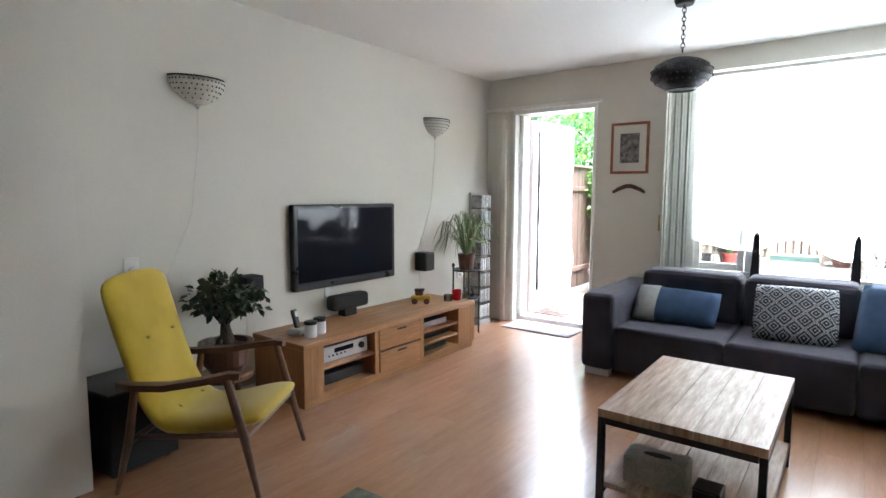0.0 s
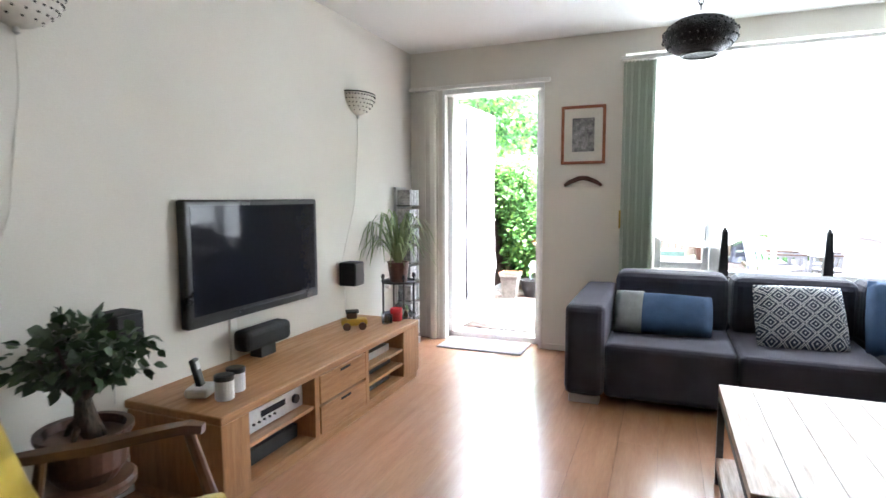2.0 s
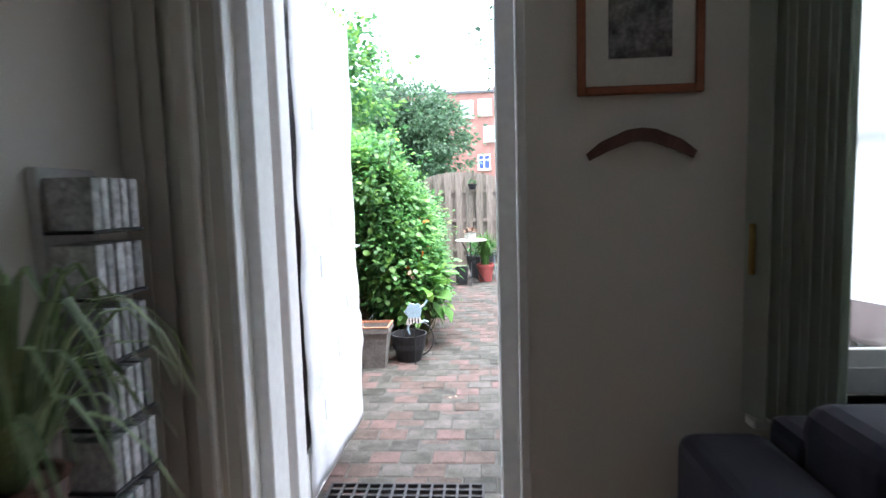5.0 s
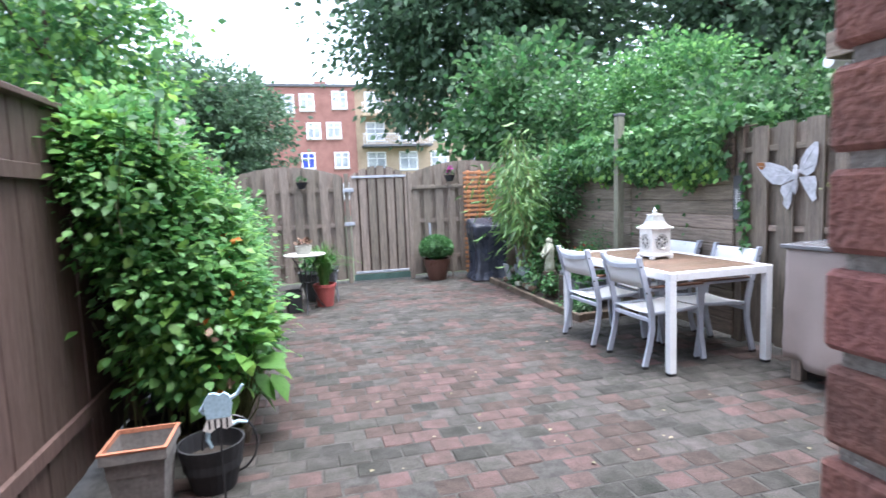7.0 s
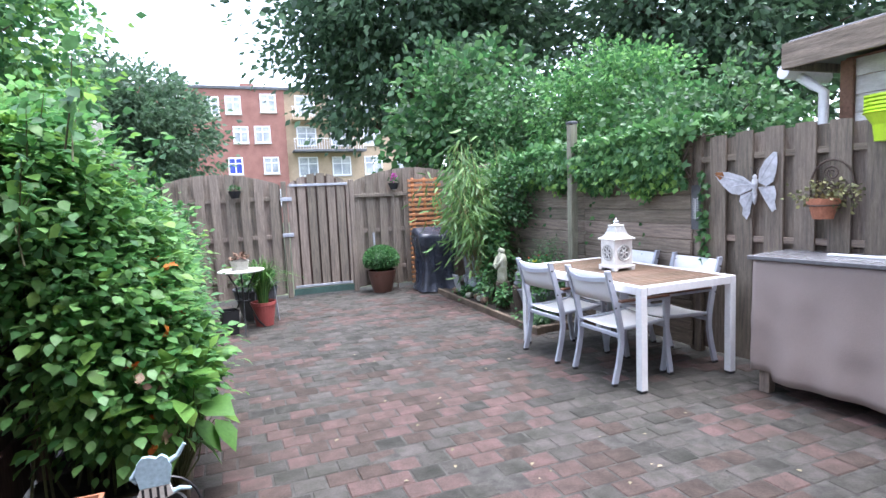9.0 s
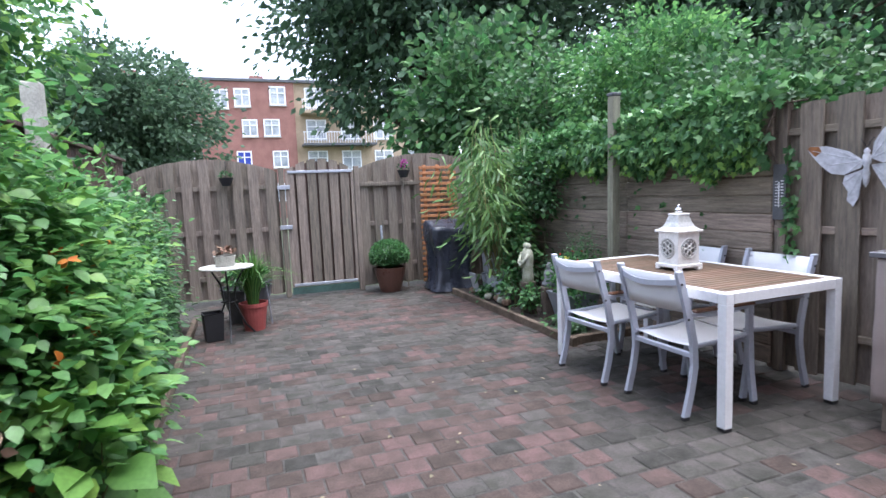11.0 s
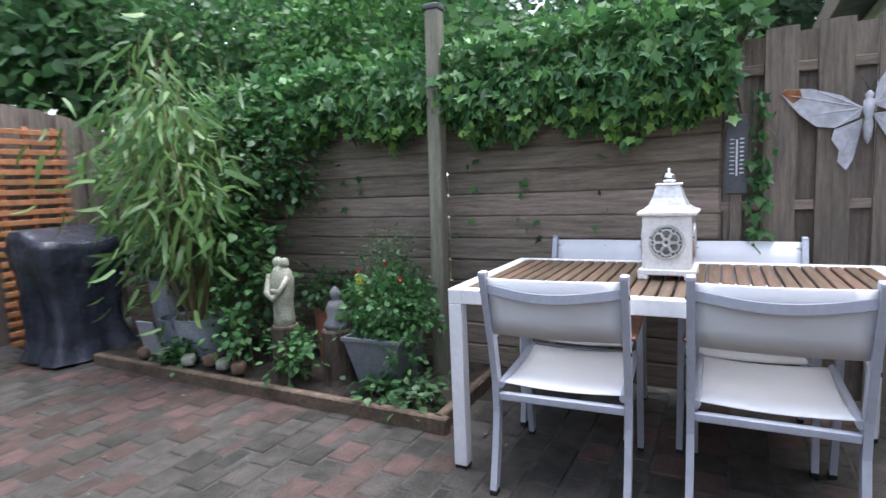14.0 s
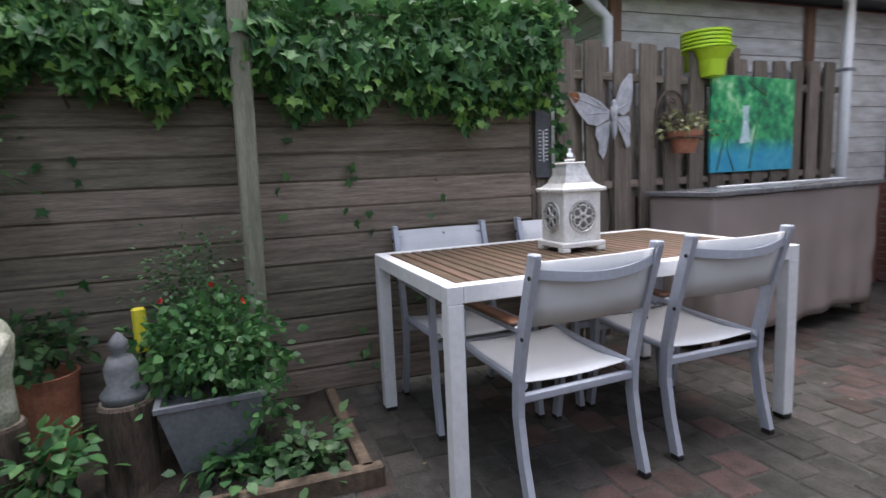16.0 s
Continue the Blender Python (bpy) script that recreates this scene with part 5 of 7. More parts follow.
bf = thing("board_fence", 0, 0, 0, label="weathered back fence of staggered boards with arched panels", category="fence")
arch = lambda a, b, lo, hi: (lambda u: lo + (hi - lo) * math.sin(math.pi * min(1, max(0, (u - a) / (b - a)))) ** 0.8)
for a, b, lo, hi in ((-2.75, -0.98, 1.68, 1.86), (0.10, 2.0, 1.70, 1.90)):
    boards(bf, "x", a, b, GY, 0.06, arch(a, b, lo, hi), 0.125, 0.075, 0.018, OLDWOOD)
    boards(bf, "x", a + 0.1, b, GY + 0.055, 0.06, arch(a, b, lo, hi), 0.125, 0.075, 0.018, OLDWOOD)
    for z in (0.3, 0.9, 1.46):
        part("rail", box((a, GY + 0.019, z), (b, GY + 0.054, z + 0.06), 0.003), OLDWOOD, bf)
part("cross_rail", box((0.10, GY - 0.03, 1.455), (0.95, GY - 0.003, 1.505), 0.004), OLDWOOD, bf)
for x in (-0.975, 0.03):
    part("post", box((x, GY - 0.02, 0), (x + 0.07, GY + 0.06, 1.74), 0.006), OLDWOOD, bf)
gt = thing("garden_gate", 0, 0, 0, label="weathered board gate with metal fittings and a green bottom strip", category="gate")
boards(gt, "x", -0.89, 0.02, GY - 0.02, 0.13, arch(-0.89, 0.02, 1.68, 1.85), 0.115, 0.03, 0.02, OLDWOOD)
boards(gt, "x", -0.85, 0.0, GY + 0.03, 0.13, arch(-0.89, 0.02, 1.66, 1.82), 0.14, 0.02, 0.02, BROWNWOOD)
part("bottom_strip", box((-0.89, GY - 0.03, 0.03), (0.02, GY, 0.125), 0.003), mat("green_strip", (0.05, 0.10, 0.085), 0.6, vary=0.2), gt)
for z in (0.14, 1.66):
    part("batten", box((-0.86, GY - 0.035, z), (0.0, GY - 0.021, z + 0.035), 0.002), ZINC, gt, "zinc strap")
for z in (0.92, 1.45):
    part("hinge", box((-1.0, GY - 0.045, z), (-0.84, GY - 0.021, z + 0.055), 0.003), ZINC, gt)

TRL = thing("slatted_screen", 0.955, GY - 0.09, 0.03, label="orange stained slatted wooden screen against the fence", category="screen")
for x in (0.06, 0.26, 0.46):
    part("upright", box((x, 0.02, 0), (x + 0.045, 0.045, 1.70), 0.003), ORANGEWOOD, TRL)
for k in range(22):
    part("slat", box((0, 0, 0.02 + k * 0.077), (0.56, 0.019, 0.02 + k * 0.077 + 0.042), 0.003), ORANGEWOOD, TRL)

lf = thing("stained_fence", 0, 0, 0, label="dark brown stained wooden fence", category="fence")
boards(lf, "y", 7.64, 14.5, -2.78, 0.05, lambda u: 1.84, 0.12, 0.008, 0.02, BROWNWOOD, 0.002)
part("cap_rail", box((-2.82, 7.6, 1.845), (-2.72, 14.5, 1.875), 0.004), BROWNWOOD, lf)
for y in (7.6, 9.45, 11.3, 13.15):
    part("post", box((-2.755, y, 0), (-2.68, y + 0.08, 1.93), 0.006), BROWNWOOD, lf)
for z in (0.3, 1.5):
    part("rail", box((-2.757, 7.7, z), (-2.73, 14.5, z + 0.07), 0.003), BROWNWOOD, lf)
gp = solid("concrete_post", box((-2.71, 11.15, 0), (-2.60, 11.26, 2.13), 0.01), STONE, "grey concrete post rising out of the shrubs", "post")

# pavement bed, edging and soil
pave = solid("pavement", box((-2.9, OUT - 0.1, -0.15), (2.4, 14.9, -0.0045)), SAND, kind="structure")


def timber(name, a, b, h, wide, label):
    t = solid(name, box((0, 0, 0), (math.dist(a, b), wide, h), 0.008), mat(name + "_wood", (0.13, 0.095, 0.065), 0.9, vary=0.3, scale=8, fine=40, bump=0.4), label, "edging", "bed edging")
    t.matrix_world = pose(a[0], a[1], -0.01, 0, 0, math.degrees(math.atan2(b[1] - a[1], b[0] - a[0])))
    return t


timber("bed_edging", (1.10, 10.80), (1.10, 13.6), 0.085, 0.05, "low weathered timber edging round the planting bed")
timber("bed_edging", (1.07, 10.83), (1.88, 10.85), 0.085, 0.05, "low weathered timber edging round the planting bed")
timber("bed_edging", (-2.0, 8.96), (-2.0, 13.4), 0.085, 0.05, "low weathered timber edging before the shrubs")
timber("bed_edging", (-2.68, 8.98), (-2.02, 8.98), 0.085, 0.05, "low weathered timber edging before the shrubs")


def soil(name, x0, x1, y0, y1, z, label):
    nx, ny = int((x1 - x0) / 0.05), int((y1 - y0) / 0.05)
    v = [(x0 + (x1 - x0) * i / nx, y0 + (y1 - y0) * j / ny, z + 0.035 * noise.noise((i * 0.35, j * 0.35, 1))) for j in range(ny + 1) for i in range(nx + 1)]
    f = [(j * (nx + 1) + i, j * (nx + 1) + i + 1, (j + 1) * (nx + 1) + i + 1, (j + 1) * (nx + 1) + i) for j in range(ny) for i in range(nx)]
    ob = mesh_part(name, raw_mesh(name, v, f), SOIL, None, "", True)
    return tagged(ob, label, "soil", kind="stuff")


soil("soil", 1.105, 1.92, 10.88, 14.3, 0.04, "dark soil of the planting bed")
soil("soil", -2.74, -2.045, 9.03, 13.4, 0.04, "dark soil under the shrubs")


# ---- plants
def stems(name, roots, tips, r, material, parent, seg=5):
    bm = bmesh.new()
    for a, b in zip(roots, tips):
        a, b = Vector(a), Vector(b)
        m = a.lerp(b, 0.5) + Vector(rng.normal(0, 0.06 * (b - a).length, 3))
        tube([a, m, b], [r, r * 0.7, r * 0.3], seg, bm)
    ob = part(name, bm, material, parent)
    ob["kind"] = "stuff"
    return ob


def shrub(name, centre, radii, n, each, leaf, size, material, label, clump=0.12, category="shrub", second=None, low=-0.8, foot=None):
    t = thing(name, centre[0], centre[1], 0.02, label=label, category=category)
    c = (0, 0, centre[2] - 0.02)
    k = min(4, n // 6)
    tips, _ = shell(k, c, [r * 0.8 for r in radii], 0.6, -0.3)
    fz = foot if foot is not None else 0
    stems("stem_cluster", [(rng.uniform(-0.1, 0.1), rng.uniform(-0.1, 0.1), fz) for _ in range(len(tips))], tips, 0.007, STEM, t)
    p, w = clumps(n, each, c, radii, clump, low=low)
    p[:, 2] = np.maximum(p[:, 2], 0.03)
    if second:
        pick = rng.random(len(p)) < second[1]
        scatter("leaves", leaf, p[pick], w[pick], [s * 1.2 for s in size], second[0], t, flat=0.7)
        p, w = p[~pick], w[~pick]
    scatter("leaves", leaf, p, w, size, material, t, flat=0.7)
    return t


# the row of shrubs along the left fence
for x, y, z, rx, ry, rz, mtl, sec, sz in (
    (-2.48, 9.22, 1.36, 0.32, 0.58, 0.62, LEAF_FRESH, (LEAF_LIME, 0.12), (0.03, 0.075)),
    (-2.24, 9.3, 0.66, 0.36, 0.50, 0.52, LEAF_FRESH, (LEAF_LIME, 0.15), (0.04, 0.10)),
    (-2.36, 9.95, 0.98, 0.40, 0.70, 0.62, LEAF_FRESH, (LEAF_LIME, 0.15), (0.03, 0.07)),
    (-2.38, 10.9, 0.86, 0.38, 0.70, 0.58, LEAF, (LEAF_LIME, 0.12), (0.03, 0.07)),
    (-2.42, 11.8, 0.85, 0.34, 0.60, 0.60, LEAF_DARK, (LEAF_LIME, 0.12), (0.03, 0.07)),
    (-2.48, 13.0, 0.90, 0.22, 0.60, 0.55, LEAF_DARK, (LEAF, 0.4), (0.03, 0.07)),
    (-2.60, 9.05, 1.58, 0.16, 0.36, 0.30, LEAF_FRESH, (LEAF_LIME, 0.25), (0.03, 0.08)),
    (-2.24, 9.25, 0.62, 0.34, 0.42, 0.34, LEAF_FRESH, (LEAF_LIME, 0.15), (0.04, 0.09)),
    (-2.42, 9.9, 0.42, 0.34, 0.6, 0.38, LEAF_DARK, (LEAF, 0.4), (0.04, 0.08)),
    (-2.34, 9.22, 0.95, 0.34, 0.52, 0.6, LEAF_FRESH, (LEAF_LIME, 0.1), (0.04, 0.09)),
    (-2.40, 10.6, 0.42, 0.30, 0.6, 0.40, LEAF_DARK, (LEAF, 0.4), (0.04, 0.08)),
    (-2.42, 11.6, 0.38, 0.28, 0.6, 0.38, LEAF_DARK, (LEAF, 0.4), (0.04, 0.08)),
    (-2.42, 12.6, 0.34, 0.26, 0.6, 0.34, LEAF_DARK, (LEAF, 0.3), (0.04, 0.08)),
):
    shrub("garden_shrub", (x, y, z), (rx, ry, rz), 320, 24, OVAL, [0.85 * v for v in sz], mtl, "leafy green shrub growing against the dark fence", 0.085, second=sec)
lg = thing("large_leaved_plant", -2.06, 9.06, 0.02, label="plant with large lime green leaves at the bed's corner", category="shrub")
p, w = shell(60, (0, 0, 0.42), (0.25, 0.28, 0.34), 0.6, -0.7)
stems("stem_cluster", [(0, 0, 0)] * 60, p, 0.006, STEM, lg)
scatter("leaves", OVAL, p, w + np.array([0, 0, -0.2]), (0.13, 0.21), LEAF_LIME, lg, flat=0.6)

# long shoots, dry heads and orange fruits standing out of the row of shrubs
sho = thing("climbing_shoots", -2.4, 10.0, 0.9, label="long arching shoots with small leaves over the shrubs", category="climber")
pp, ww, roots, tips = [], [], [], []
for k in range(75):
    y = rng.uniform(-1.6, 2.3)
    a = np.array([rng.uniform(-0.2, 0.2), y, 0.56 - 0.14 * y + rng.uniform(-0.5, 0.1)])
    d = np.array([rng.uniform(0.0, 0.5), rng.normal(0, 0.3), rng.uniform(0.15, 0.65)])
    b = a + d * rng.uniform(0.35, 0.75)
    roots.append(a)
    tips.append(b)
    for s in np.linspace(0.25, 1.0, 16):
        pp.append(a + (b - a) * s + rng.normal(0, 0.018, 3))
        ww.append(rng.normal(0, 0.8, 3) + np.array([0.2, 0, -0.2]))
stems("stem_cluster", roots, tips, 0.004, STEM, sho)
scatter("leaves", OVAL, pp, ww, (0.035, 0.075), LEAF, sho, flat=0.4)
pick = rng.random(len(pp)) < 0.25
scatter("leaves", OVAL, np.array(pp)[pick], np.array(ww)[pick], (0.035, 0.08), LEAF_LIME, sho, flat=0.4)
q = np.stack([rng.uniform(0.25, 0.42, 16), rng.uniform(-1.3, 0.6, 16), rng.uniform(-0.55, 0.4, 16)], 1)
scatter("orange_fruits", OVAL, np.repeat(q, 4, 0), rng.normal(0, 1, (64, 3)), (0.025, 0.045), mat("orange_petal", (0.55, 0.16, 0.02), 0.6, island=0.3, bump=0), sho, "orange fruits and petals")
q = np.stack([rng.uniform(0.2, 0.36, 9), rng.uniform(-1.35, -0.6, 9), rng.uniform(-0.5, 0.1, 9)], 1)
scatter("dry_heads", OVAL, np.repeat(q, 7, 0) + rng.normal(0, 0.02, (63, 3)), rng.normal(0, 1, (63, 3)), (0.03, 0.05), mat("dry_flower", (0.36, 0.24, 0.17), 0.8, island=0.4, bump=0), sho, "brown dried flower heads")

# ivy over the plank fence
iv = thing("ivy", FX, 11.0, 1.6, label="ivy with lobed leaves spilling over the top of the fence", category="ivy")
n = 5200
ys = rng.uniform(-1.36, 2.2, n)
v = rng.random(n)
hang = 1.455 - 1.6 + 0.055 * ys + 0.05 * np.sin(ys * 9) + 0.04 * np.sin(ys * 23)
ztop = 0.27 + 0.05 * np.sin(ys * 4) - 0.02 * ys - np.maximum(0, -ys - 1.45) * 0.6
zz = hang + (ztop - hang) * v
xx = -0.02 - 0.22 * np.sin(np.clip((zz - hang) / (ztop - hang), 0, 1) * 2.6 + 0.35) * rng.uniform(0.55, 1.0, n)
keep = zz > -0.5
ways = np.stack([-0.5 + 0 * xx, rng.normal(0, 0.3, n), -0.9 + 0 * xx], 1)
scatter("leaves", IVY, np.stack([xx, ys, zz], 1), ways, (0.05, 0.095), LEAF_IVY, iv, spread=0.35)
pick = rng.random(n) < 0.11
scatter("young_leaves", IVY, np.stack([xx - 0.02, ys, np.where(rng.random(n) < 0.7, hang + rng.uniform(-0.03, 0.12, n), zz)], 1)[pick], ways[pick], (0.04, 0.065), LEAF_LIME, iv, "young lime green leaves", spread=0.4)
n2 = 2600
yt = rng.uniform(-1.45, 2.2, n2)
scatter("leaves", IVY, np.stack([rng.uniform(-0.2, 0.35, n2), yt, 0.27 - 0.02 * yt + rng.normal(0, 0.05, n2) - np.maximum(0, -yt - 1.45) * 0.6], 1), np.stack([rng.normal(0, 1, n2), rng.normal(0, 1, n2), 0.2 + 0 * yt], 1), (0.05, 0.095), LEAF_IVY, iv)
bm = bmesh.new()
for y in np.arange(-1.5, 2.2, 0.22):
    tube([(0.05, y, 0.22), (-0.1, y + 0.1, 0.2), (-0.14, y + 0.16, 0.0), (-0.06, y + 0.12, -0.18)], 0.006, 5, bm)
part("stems", bm, BARK, iv)
scatter("trailing_leaves", IVY, np.stack([np.full(60, -0.03), -1.46 + rng.normal(0, 0.02, 60), rng.uniform(-0.8, -0.05, 60)], 1), np.tile((-0.6, 0, -0.8), (60, 1)), (0.04, 0.075), LEAF, iv)
scatter("trailing_leaves", IVY, np.stack([np.full(70, -0.03), rng.choice([0.05, -0.3, -0.75, 0.9, 1.6], 70) + rng.normal(0, 0.06, 70), rng.uniform(-1.45, -0.3, 70)], 1), np.tile((-0.6, 0, -0.8), (70, 1)), (0.035, 0.06), LEAF, iv)

# bamboo in a zinc bucket
ba = thing("bamboo", 1.42, 12.9, 0.03, label="tall bamboo with narrow drooping leaves in a pale zinc bucket", category="bamboo")
part("bucket", lathe([(0.13, 0), (0.175, 0.28), (0.182, 0.29), (0.168, 0.29), (0.16, 0.26), (0, 0.26)], 24), mat("pale_blue_enamel", (0.40, 0.43, 0.47), 0.5, vary=0.2, scale=8), ba, "pale blue-grey bucket", smooth=False)
roots, tips = [], []
for k in range(34):
    a, r = rng.uniform(0, 6.28), rng.uniform(0, 0.12)
    roots.append((r * math.cos(a), r * math.sin(a), 0.24))
    tips.append((r * math.cos(a) * 2.6 - 0.05 + rng.normal(0, 0.2), r * math.sin(a) * 2.6 + rng.normal(0, 0.22), rng.uniform(1.1, 2.2)))
stems("culm_cluster", roots, tips, 0.007, mat("bamboo_culm", (0.22, 0.2, 0.08), 0.5, vary=0.2), ba)
pp, ww = [], []
for a, b in zip(roots, tips):
    a, b = np.array(a), np.array(b)
    for s in rng.uniform(0.46, 1.0, 46):
        q = a + (b - a) * s
        o = rng.normal(0, 1, 3)
        pp.append(q + o * np.array([0.15, 0.15, 0.11]) - np.array([0, 0, 0.05 * (o[0] ** 2 + o[1] ** 2)]))
        ww.append((o[0] * 0.6, o[1] * 0.6, -0.8))
scatter("leaves", BLADE, pp, ww, (0.11, 0.22), LEAF_BAMBOO, ba)
shrub("climbing_shrub", (1.72, 12.55, 1.35), (0.25, 0.55, 0.55), 110, 14, OVAL, (0.035, 0.07), LEAF_DARK, "dark leafy climber against the plank fence", 0.09, second=(LEAF, 0.3))
shrub("climbing_shrub", (1.68, 13.6, 1.25), (0.25, 0.6, 0.9), 130, 14, OVAL, (0.04, 0.08), LEAF_DARK, "dark leafy climber in the garden's far corner", 0.1, second=(LEAF, 0.3))
shrub("climbing_shrub", (1.45, 12.45, 0.62), (0.12, 0.22, 0.5), 40, 10, OVAL, (0.05, 0.09), LEAF, "young tomato-like plant in the bed", 0.06)


# ---- small garden things
def pot(name, x, y, z, profile, material, label, category="pot", square=False, turn=0, wall=0.012, fill=SOIL):
    t = thing(name, x, y, z, turn, label, category)
    r, h = profile[-1]
    full = list(profile) + [(r - wall, h), (r - wall * 1.6, h - 0.12)]
    part("pot", lathe(full, 24, square=square), material, t)
    part("soil", lathe([(r - wall * 1.7, h - 0.10), (r - wall * 2.2, h - 0.085)], 20, square=square), fill, t)
    return t


RIMPOT = mat("grey_square_pot", (0.2, 0.185, 0.17), 0.8, vary=0.2, scale=10, fine=60, bump=0.15)
t = pot("square_pot", -2.38, 8.37, 0, [(0.085, 0), (0.118, 0.29), (0.132, 0.295), (0.132, 0.345)], RIMPOT, "tall square tapered pot with a worn terracotta rim", square=True)
part("rim", lathe([(0.133, 0.338), (0.135, 0.347), (0.12, 0.349), (0.118, 0.33)], square=True, cap=False), TERRA, t, "worn terracotta rim")
pot("round_pot", -2.12, 8.52, 0, [(0.10, 0), (0.15, 0.2), (0.155, 0.23)], BLACKM, "dark round plant pot beside the shrubs")
t = thing("iron_plant_hoop", -2.05, 8.56, 0, label="thin black iron hoop beside the pot", category="hoop")
part("hoop", tube([(0.13 * math.cos(q), 0.05, 0.16 + 0.15 * math.sin(q)) for q in np.linspace(0, 6.283, 25)], 0.006, 6), BLACKSTEEL, t)
orn = thing("garden_ornament", -2.05, 8.36, 0, label="painted metal frog ornament with blue body and striped legs", category="ornament")
PALE = mat("pale_blue_metal", (0.36, 0.5, 0.58), 0.5, vary=0.15)
STRIPE = mat("cream_paint", (0.62, 0.6, 0.56), 0.5, vary=0.1)
part("stick", tube([(0, 0, 0), (0, 0, 0.42)], 0.005, 6), BLACKSTEEL, orn)
part("body", outline([(-0.05, 0.40), (0.05, 0.40), (0.062, 0.46), (0.05, 0.50), (0.03, 0.515), (0.012, 0.505), (-0.012, 0.515), (-0.035, 0.515), (-0.055, 0.49), (-0.06, 0.45)], 0.02, axis="y", at=-0.015), PALE, orn)
part("trousers", outline([(-0.05, 0.398), (0.05, 0.398), (0.06, 0.36), (0.03, 0.345), (0, 0.36), (-0.04, 0.335), (-0.07, 0.35)], 0.018, axis="y", at=-0.014), STRIPE, orn)
for k in range(4):
    part("stripe", box((-0.045 + 0.025 * k, -0.0155, 0.352), (-0.036 + 0.025 * k, -0.0142, 0.397)), BLACKM, orn)
for pts in ([(0.05, 0, 0.48), (0.085, 0, 0.5), (0.11, 0, 0.54)], [(-0.05, 0, 0.47), (-0.075, 0, 0.44), (-0.06, 0, 0.42)], [(0.05, 0, 0.36), (0.085, 0, 0.37), (0.12, 0, 0.36)], [(-0.05, 0, 0.345), (-0.055, 0, 0.30), (-0.04, 0, 0.26)]):
    part("limb", tube(pts, [0.012, 0.009, 0.007], 8), PALE, orn)

mo = thing("rubber_mat", -1.87, 6.31, 0, label="black rubber ring mat on the paving outside the door", category="mat")
bm = bmesh.new()
for k in range(13):
    box((-0.36 + k * 0.06 - 0.006, -0.13, 0), (-0.36 + k * 0.06 + 0.006, 0.13, 0.018), 0, bm)
for k in range(6):
    box((-0.366, -0.13 + k * 0.052 - 0.005, 0.001), (0.366, -0.13 + k * 0.052 + 0.005, 0.019), 0, bm)
part("grid", bm, RUBBER, mo)

# bistro table with a bowl, red pot with tall grass, grey tub
bt = thing("bistro_table", -1.64, 12.62, 0, label="small round bistro table with pale top and scrolled iron legs", category="table")
part("tabletop", lathe([(0.24, 0.685), (0.25, 0.69), (0.25, 0.7), (0.24, 0.705)], 32), mat("pale_tabletop", (0.55, 0.55, 0.5), 0.5, vary=0.2, scale=14), bt)
for a in range(3):
    q = a * 2.094 + 0.5
    c, s = math.cos(q), math.sin(q)
    part("leg", tube([(0.25 * c, 0.25 * s, 0), (0.16 * c, 0.16 * s, 0.1), (0.05 * c, 0.05 * s, 0.34), (0.08 * c, 0.08 * s, 0.52), (0.19 * c, 0.19 * s, 0.685)], 0.009, 8), BLACKSTEEL, bt)
part("ring", tube([(0.07 * math.cos(q), 0.07 * math.sin(q), 0.36) for q in np.linspace(0, 6.283, 17)], 0.006, 6), BLACKSTEEL, bt)
t = pot("flower_pot", -1.65, 12.62, 0.705, [(0.08, 0), (0.1, 0.09), (0.105, 0.1)], STONE, "pale stone pot with dried plants on the bistro table")
p, w = shell(50, (0, 0, 0.13), (0.09, 0.09, 0.05), 0.4, -0.2)
scatter("dry_leaves", OVAL, p, w, (0.03, 0.06), mat("dry_leaf", (0.25, 0.15, 0.1), 0.8, island=0.4, bump=0), t)
bc = thing("bistro_chair", -1.38, 13.2, 0, label="small round iron bistro chair", category="chair")
part("seat", lathe([(0.17, 0.44), (0.18, 0.45), (0.17, 0.46)], 24), BLACKSTEEL, bc)
for a in range(4):
    q = a * 1.571 + 0.78
    part("leg", tube([(0.2 * math.cos(q), 0.2 * math.sin(q), 0), (0.15 * math.cos(q), 0.15 * math.sin(q), 0.44)], 0.008, 6), ZINC, bc)
t = pot("red_pot", -1.42, 12.86, 0, [(0.10, 0), (0.135, 0.24), (0.145, 0.245), (0.145, 0.285)], REDPOT, "red plastic pot with tall arching grass")
bm = bmesh.new()
for k in range(230):
    a, l, up = rng.uniform(0, 6.28), rng.uniform(0.04, 0.28) if k % 5 else rng.uniform(0.3, 0.55), rng.uniform(0.45, 0.85)
    ribbon([(0.05 * math.cos(a) + l * s * s * math.cos(a), 0.05 * math.sin(a) + l * s * s * math.sin(a), 0.24 + up * (1.5 * s - 0.75 * s * s * (1 + l))) for s in np.linspace(0, 1, 6)], 0.01, 0.0008, bm, widths=[0.007, 0.012, 0.013, 0.010, 0.006, 0.001])
part("grass_tuft", bm, mat("grass_blade", (0.13, 0.29, 0.065), 0.5, vary=0.2, island=0.45, through=0.4, bump=0), t)
t = pot("grey_tub", -1.48, 13.34, 0, [(0.17, 0), (0.26, 0.36), (0.272, 0.365), (0.272, 0.385)], SLATE, "dark grey round tub with a leafy plant behind the table")
p, w = clumps(40, 10, (0, 0, 0.45), (0.2, 0.2, 0.2), 0.06)
scatter("leaves", OVAL, p, w, (0.04, 0.07), LEAF, t)
t = pot("dark_planter", -1.80, 12.60, 0, [(0.075, 0), (0.09, 0.26), (0.095, 0.27)], BLACKM, "dark planter under the bistro table", square=True, turn=12)

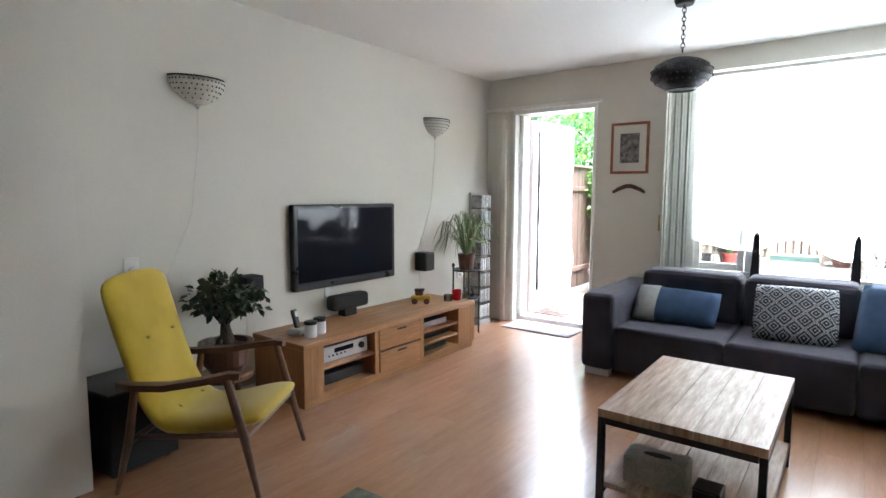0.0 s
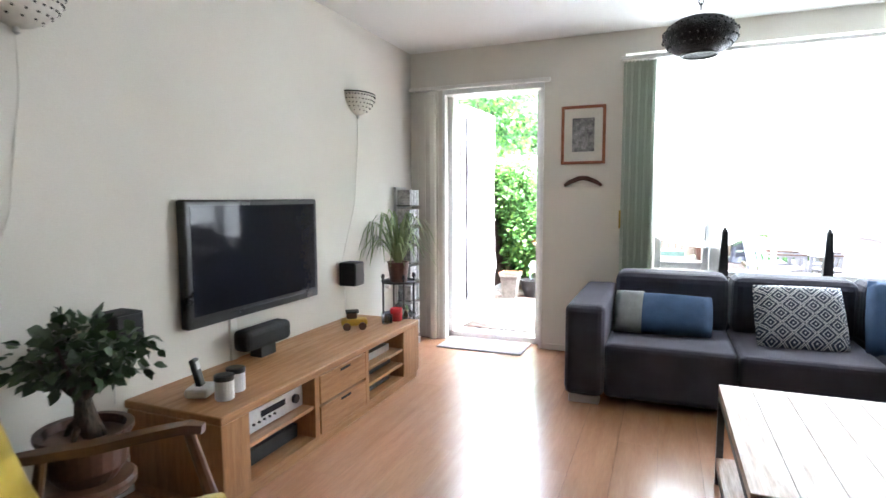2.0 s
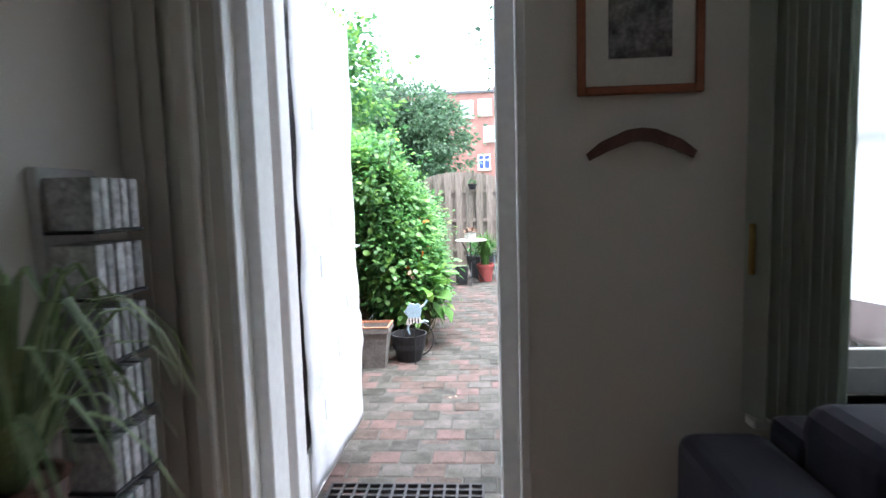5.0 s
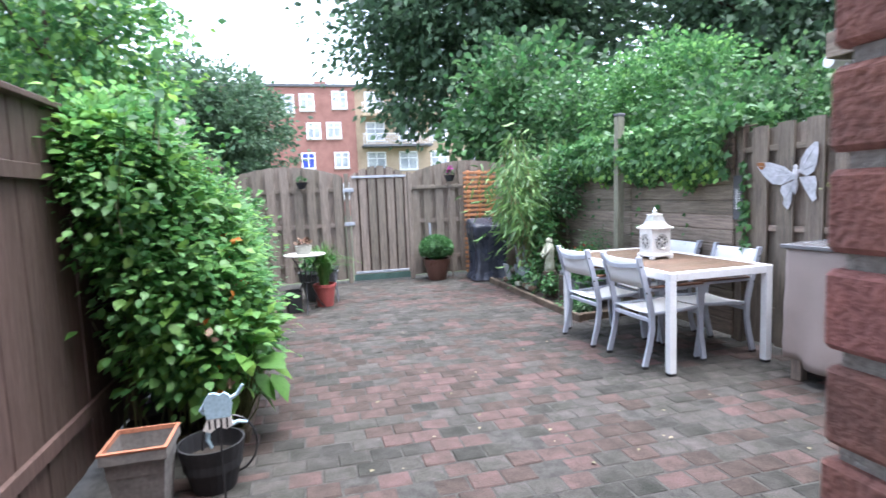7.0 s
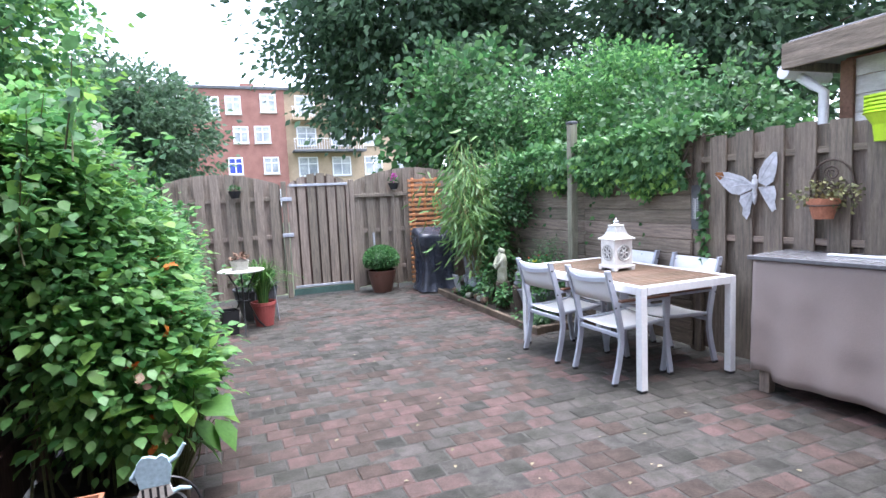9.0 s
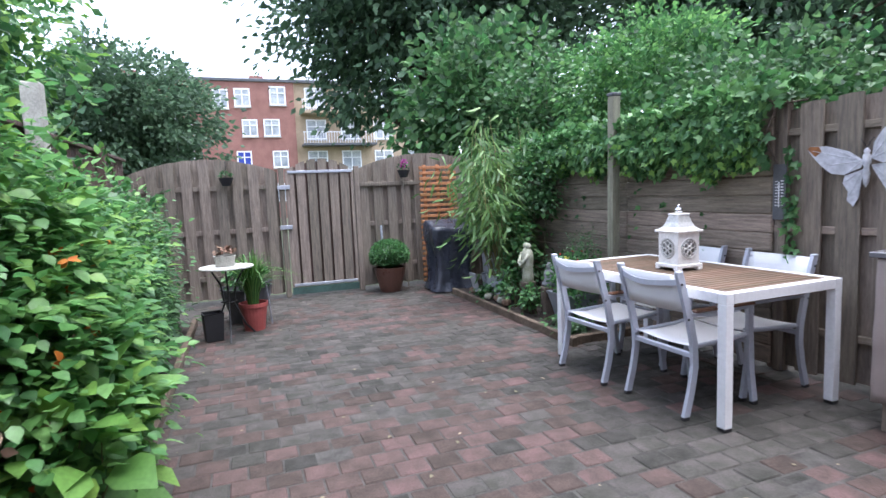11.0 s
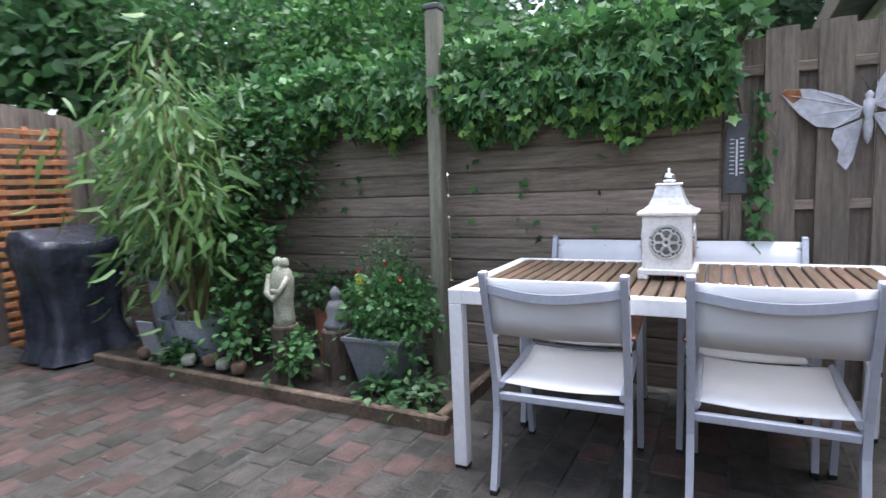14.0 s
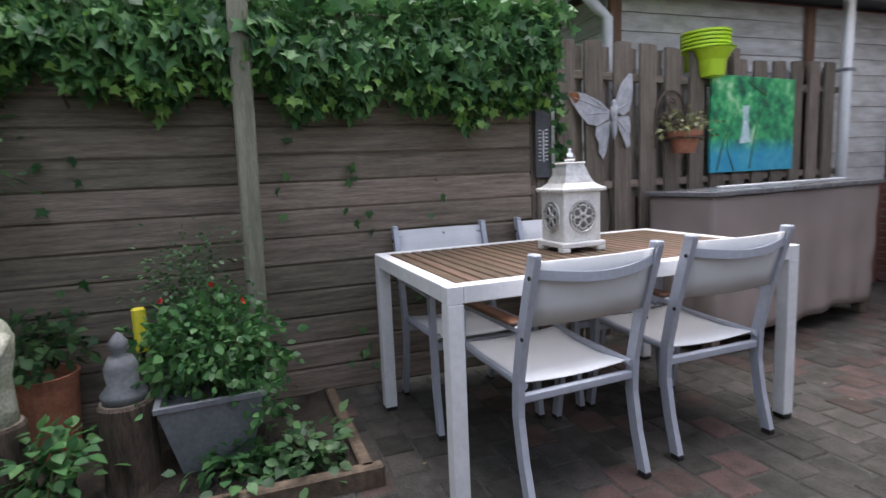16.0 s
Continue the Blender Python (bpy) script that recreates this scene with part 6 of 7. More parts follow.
# clipped box ball, covered barbecue
bx = pot("brown_pot", 0.40, 14.27, 0, [(0.14, 0), (0.2, 0.24), (0.215, 0.31), (0.215, 0.34)], BROWNPOT, "clipped round box plant in a brown pot", "plant")
p, w = shell(3400, (0, 0, 0.50), (0.27, 0.27, 0.21), 0.88, -0.5)
scatter("clipped_leaves", OVAL, p, w, (0.022, 0.036), LEAF, bx, spread=0.5)
bmc = bmesh.new()
bmesh.ops.create_icosphere(bmc, subdivisions=3, radius=1, matrix=Matrix.Translation((0, 0, 0.5)) @ Matrix.Diagonal((0.235, 0.235, 0.18, 1)))
part("inner_core", bmc, LEAF_DARK, bx)

bq = thing("covered_barbecue", 1.17, 13.98, 0, label="barbecue under a shiny black rain cover", category="barbecue")
bm = bmesh.new()
keys_z = [0.02, 0.06, 0.14, 0.30, 0.50, 0.66, 0.74, 0.90, 0.945, 0.955]
keys_a = [0.33, 0.31, 0.27, 0.25, 0.255, 0.27, 0.29, 0.285, 0.265, 0.20]
rings = []
for z in list(np.linspace(0.02, 0.9, 34)) + [0.92, 0.935, 0.945, 0.95, 0.955]:
    a = float(np.interp(z, keys_z, keys_a))
    b = a * 0.84
    ring = []
    for k in range(72):
        q = 6.283 * k / 72
        c, s = math.cos(q), math.sin(q)
        e = (abs(c) ** 9 + abs(s) ** 9) ** (-1 / 9)
        loose = max(0.0, 1 - z / 0.8)
        fold = abs(noise.noise((c * 2.6 + 4, s * 2.6, z * 1.3)))
        f = 1.03 + (0.05 + 0.14 * loose) * noise.noise((c * 1.9, s * 1.9, z * 2.4)) - (0.08 + 0.16 * loose) * fold + 0.06 * abs(noise.noise((c * 5, s * 5, z * 6 + c))) + 0.05 * abs(noise.noise((c * 9 + z * 6, s * 9 - z * 5, z * 11)))
        drop = 0.10 * max(0.0, (0.2 - s) / 1.2) * max(0.0, (z - 0.55) / 0.4)
        ring.append(bm.verts.new((a * e * c * f, b * e * s * f, z - drop + 0.018 * noise.noise((c * 3, s * 3, z * 3)) * min(1.0, z * 8))))
    rings.append(ring)
for r, s in zip(rings, rings[1:]):
    for k in range(72):
        bm.faces.new((r[k], r[(k + 1) % 72], s[(k + 1) % 72], s[k]))
bm.faces.new(rings[-1])
part("cover", bm, TARP, bq, smooth=True)
for x in (-0.18, 0.18):
    part("wheel", tube([(x - 0.02, -0.12, 0.04), (x + 0.02, -0.12, 0.04)], 0.04, 14), BLACKM, bq)
    part("leg", box((x - 0.015, 0.1, 0), (x + 0.015, 0.13, 0.2), 0.003), BLACKSTEEL, bq)

# hanging pots on the back fence
for x, z, pink in ((0.72, 1.56, True), (-1.62, 1.52, False)):
    t = thing("hanging_pot", x, GY - 0.10, z, label="small black pot with a pink flower hung on the fence" if pink else "small dark pot hung on the fence", category="hanging pot", group="hanging pots")
    part("pot", lathe([(0.05, 0), (0.085, 0.09), (0.09, 0.1), (0.075, 0.1), (0.07, 0.08), (0, 0.08)], 18), BLACKM, t)
    part("hook", tube([(0, 0.05, 0.09), (0, 0.08, 0.2), (0, 0.08, 0.32)], 0.004, 6), BLACKSTEEL, t)
    p, w = shell(40, (0, 0, 0.13), (0.08, 0.07, 0.06), 0.3, -0.2)
    scatter("leaves", OVAL, p, w, (0.03, 0.05), LEAF_DARK, t)
    if pink:
        p, w = shell(50, (0, -0.01, 0.2), (0.04, 0.04, 0.07), 0.2)
        scatter("petals", OVAL, p, w, (0.025, 0.04), mat("pink_petal", (0.45, 0.03, 0.3), 0.6, island=0.3, bump=0), t)
t = thing("bamboo_cane", 0.715, GY - 0.06, 0, label="thin pale cane leaning on the fence", category="cane")
part("cane", tube([(0, -0.03, 0), (0, 0, 1.5)], 0.009, 6), OLDWOOD, t)
t = thing("garden_bottle", 0.36, 14.40, 0, label="slim grey-green spade handle behind the box plant", category="tool")
part("handle", tube([(0, 0, 0), (0, 0.1, 0.9)], 0.016, 8), ZINC, t)

# things in the right-hand bed
t = thing("tall_zinc_vase", 1.55, 13.42, 0.03, label="tall tapered zinc vase with grey-green leaves", category="vase")
part("vase", lathe([(0.09, 0), (0.13, 0.5), (0.135, 0.51), (0.122, 0.51), (0.115, 0.45), (0, 0.45)], 22), ZINC, t, smooth=False)
p, w = clumps(30, 8, (0, 0, 0.6), (0.16, 0.16, 0.1), 0.05)
scatter("leaves", OVAL, p, w, (0.05, 0.08), mat("grey_green_leaf", (0.12, 0.18, 0.12), 0.6, island=0.3, bump=0), t)
t = thing("zinc_bucket", 1.42, 13.12, 0.03, label="pale zinc bucket standing in the bed", category="bucket")
part("bucket", lathe([(0.11, 0), (0.14, 0.26), (0.147, 0.27), (0.135, 0.27), (0.12, 0.05), (0, 0.05)], 22), ZINC, t)
part("bail", tube([(0.14 * math.cos(q), 0.14 * math.sin(q) * 0.3 - 0.1, 0.26 - 0.1 * math.sin(q)) for q in np.linspace(0, 3.14, 12)], 0.003, 5), BLACKSTEEL, t)
t = solid("slate_slab", box((-0.075, -0.008, 0), (0.075, 0.008, 0.25), 0.004), mat("pale_slate", (0.36, 0.38, 0.40), 0.6, vary=0.12), "pale rectangular slate leaning against the bucket", "slab")
t.matrix_world = pose(1.20, 13.12, 0.085, -14, 0, 96)


def stump(x, y, h, r):
    t = thing("log_stump", x, y, 0.03, label="short bark-covered log standing upright in the bed", category="log", group="log stumps")
    part("log", lathe([(r * 1.08, 0), (r, 0.05), (r * 0.98, h - 0.01), (r * 0.9, h)], 18), BARK, t)
    part("cut_face", lathe([(r * 0.88, h), (r * 0.88, h + 0.002)], 18), OLDWOOD, t)


stump(1.30, 12.0, 0.33, 0.085)
stump(1.34, 11.64, 0.33, 0.09)

# statue of two leaning figures, kept to plain rounded forms
bm = bmesh.new()
rows = []
prof = [(0.0, 0.085, 0.07), (0.05, 0.082, 0.068), (0.15, 0.078, 0.062), (0.22, 0.10, 0.066), (0.28, 0.108, 0.062), (0.325, 0.085, 0.05), (0.35, 0.055, 0.035), (0.36, 0.02, 0.015)]
for z, a, b in prof:
    rows.append([bm.verts.new((b * math.sin(6.283 * k / 20) * (1 + 0.1 * math.sin(2 * 6.283 * k / 20)), a * math.cos(6.283 * k / 20), z)) for k in range(20)])
for r, s in zip(rows, rows[1:]):
    for k in range(20):
        bm.faces.new((r[k], r[(k + 1) % 20], s[(k + 1) % 20], s[k]))
bm.faces.new(rows[-1])
bm.faces.new(rows[0][::-1])
for y, z in ((0.03, 0.375), (-0.035, 0.37)):
    bmesh.ops.create_icosphere(bm, subdivisions=3, radius=0.034, matrix=Matrix.Translation((0, y, z)))
tube([(-0.02, 0.10, 0.3), (-0.075, 0.07, 0.2), (-0.08, 0.0, 0.17), (-0.075, -0.05, 0.2)], [0.02, 0.022, 0.02, 0.014], 10, bm)
tube([(-0.02, -0.09, 0.29), (-0.075, -0.06, 0.21), (-0.075, 0.03, 0.215)], [0.02, 0.02, 0.014], 10, bm)
bmesh.ops.recalc_face_normals(bm, faces=bm.faces)
ob = solid("stone_statue", bm, MOSSY, "mossy pale stone statue of two embracing forms on a log", "statue", smooth=True)
ob.matrix_world = pose(1.30, 12.0, 0.362) @ Matrix.Diagonal((0.95, 0.78, 1.0, 1))
bm = lathe([(0.07, 0), (0.075, 0.03), (0.05, 0.06), (0.055, 0.12), (0.04, 0.155), (0.018, 0.165), (0.03, 0.19), (0.03, 0.21), (0.012, 0.235), (0, 0.245)], 16)
ob = solid("grey_figurine", bm, mat("grey_figurine_stone", (0.15, 0.16, 0.17), 0.8, vary=0.2, scale=14), "small dark grey seated stone figurine on a log", "statue", smooth=True)
ob.matrix_world = pose(1.34, 11.64, 0.362)

t = thing("grey_planter", 1.44, 11.37, 0.05, 3, "square tapered grey planter with a bushy green plant", "planter")
part("pot", lathe([(0.115, 0), (0.175, 0.27), (0.185, 0.272), (0.185, 0.29), (0.165, 0.29), (0.155, 0.24), (0, 0.24)], square=True), mat("blue_grey_planter", (0.19, 0.205, 0.225), 0.7, vary=0.15, scale=9), t)
p, w = clumps(120, 16, (0.04, -0.02, 0.42), (0.24, 0.26, 0.2), 0.05)
scatter("leaves", OVAL, p, w, (0.025, 0.05), LEAF, t)
p, w = clumps(12, 9, (-0.1, -0.17, 0.22), (0.1, 0.1, 0.14), 0.04)
scatter("trailing_leaves", OVAL, p, w, (0.03, 0.05), LEAF, t)
tips, _ = shell(24, (0, 0, 0.42), (0.26, 0.28, 0.2), 0.6, -0.1)
stems("stems", [(0, 0, 0.22)] * 24, tips, 0.005, STEM, t)
p, w = shell(4, (0, 0, 0.6), (0.2, 0.15, 0.08), 0.9, 0)
scatter("red_petals", OVAL, np.repeat(p, 5, 0), np.repeat(w, 5, 0), (0.015, 0.022), mat("red_petal", (0.6, 0.03, 0.02), 0.6, bump=0), t, spread=0.8)
shrub("feathery_plant", (1.62, 11.42, 0.66), (0.16, 0.2, 0.28), 60, 14, OVAL, (0.015, 0.03), LEAF_DARK, "feathery dark green plant in the bed", 0.06)
t = thing("yellow_tube", 1.52, 11.6, 0.04, label="yellow tube light stuck in the bed", category="garden light")
YEL = mat("yellow_plastic", (0.75, 0.65, 0.05), 0.4, vary=0.05)
part("tube", lathe([(0.022, 0.44), (0.024, 0.45), (0.024, 0.6), (0.02, 0.605)], 14), YEL, t)
part("stake", tube([(0, 0, 0), (0, 0, 0.45)], 0.006, 6), BLACKM, t)
t = pot("red_pot", 1.74, 12.0, 0.05, [(0.1, 0), (0.12, 0.28), (0.13, 0.33)], TERRA, "terracotta pot with dark leaves by the planks")
p, w = clumps(26, 9, (0, 0, 0.45), (0.16, 0.16, 0.13), 0.05)
scatter("leaves", OVAL, p, w, (0.04, 0.065), LEAF_DARK, t)
for x, y, h, r, mtl, lb in ((1.21, 11.86, 0.2, 0.10, LEAF, "leafy strawberry plant trailing over the edging"), (1.24, 12.35, 0.35, 0.13, LEAF, "tomato plant on a cane in the bed"), (1.2, 12.85, 0.13, 0.1, LEAF, "low green herb at the bed's edge"), (1.24, 11.05, 0.09, 0.13, LEAF_DARK, "low grey-green tuft in the soil"), (1.28, 11.3, 0.08, 0.12, LEAF, "creeping plant in the soil"), (1.5, 12.3, 0.35, 0.2, LEAF_DARK, "dark leafy plant in the bed")):
    shrub("bed_plant", (x, y, h), (r, r, h * 0.8), 22, 9, OVAL, (0.035, 0.065), mtl, lb, 0.045, "plant")
for k in range(7):
    x, y = 1.13 + rng.uniform(0.03, 0.12), 12.3 + k * 0.15
    ob = solid("bed_stone", box((-0.05, -0.04, 0), (0.05, 0.04, 0.07), 0.022, seg=2), MOSSY if k % 2 else BED_STONE, "rough stone set along the bed", "stone", "bed stones")
    ob.matrix_world = pose(x, y, 0.06, 0, 0, rng.uniform(0, 90))

# things on the board fence
bfly = thing("butterfly_ornament", FX - 0.02, 9.13, 1.39, label="large painted metal butterfly wall ornament with rusty wing tip", category="ornament")
BFW = mat("butterfly_paint", (0.50, 0.51, 0.54), 0.55, vary=0.16, scale=14, fine=40, bump=0.3)
RUST = mat("rust", (0.32, 0.13, 0.04), 0.8, vary=0.3, scale=14)
upper_l = [(0.02, 0.02), (0.10, 0.08), (0.22, 0.12), (0.32, 0.125), (0.33, 0.105), (0.30, 0.06), (0.25, 0.0), (0.19, -0.05), (0.12, -0.06), (0.03, -0.02)]
lower_l = [(0.02, -0.03), (0.12, -0.065), (0.13, -0.11), (0.10, -0.16), (0.105, -0.21), (0.07, -0.25), (0.045, -0.20), (0.03, -0.12)]
upper_r = [(-0.02, 0.03), (-0.03, 0.12), (-0.07, 0.19), (-0.13, 0.245), (-0.155, 0.24), (-0.16, 0.17), (-0.15, 0.09), (-0.13, 0.03), (-0.08, 0.0)]
lower_r = [(-0.02, -0.01), (-0.08, -0.005), (-0.135, 0.0), (-0.15, -0.06), (-0.14, -0.12), (-0.15, -0.17), (-0.12, -0.19), (-0.09, -0.13), (-0.05, -0.07)]
for nm, pts, dx in (("upper_wing", upper_l, -0.012), ("lower_wing", lower_l, -0.004), ("upper_wing", upper_r, -0.012), ("lower_wing", lower_r, -0.004)):
    wing = part(nm, outline(pts, 0.004, axis="x", at=dx), BFW, bfly)
    cx, cz = pts[0]
    bm = bmesh.new()
    for q in pts[2:-1:2]:
        tube([(dx - 0.001, cx, cz), (dx - 0.003, (cx + q[0]) / 2, (cz + q[1]) / 2), (dx - 0.001, cx + 0.9 * (q[0] - cx), cz + 0.9 * (q[1] - cz))], [0.004, 0.003, 0.0015], 5, bm)
    part("veins", bm, BFW, wing)
part("rusty_tip", outline([(0.33, 0.107), (0.318, 0.124), (0.26, 0.12), (0.25, 0.085), (0.285, 0.06)], 0.0045, axis="x", at=-0.0135), RUST, bfly, "rust-brown wing tip")
part("body", lathe([(0, -0.14), (0.014, -0.11), (0.019, -0.06), (0.014, -0.02), (0.022, 0.01), (0.02, 0.05), (0.012, 0.06), (0.018, 0.075), (0, 0.095)], 12, centre=(-0.02, 0, 0)), BFW, bfly, smooth=True)
for s in (-1, 1):
    part("antenna", tube([(-0.02, 0, 0.09), (-0.025, 0.02 * s, 0.13), (-0.02, 0.035 * s, 0.15)], 0.002, 5), BLACKSTEEL, bfly)

ip = thing("wall_planter", FX - 0.015, 8.62, 1.33, label="arched iron scroll planter with terracotta pot on the fence", category="wall planter")
IRON = mat("rusty_iron", (0.09, 0.065, 0.05), 0.75, vary=0.3, scale=20)
bm = bmesh.new()
tube([(0, -0.13, -0.13), (0, -0.13, 0.06)] + [(0, -0.13 * math.cos(q), 0.06 + 0.16 * math.sin(q)) for q in np.linspace(0.2, 2.94, 12)] + [(0, 0.13, 0.06), (0, 0.13, -0.13)], 0.007, 6, bm)
for y, z, r in ((-0.065, 0.04, 0.045), (0.065, 0.04, 0.045), (0, 0.13, 0.05), (-0.06, -0.06, 0.04), (0.06, -0.06, 0.04), (0, 0.03, 0.03)):
    tube([(-0.002, y + r * (1 - q / 14) * math.cos(q), z + r * (1 - q / 14) * math.sin(q)) for q in np.linspace(0, 9, 24)], 0.005, 5, bm)
part("scroll_back", bm, IRON, ip)
part("ring", tube([(-0.1 + 0.095 * math.cos(q), 0.095 * math.sin(q), -0.08) for q in np.linspace(0, 6.283, 20)], 0.005, 6), IRON, ip)
part("pot", lathe([(0.06, -0.17), (0.085, -0.07), (0.098, -0.07), (0.098, -0.035), (0.082, -0.035), (0.075, -0.06), (0, -0.06)], 20, centre=(-0.1, 0, 0)), TERRA, ip)
p, w = clumps(36, 9, (-0.1, 0, -0.01), (0.13, 0.17, 0.09), 0.04)
scatter("leaves", OVAL, p, w, (0.02, 0.035), mat("mossy_leaf", (0.2, 0.21, 0.09), 0.7, island=0.4, bump=0), ip)

th = thing("slate_thermometer", FX - 0.01, 9.635, 1.235, label="dark slate thermometer with pale scale on the fence", category="thermometer")
part("slate", box((-0.012, -0.048, -0.185), (0, 0.048, 0.185), 0.003), SLATE, th)
part("glass_tube", tube([(-0.015, 0.0, -0.1), (-0.015, 0, 0.07)], 0.004, 6), WHITEMETAL, th)
for k in range(9):
    part("scale_mark", box((-0.0135, 0.01, -0.09 + k * 0.02), (-0.012, 0.03, -0.086 + k * 0.02)), WHITEMETAL, th)
    part("scale_mark", box((-0.0135, -0.03, -0.09 + k * 0.02), (-0.012, -0.012, -0.083 + k * 0.02)), WHITEMETAL, th)


def art_mat():
    m = mat("waterfall_print", (0.05, 0.25, 0.1), 0.45, bump=0.0)
    n, lk = m.node_tree.nodes, m.node_tree.links
    co = n.new("ShaderNodeTexCoord")
    a, b = n.new("ShaderNodeTexNoise"), n.new("ShaderNodeTexNoise")
    a.inputs["Scale"].default_value, a.inputs["Detail"].default_value = 5.5, 8
    b.inputs["Scale"].default_value, b.inputs["Detail"].default_value = 17, 5
    lk.new(co.outputs["Object"], a.inputs["Vector"])
    lk.new(co.outputs["Object"], b.inputs["Vector"])
    r = n.new("ShaderNodeValToRGB")
    r.color_ramp.elements[0].position, r.color_ramp.elements[0].color = 0.36, (0.01, 0.08, 0.05, 1)
    r.color_ramp.elements[1].position, r.color_ramp.elements[1].color = 0.66, (0.45, 0.75, 0.45, 1)
    for pos, c in ((0.44, (0.015, 0.2, 0.09, 1)), (0.50, (0.03, 0.38, 0.14, 1)), (0.57, (0.12, 0.55, 0.2, 1))):
        r.color_ramp.elements.new(pos).color = c
    mixn = n.new("ShaderNodeMath")
    mixn.operation = "MULTIPLY_ADD"
    mixn.inputs[1].default_value = 0.5
    half = n.new("ShaderNodeMath")
    half.operation = "MULTIPLY"
    half.inputs[1].default_value = 0.5
    lk.new(b.outputs[0], half.inputs[0])
    lk.new(a.outputs[0], mixn.inputs[0])
    lk.new(half.outputs[0], mixn.inputs[2])
    lk.new(mixn.outputs[0], r.inputs[0])
    sep = n.new("ShaderNodeSeparateXYZ")
    lk.new(co.outputs["Object"], sep.inputs[0])
    low = n.new("ShaderNodeMapRange")
    low.inputs[1].default_value, low.inputs[2].default_value, low.inputs[3].default_value, low.inputs[4].default_value = -0.2, -0.09, 0.8, 0.0
    lk.new(sep.outputs[2], low.inputs[0])
    mx = n.new("ShaderNodeMix")
    mx.data_type = "RGBA"
    mx.inputs[7].default_value = (0.03, 0.35, 0.62, 1)
    lk.new(low.outputs[0], mx.inputs[0])
    lk.new(r.outputs[0], mx.inputs[6])
    lk.new(mx.outputs[2], n["Principled BSDF"].inputs["Base Color"])
    return m


ar = thing("garden_canvas", FX - 0.012, 7.80, 1.345, label="unframed canvas print of a green forest and blue pool", category="canvas")
part("canvas", box((-0.02, -0.46, -0.32), (0, 0.46, 0.32), 0.003), art_mat(), ar)
FALL = mat("printed_waterfall", (0.75, 0.85, 0.9), 0.45, vary=0.2, scale=20, base2=(0.3, 0.6, 0.55))
part("waterfall", outline([(0.04, -0.12), (0.16, -0.13), (0.13, 0.02), (0.14, 0.12), (0.07, 0.13), (0.07, 0.0)], 0.0008, axis="x", at=-0.0212), FALL, ar)
bm = bmesh.new()
for a, b in (((0.40, -0.31), (0.2, 0.1)), ((0.05, -0.3), (-0.12, 0.2)), ((0.22, -0.31), (0.3, -0.05)), ((-0.12, 0.2), (0.1, 0.3))):
    tube([(-0.0205, *a), (-0.0205, (a[0] + b[0]) / 2 + 0.03, (a[1] + b[1]) / 2), (-0.0205, *b)], [0.006, 0.004, 0.002], 5, bm)
part("printed_branches", bm, LEAF_DARK, ar)

lp = thing("lime_rail_pots", FX - 0.0, 8.29, 1.64, label="stack of five lime green saddle pots hung over the fence", category="pots")
for k in range(5):
    z = 0.17 + k * 0.024
    part("pot_rim", lathe([(0.142, z), (0.152, z + 0.004), (0.152, z + 0.018), (0.142, z + 0.02)], 28, centre=(0.0, 0, 0)), LIME, lp)
part("pot_body", lathe([(0.072, 0), (0.085, 0.1), (0.125, 0.165), (0.14, 0.172)], 28, centre=(-0.055, 0, 0)), LIME, lp)
part("pot_body", lathe([(0.06, 0.06), (0.08, 0.12), (0.12, 0.168)], 28, centre=(0.085, 0, 0)), LIME, lp)

for ob in (rf, bfly, ip, ar, lp):
    ob.matrix_world = SLANT @ ob.matrix_world
cb.matrix_world = Matrix.Translation((-0.05, 0.11, 0)) @ SLANT

# house corner: downpipe, outside sink
dp = thing("downpipe", 2.30, 6.72, 0, label="white plastic downpipe at the fence's end", category="downpipe")
part("pipe", tube([(0, 0, 0), (0, 0, 2.9)], 0.04, 16), WHITEMETAL, dp, smooth=True)
for z in (0.9, 1.75):
    part("bracket", box((-0.045, -0.045, z), (0.06, 0.045, z + 0.025), 0.003), ZINC, dp)
sk = thing("outside_sink", 1.62, 6.22, 0, label="small white outdoor sink with pipe under it", category="sink")
part("basin", box((-0.2, -0.24, 0.74), (0.3, 0.2, 0.88), 0.02, seg=2), WHITEMETAL, sk)
part("waste_pipe", tube([(0, 0, 0.74), (0, 0, 0.55), (0.06, 0, 0.5), (0.12, -0.1, 0.5)], 0.022, 10), WHITEMETAL, sk)
part("rail", tube([(-0.2, 0.15, 0.38), (0.3, 0.15, 0.36)], 0.016, 8), WHITEMETAL, sk)
for x in (-0.17, 0.27):
    part("leg", box((x - 0.015, -0.2, 0), (x + 0.015, -0.17, 0.745), 0.003), BLACKSTEEL, sk)
    part("leg", box((x - 0.015, 0.14, 0), (x + 0.015, 0.17, 0.745), 0.003), BLACKSTEEL, sk)
part("tap", tube([(0.05, -0.2, 0.87), (0.05, -0.2, 0.98), (0.05, -0.1, 0.98), (0.05, -0.1, 0.95)], 0.012, 8), CHROME, sk)

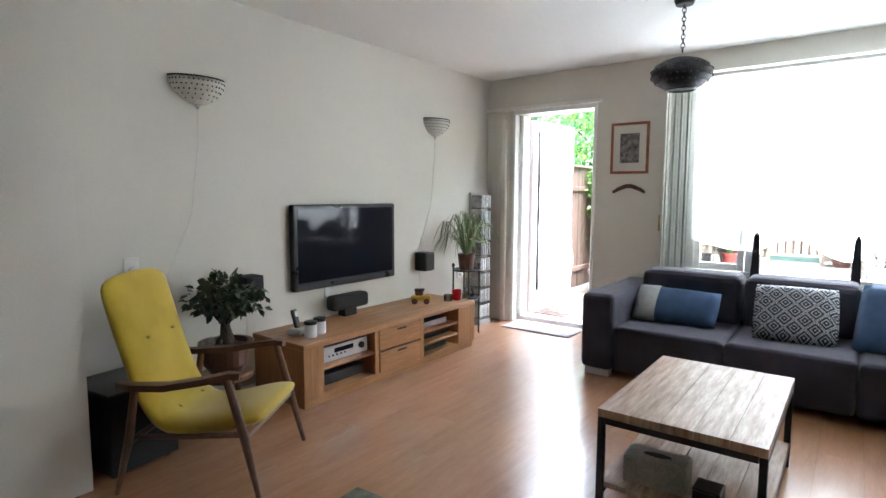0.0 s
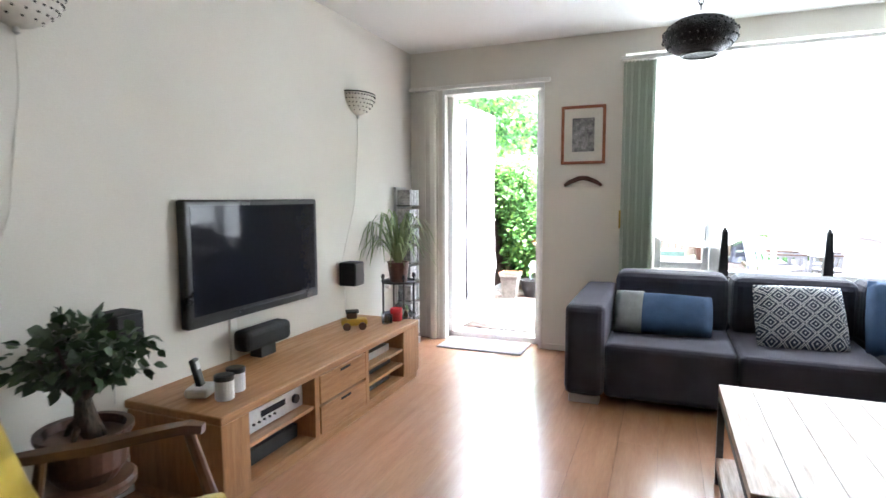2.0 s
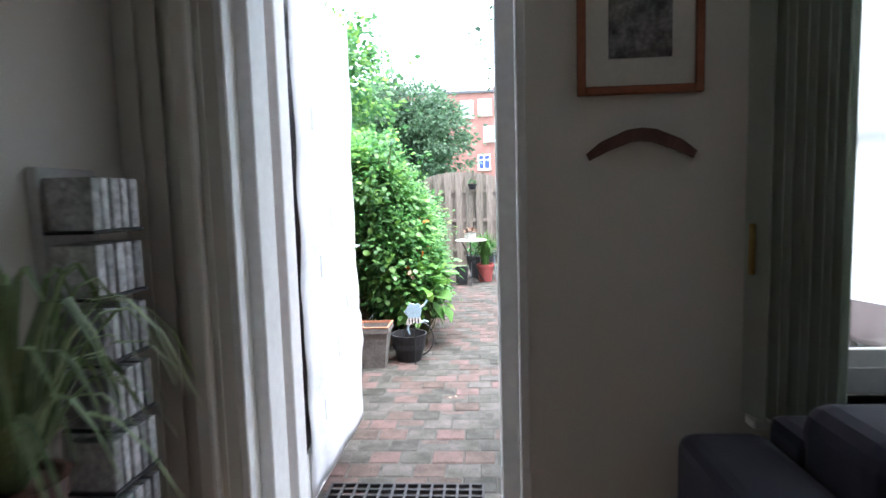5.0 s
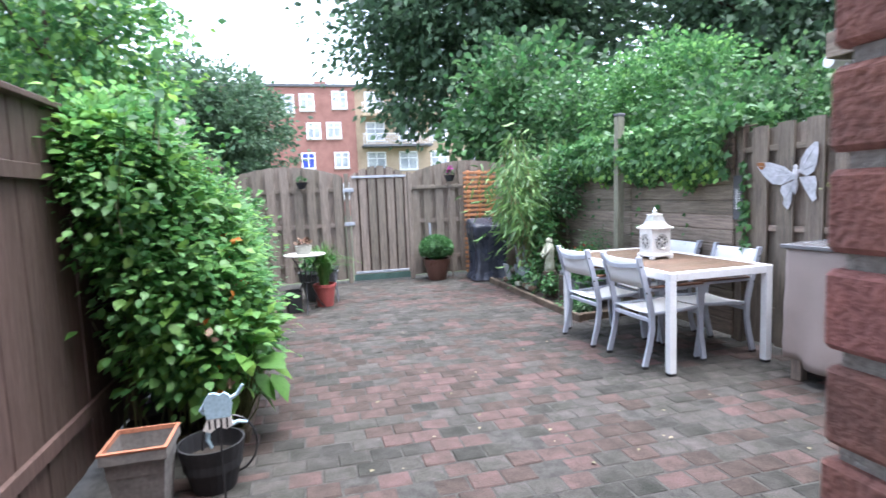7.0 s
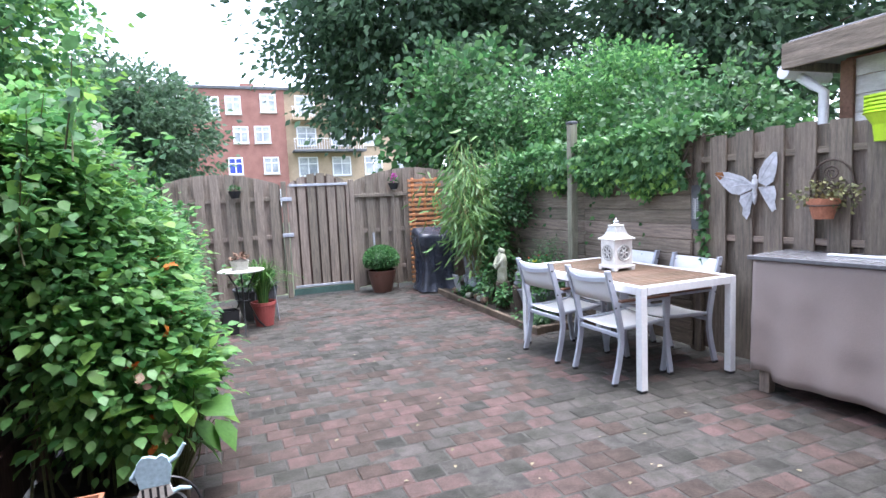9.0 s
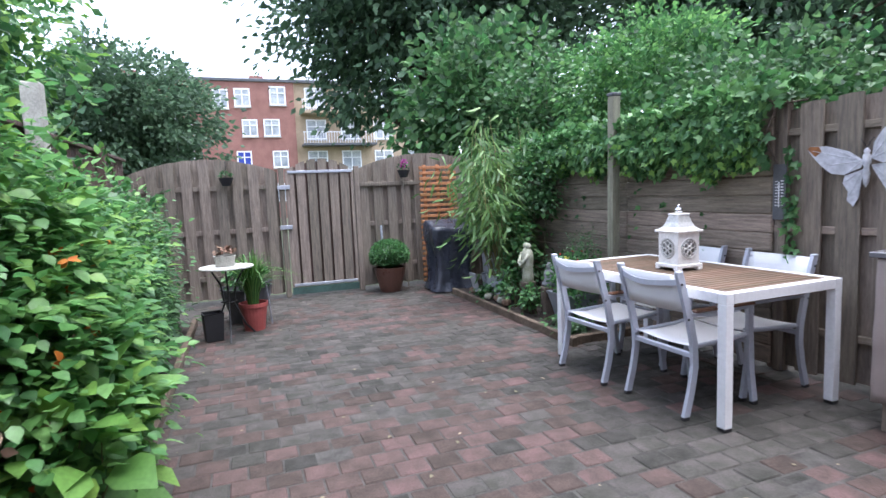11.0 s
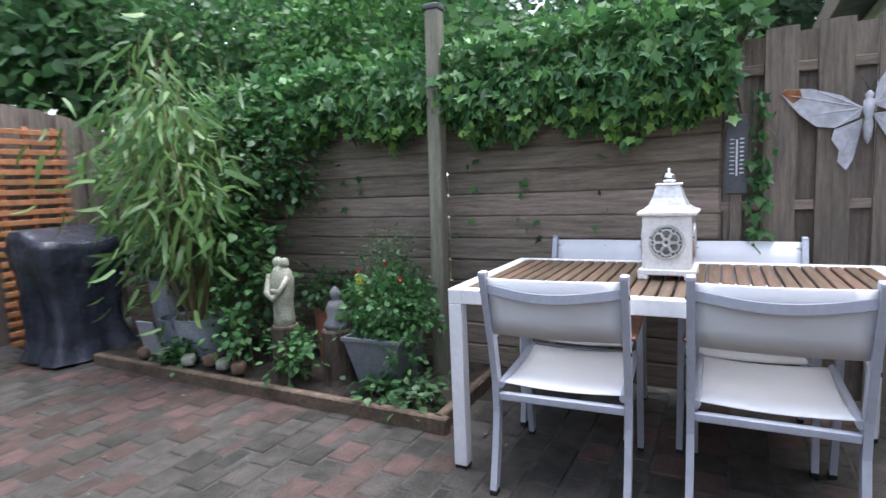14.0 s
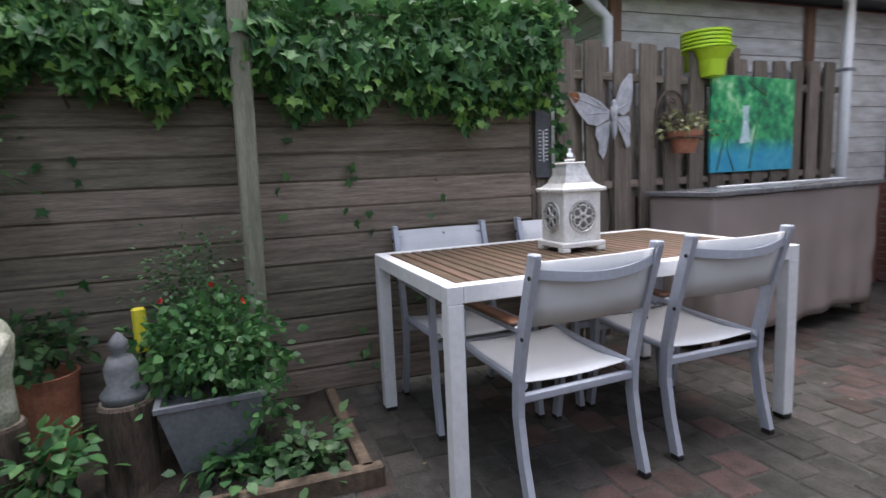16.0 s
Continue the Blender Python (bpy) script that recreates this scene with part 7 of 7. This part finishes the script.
# neighbour's shed
sh = thing("neighbour_shed", -0.20, -0.33, -0.17, label="neighbour's shed clad in peeling white boards with a felt roof", category="shed")
WBOARD = mat("peeling_white_board", (0.68, 0.68, 0.66), 0.75, vary=0.12, scale=5, fine=50, bump=0.3, stretch=(1, 1, 4), each=0.08, base2=(0.45, 0.43, 0.4))
part("core", box((2.66, 5.99, 0), (5.2, 9.14, 2.44)), BRICK_S, sh)
for k in range(11):
    z = 1.05 + k * 0.125
    bm = outline([(2.655, z), (2.64, z), (2.65, z + 0.122), (2.655, z + 0.122)], 3.16, axis="y", at=5.99)
    part("board", bm, WBOARD, sh)
    part("board", outline([(9.143, z), (9.158, z), (9.147, z + 0.122), (9.143, z + 0.122)], 2.5, axis="x", at=2.66), WBOARD, sh)
for y in (6.0, 7.25, 9.06):
    part("batten", box((2.61, y, 0), (2.642, y + 0.09, 2.42), 0.004), mat("brown_batten", (0.2, 0.11, 0.07), 0.8, vary=0.2), sh)
roof = bmesh.new()
box((2.35, 5.9, 2.46), (5.4, 9.36, 2.60), 0.01, roof)
part("roof", roof, SLATE, sh)
part("fascia", box((2.32, 5.9, 2.40), (2.349, 9.38, 2.58), 0.004), OLDWOOD_H, sh, "bare wooden fascia board")
part("fascia", box((2.35, 9.361, 2.40), (5.4, 9.39, 2.58), 0.004), OLDWOOD, sh, "bare wooden fascia board")
part("gutter", tube([(2.42, 9.44, 2.40), (2.9, 9.44, 2.38)], 0.05, 10), WHITEMETAL, sh)
part("downpipe", tube([(2.55, 9.40, 2.36), (2.55, 9.3, 2.28), (2.55, 9.22, 2.22), (2.55, 9.22, 0)], 0.035, 12), WHITEMETAL, sh, smooth=True)


# ---- trees and far things
def tree(x, y, height, crown, radii, n, each, size, material, label, trunk=0.16, clump=0.35, leaf=DIAMOND, low=-0.9, second=None):
    t = thing("tree", x, y, -0.09, label=label, category="tree")
    bm = tube([(0, 0, 0), (0.1, 0.05, height * 0.25), (-0.05, 0.1, height * 0.55), (0, 0, height * 0.8)], [trunk, trunk * 0.8, trunk * 0.5, trunk * 0.15], 10)
    for k in range(9):
        a, z = k * 2.4, height * (0.22 + 0.055 * k)
        r = radii[0] * rng.uniform(0.5, 0.85)
        tube([(0, 0.05, z), (r * 0.5 * math.cos(a), r * 0.5 * math.sin(a), z + 0.12 * height), (r * math.cos(a), r * math.sin(a), z + 0.16 * height)], [trunk * 0.4, trunk * 0.22, trunk * 0.05], 6, bm)
    part("trunk", bm, BARK, t, smooth=True)
    p, w = clumps(n, each, (crown[0] - x, crown[1] - y, crown[2]), radii, clump, low=low)
    p = p[p[:, 2] > 0.3]
    w = w[: len(p)]
    if second:
        pick = rng.random(len(p)) < second[1]
        scatter("crown", leaf, p[pick], w[pick], size, second[0], t)
        p, w = p[~pick], w[~pick]
    scatter("crown", leaf, p, w, size, material, t)
    return t


tree(3.6, 21.5, 10, (3.9, 21.5, 7.2), (4.6, 3.6, 4.9), 620, 60, (0.16, 0.30), LEAF_TREE, "large dark-leaved tree behind the garden", 0.3, 0.45)
tree(-5.0, 27, 6.5, (-5.0, 27, 3.9), (3.4, 3.0, 2.7), 420, 60, (0.14, 0.26), LEAF_FAR, "round green tree beyond the back gardens", 0.2, 0.32)
tree(-11, 24, 8, (-11, 24, 5.0), (4.2, 3.5, 4.0), 360, 50, (0.16, 0.30), LEAF_FAR, "pale green tree beyond the back gardens", 0.25, 0.4)
tree(-5.2, 15.5, 6, (-5.2, 15.5, 4.0), (1.9, 1.9, 2.0), 200, 40, (0.10, 0.2), LEAF, "light green tree over the dark fence", 0.12, 0.25, second=(LEAF_LIME, 0.3))
tree(10.5, 17.5, 10, (10.5, 17.5, 6.2), (4.8, 3.8, 4.6), 520, 55, (0.16, 0.30), LEAF_TREE, "large dark tree behind the neighbouring gardens", 0.3, 0.45)
tree(13.5, 10.0, 10, (13, 10.5, 5.8), (4.5, 4.0, 4.4), 460, 50, (0.16, 0.30), LEAF_TREE, "large dark tree behind the neighbouring gardens", 0.3, 0.45)
tree(12.0, 3.0, 9, (12, 3.0, 5.5), (4.0, 4.0, 4.0), 260, 45, (0.18, 0.32), LEAF_TREE, "dark tree behind the shed", 0.3, 0.45)
tree(3.0, 15.9, 4.2, (2.7, 15.9, 2.7), (1.5, 1.2, 1.8), 230, 26, (0.10, 0.20), LEAF_DARK, "hazel with broad round leaves behind the fence", 0.06, 0.27, OVAL, second=(LEAF, 0.4))
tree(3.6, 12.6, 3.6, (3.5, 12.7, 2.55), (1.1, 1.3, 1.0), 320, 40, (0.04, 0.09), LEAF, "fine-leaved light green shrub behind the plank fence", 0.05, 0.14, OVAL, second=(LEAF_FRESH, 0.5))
tree(3.3, 10.6, 3.0, (3.2, 10.8, 1.95), (0.9, 1.3, 0.85), 220, 34, (0.05, 0.10), LEAF_DARK, "dark shrub behind the plank fence", 0.05, 0.15, OVAL, second=(LEAF, 0.3))
tree(2.9, 14.2, 3.4, (2.75, 14.2, 2.3), (0.8, 1.0, 1.1), 200, 28, (0.06, 0.11), LEAF_DARK, "dark leafy shrub behind the fence's corner", 0.05, 0.15, OVAL, second=(LEAF, 0.4))

# apartment building
ab = thing("apartment_building", -0.8, 50, 0, label="three-storey red and buff brick apartment building with flat roof", category="building")
FAR_RED = mat("far_red_brick", (0.27, 0.13, 0.105), 0.9, vary=0.12, scale=1.5, fine=14, bump=0.1)
FAR_BUFF = mat("far_buff_brick", (0.40, 0.31, 0.21), 0.9, vary=0.12, scale=1.5, fine=14, bump=0.1)
part("wall", box((-16, 0.0, -0.09), (3.6, 9, 9.9)), FAR_RED, ab)
part("wall", box((3.62, 0.25, -0.09), (16, 9, 9.9)), FAR_BUFF, ab)
part("roof_edge", box((-16.1, -0.12, 9.9), (16, 9, 10.12), 0.02), SLATE, ab)
part("chimney", box((0.6, 2, 10.12), (1.6, 3, 10.75), 0.02), FAR_RED, ab)
part("chimney", box((-8, 2, 10.12), (-7, 3, 10.9), 0.02), FAR_RED, ab)
FARGLASS = mat("far_pane", (0.22, 0.25, 0.28), 0.15, vary=0.3, scale=1.2, base2=(0.5, 0.52, 0.52))
BLUEPANE = mat("blue_pane", (0.05, 0.08, 0.4), 0.2, vary=0.2)


def far_window(x0, x1, z0, z1, y=0.0, pane=None):
    w = part("window", box((x0 + 0.05, y - 0.01, z0 + 0.05), (x1 - 0.05, y + 0.05, z1 - 0.05)), pane or FARGLASS, ab)
    bm = bmesh.new()
    for a, b in (((x0, z0), (x1, z0 + 0.09)), ((x0, z1 - 0.09), (x1, z1)), ((x0, z0 + 0.09), (x0 + 0.09, z1 - 0.09)), ((x1 - 0.09, z0 + 0.09), (x1, z1 - 0.09)), (((x0 + x1) / 2 - 0.04, z0 + 0.09), ((x0 + x1) / 2 + 0.04, z1 - 0.09))):
        box((a[0], y - 0.07, a[1]), (b[0], y - 0.011, b[1]), 0, bm)
    box((x0 + 0.09, y - 0.065, z0 + (z1 - z0) * 0.62), (x1 - 0.09, y - 0.012, z0 + (z1 - z0) * 0.62 + 0.06), 0, bm)
    part("window_frame", bm, WHITEMETAL, w)
    part("sill", box((x0 - 0.05, y - 0.12, z0 - 0.09), (x1 + 0.05, y - 0.005, z0 - 0.005)), STONE, w)


for x0, x1, z0, z1, pn in ((-2.05, -1.0, 7.95, 9.33, None), (-0.6, 0.5, 8.1, 9.4, None), (1.85, 3.0, 8.25, 9.6, None), (-0.2, 0.88, 5.97, 7.2, None), (1.3, 2.45, 5.98, 7.23, None), (-0.7, 0.33, 3.67, 4.92, BLUEPANE), (1.8, 2.93, 3.67, 4.92, None), (-0.6, 0.5, 1.2, 2.5, None), (1.8, 2.93, 1.2, 2.5, None)):
    far_window(x0, x1, z0, z1, 0.0, pn)
for k in range(5):
    for z in (1.2, 3.67, 5.97, 8.1):
        far_window(-14.4 + 2.45 * k, -13.3 + 2.45 * k, z, z + 1.28)
for k in range(4):
    for z in (3.4, 5.75, 8.1):
        far_window(4.4 + 2.6 * k, 5.9 + 2.6 * k, z, z + 1.5, 0.25)
for z in (5.2, 7.55):
    bal = part("balcony", box((4.0, -1.2, z), (9.5, 0.24, z + 0.16), 0.01), SLATE if z < 6 else FAR_BUFF, ab)
    bm = bmesh.new()
    for k in range(28):
        box((4.05 + k * 0.2, -1.18, z + 0.16), (4.08 + k * 0.2, -1.15, z + 0.95), 0, bm)
    box((4.0, -1.2, z + 0.95), (9.5, -1.13, z + 1.0), 0, bm)
    part("railing", bm, WHITEMETAL, bal)

# ---- pieces of floors and walls
# laminate planks
PW, PL = 0.192, 1.285
bmp = box((0, 0, 0), (PW - 0.001, PL - 0.001, 0.0085), 0)
plank_me = bpy.data.meshes.new("plank")
bmp.to_mesh(plank_me)
bmp.free()
plank_me.materials.append(LAMINATE)
k, x = 0, WEST
while x < EAST - 0.02:
    y = SOUTH - (k * 0.43) % PL
    while y < NORTH:
        a, b = max(y, SOUTH), min(y + PL, NORTH)
        if b - a > 0.05 and not (x + PW < -2.2 and b < 1.4):
            ob = new("plank", plank_me)
            ob.parent = floor
            ob.location = (x, a, FLOOR - 0.0085)
            ob.scale = (min(PW, EAST - x) / PW, (b - a) / PL, 1)
        y += PL
    x += PW
    k += 1

# brick skin
brick_wall("wall_brick_pier", 0.529, 2.62, (-0.92 + HOUSE_X, OUT + 0.08, 0), 180, "red brick pier beside the garden door")
solid("wall_pier_infill", box((-1.27, OUT - 0.178, 0), (-0.90 + HOUSE_X, OUT - 0.086, 2.62)), MORTAR, kind="structure")
brick_wall("wall_brick_corner", 0.26, 2.62, (-2.42 + HOUSE_X, OUT, 0), 180, "red brick beside the garden door")
brick_wall("wall_brick_garden", 0.62, 1.9, (-2.70, 6.98, 0), 90, "low red brick wall in line with the dark fence")
solid("wall_brick_infill", box((-2.78, OUT, 0), (-2.705, 6.97, 1.9)), BRICK_S, kind="structure")
bm = bmesh.new()
for r in range(int(2.6 / (BH + J))):
    z = r * (BH + J) + J
    for c in range(-1, 13):
        x = 1.76 + HOUSE_X + c * (BW + J) + (0.108 if r % 2 else 0)
        x0, x1 = max(x, 1.76 + HOUSE_X), min(x + BW, 4.4)
        if x1 - x0 > 0.03:
            box((x0, OUT - 0.16, z), (x1, OUT + random.uniform(-0.002, 0.002), z + BH), 0, bm)
ob = part("bricks", bm, BRICK_S)
wb = solid("wall_brick_east", box((1.755 + HOUSE_X, OUT - 0.095, 0), (4.42, OUT - 0.01, 2.62)), MORTAR, kind="structure")
ob.parent = wb
ob["kind"] = "stuff"
wb2 = solid("wall_brick_below_window", box((WIN_L + HOUSE_X, OUT - 0.095, 0), (1.75 + HOUSE_X, OUT - 0.004, SILL - 0.02)), BRICK_S, kind="structure")
solid("wall_brick_lintel", box((-2.72 + HOUSE_X, OUT - 0.095, 2.625), (1.98 + HOUSE_X, OUT - 0.004, 2.88)), BRICK_S, kind="structure")
solid("window_ledge", box((WIN_L + HOUSE_X, OUT - 0.2, SILL - 0.02), (1.75 + HOUSE_X, OUT + 0.04, SILL + 0.012), 0.006), STONE, kind="structure")

# paving: rows across the garden, in half bond
QW, QD, QJ = 0.168, 0.141, 0.005
paver_me = {}
for key, mt_ in (("grey", PAVER), ("red", PAVER_RED)):
    b = box((0.002, 0.002, -0.05), (QW - QJ, QD - QJ, 0.0), 0.006)
    me = bpy.data.meshes.new("paver")
    b.to_mesh(me)
    b.free()
    me.materials.append(mt_)
    paver_me[key] = me
joined = {"grey": ([], []), "red": ([], [])}
count = 0
proto = {k: (np.array([v.co for v in m.vertices]), [tuple(p.vertices) for p in m.polygons]) for k, m in paver_me.items()}
row = 0
y = OUT + 0.005
while y < 14.52:
    x = -2.70 + (QW / 2 if row % 2 else 0)
    while x < FX - 0.08:
        bed = (x > 1.02 and y > 10.78) or (x < -2.12 and y > 8.92)
        if not bed:
            red = noise.noise((x * 0.55 + 3, y * 0.9, 0.0)) + 0.75 * random.uniform(-1, 1) > 0.12
            kind_ = "red" if red else "grey"
            dz, tilt = random.uniform(-0.005, 0.003), random.uniform(-1.3, 1.3)
            near = -1.35 < x < 0.45 and 7.55 < y < 11.2 and count < 300
            if near:
                ob = new("paver", paver_me[kind_])
                ob.parent = pave
                ob.matrix_local = pose(x, y, dz, 0.5 * tilt, 0.4 * random.uniform(-1, 1), random.uniform(-0.5, 0.5))
                count += 1
            else:
                V, F = joined[kind_]
                n0 = len(V)
                c = proto[kind_][0].copy()
                c[:, 2] += dz + 0.02 * tilt * (c[:, 1] - QD / 2)
                V.extend((c + np.array([x, y, 0])).tolist())
                F.extend([tuple(q + n0 for q in f) for f in proto[kind_][1]])
        x += QW
    y += QD
    row += 1
for key, mt_ in (("grey", PAVER_S), ("red", PAVER_RED_S)):
    me = bpy.data.meshes.new("pavers")
    me.from_pydata(joined[key][0], [], joined[key][1])
    ob = mesh_part("pavers", me, mt_, pave)
    ob["kind"] = "stuff"
ll = thing("fallen_leaves", 0, 0, 0, label="small fallen leaves and petals scattered on the paving", category="leaves", kind="stuff")
n = 90
p = np.stack([rng.uniform(-1.9, 1.3, n), rng.uniform(6.4, 14, n), np.full(n, 0.006)], 1)
scatter("leaves", OVAL, p, np.stack([rng.normal(0, 1, n), rng.normal(0, 1, n), np.zeros(n)], 1), (0.015, 0.035), mat("fallen_leaf", (0.24, 0.21, 0.13), 0.8, island=0.5, bump=0), ll, spread=0.05, flat=0.95)
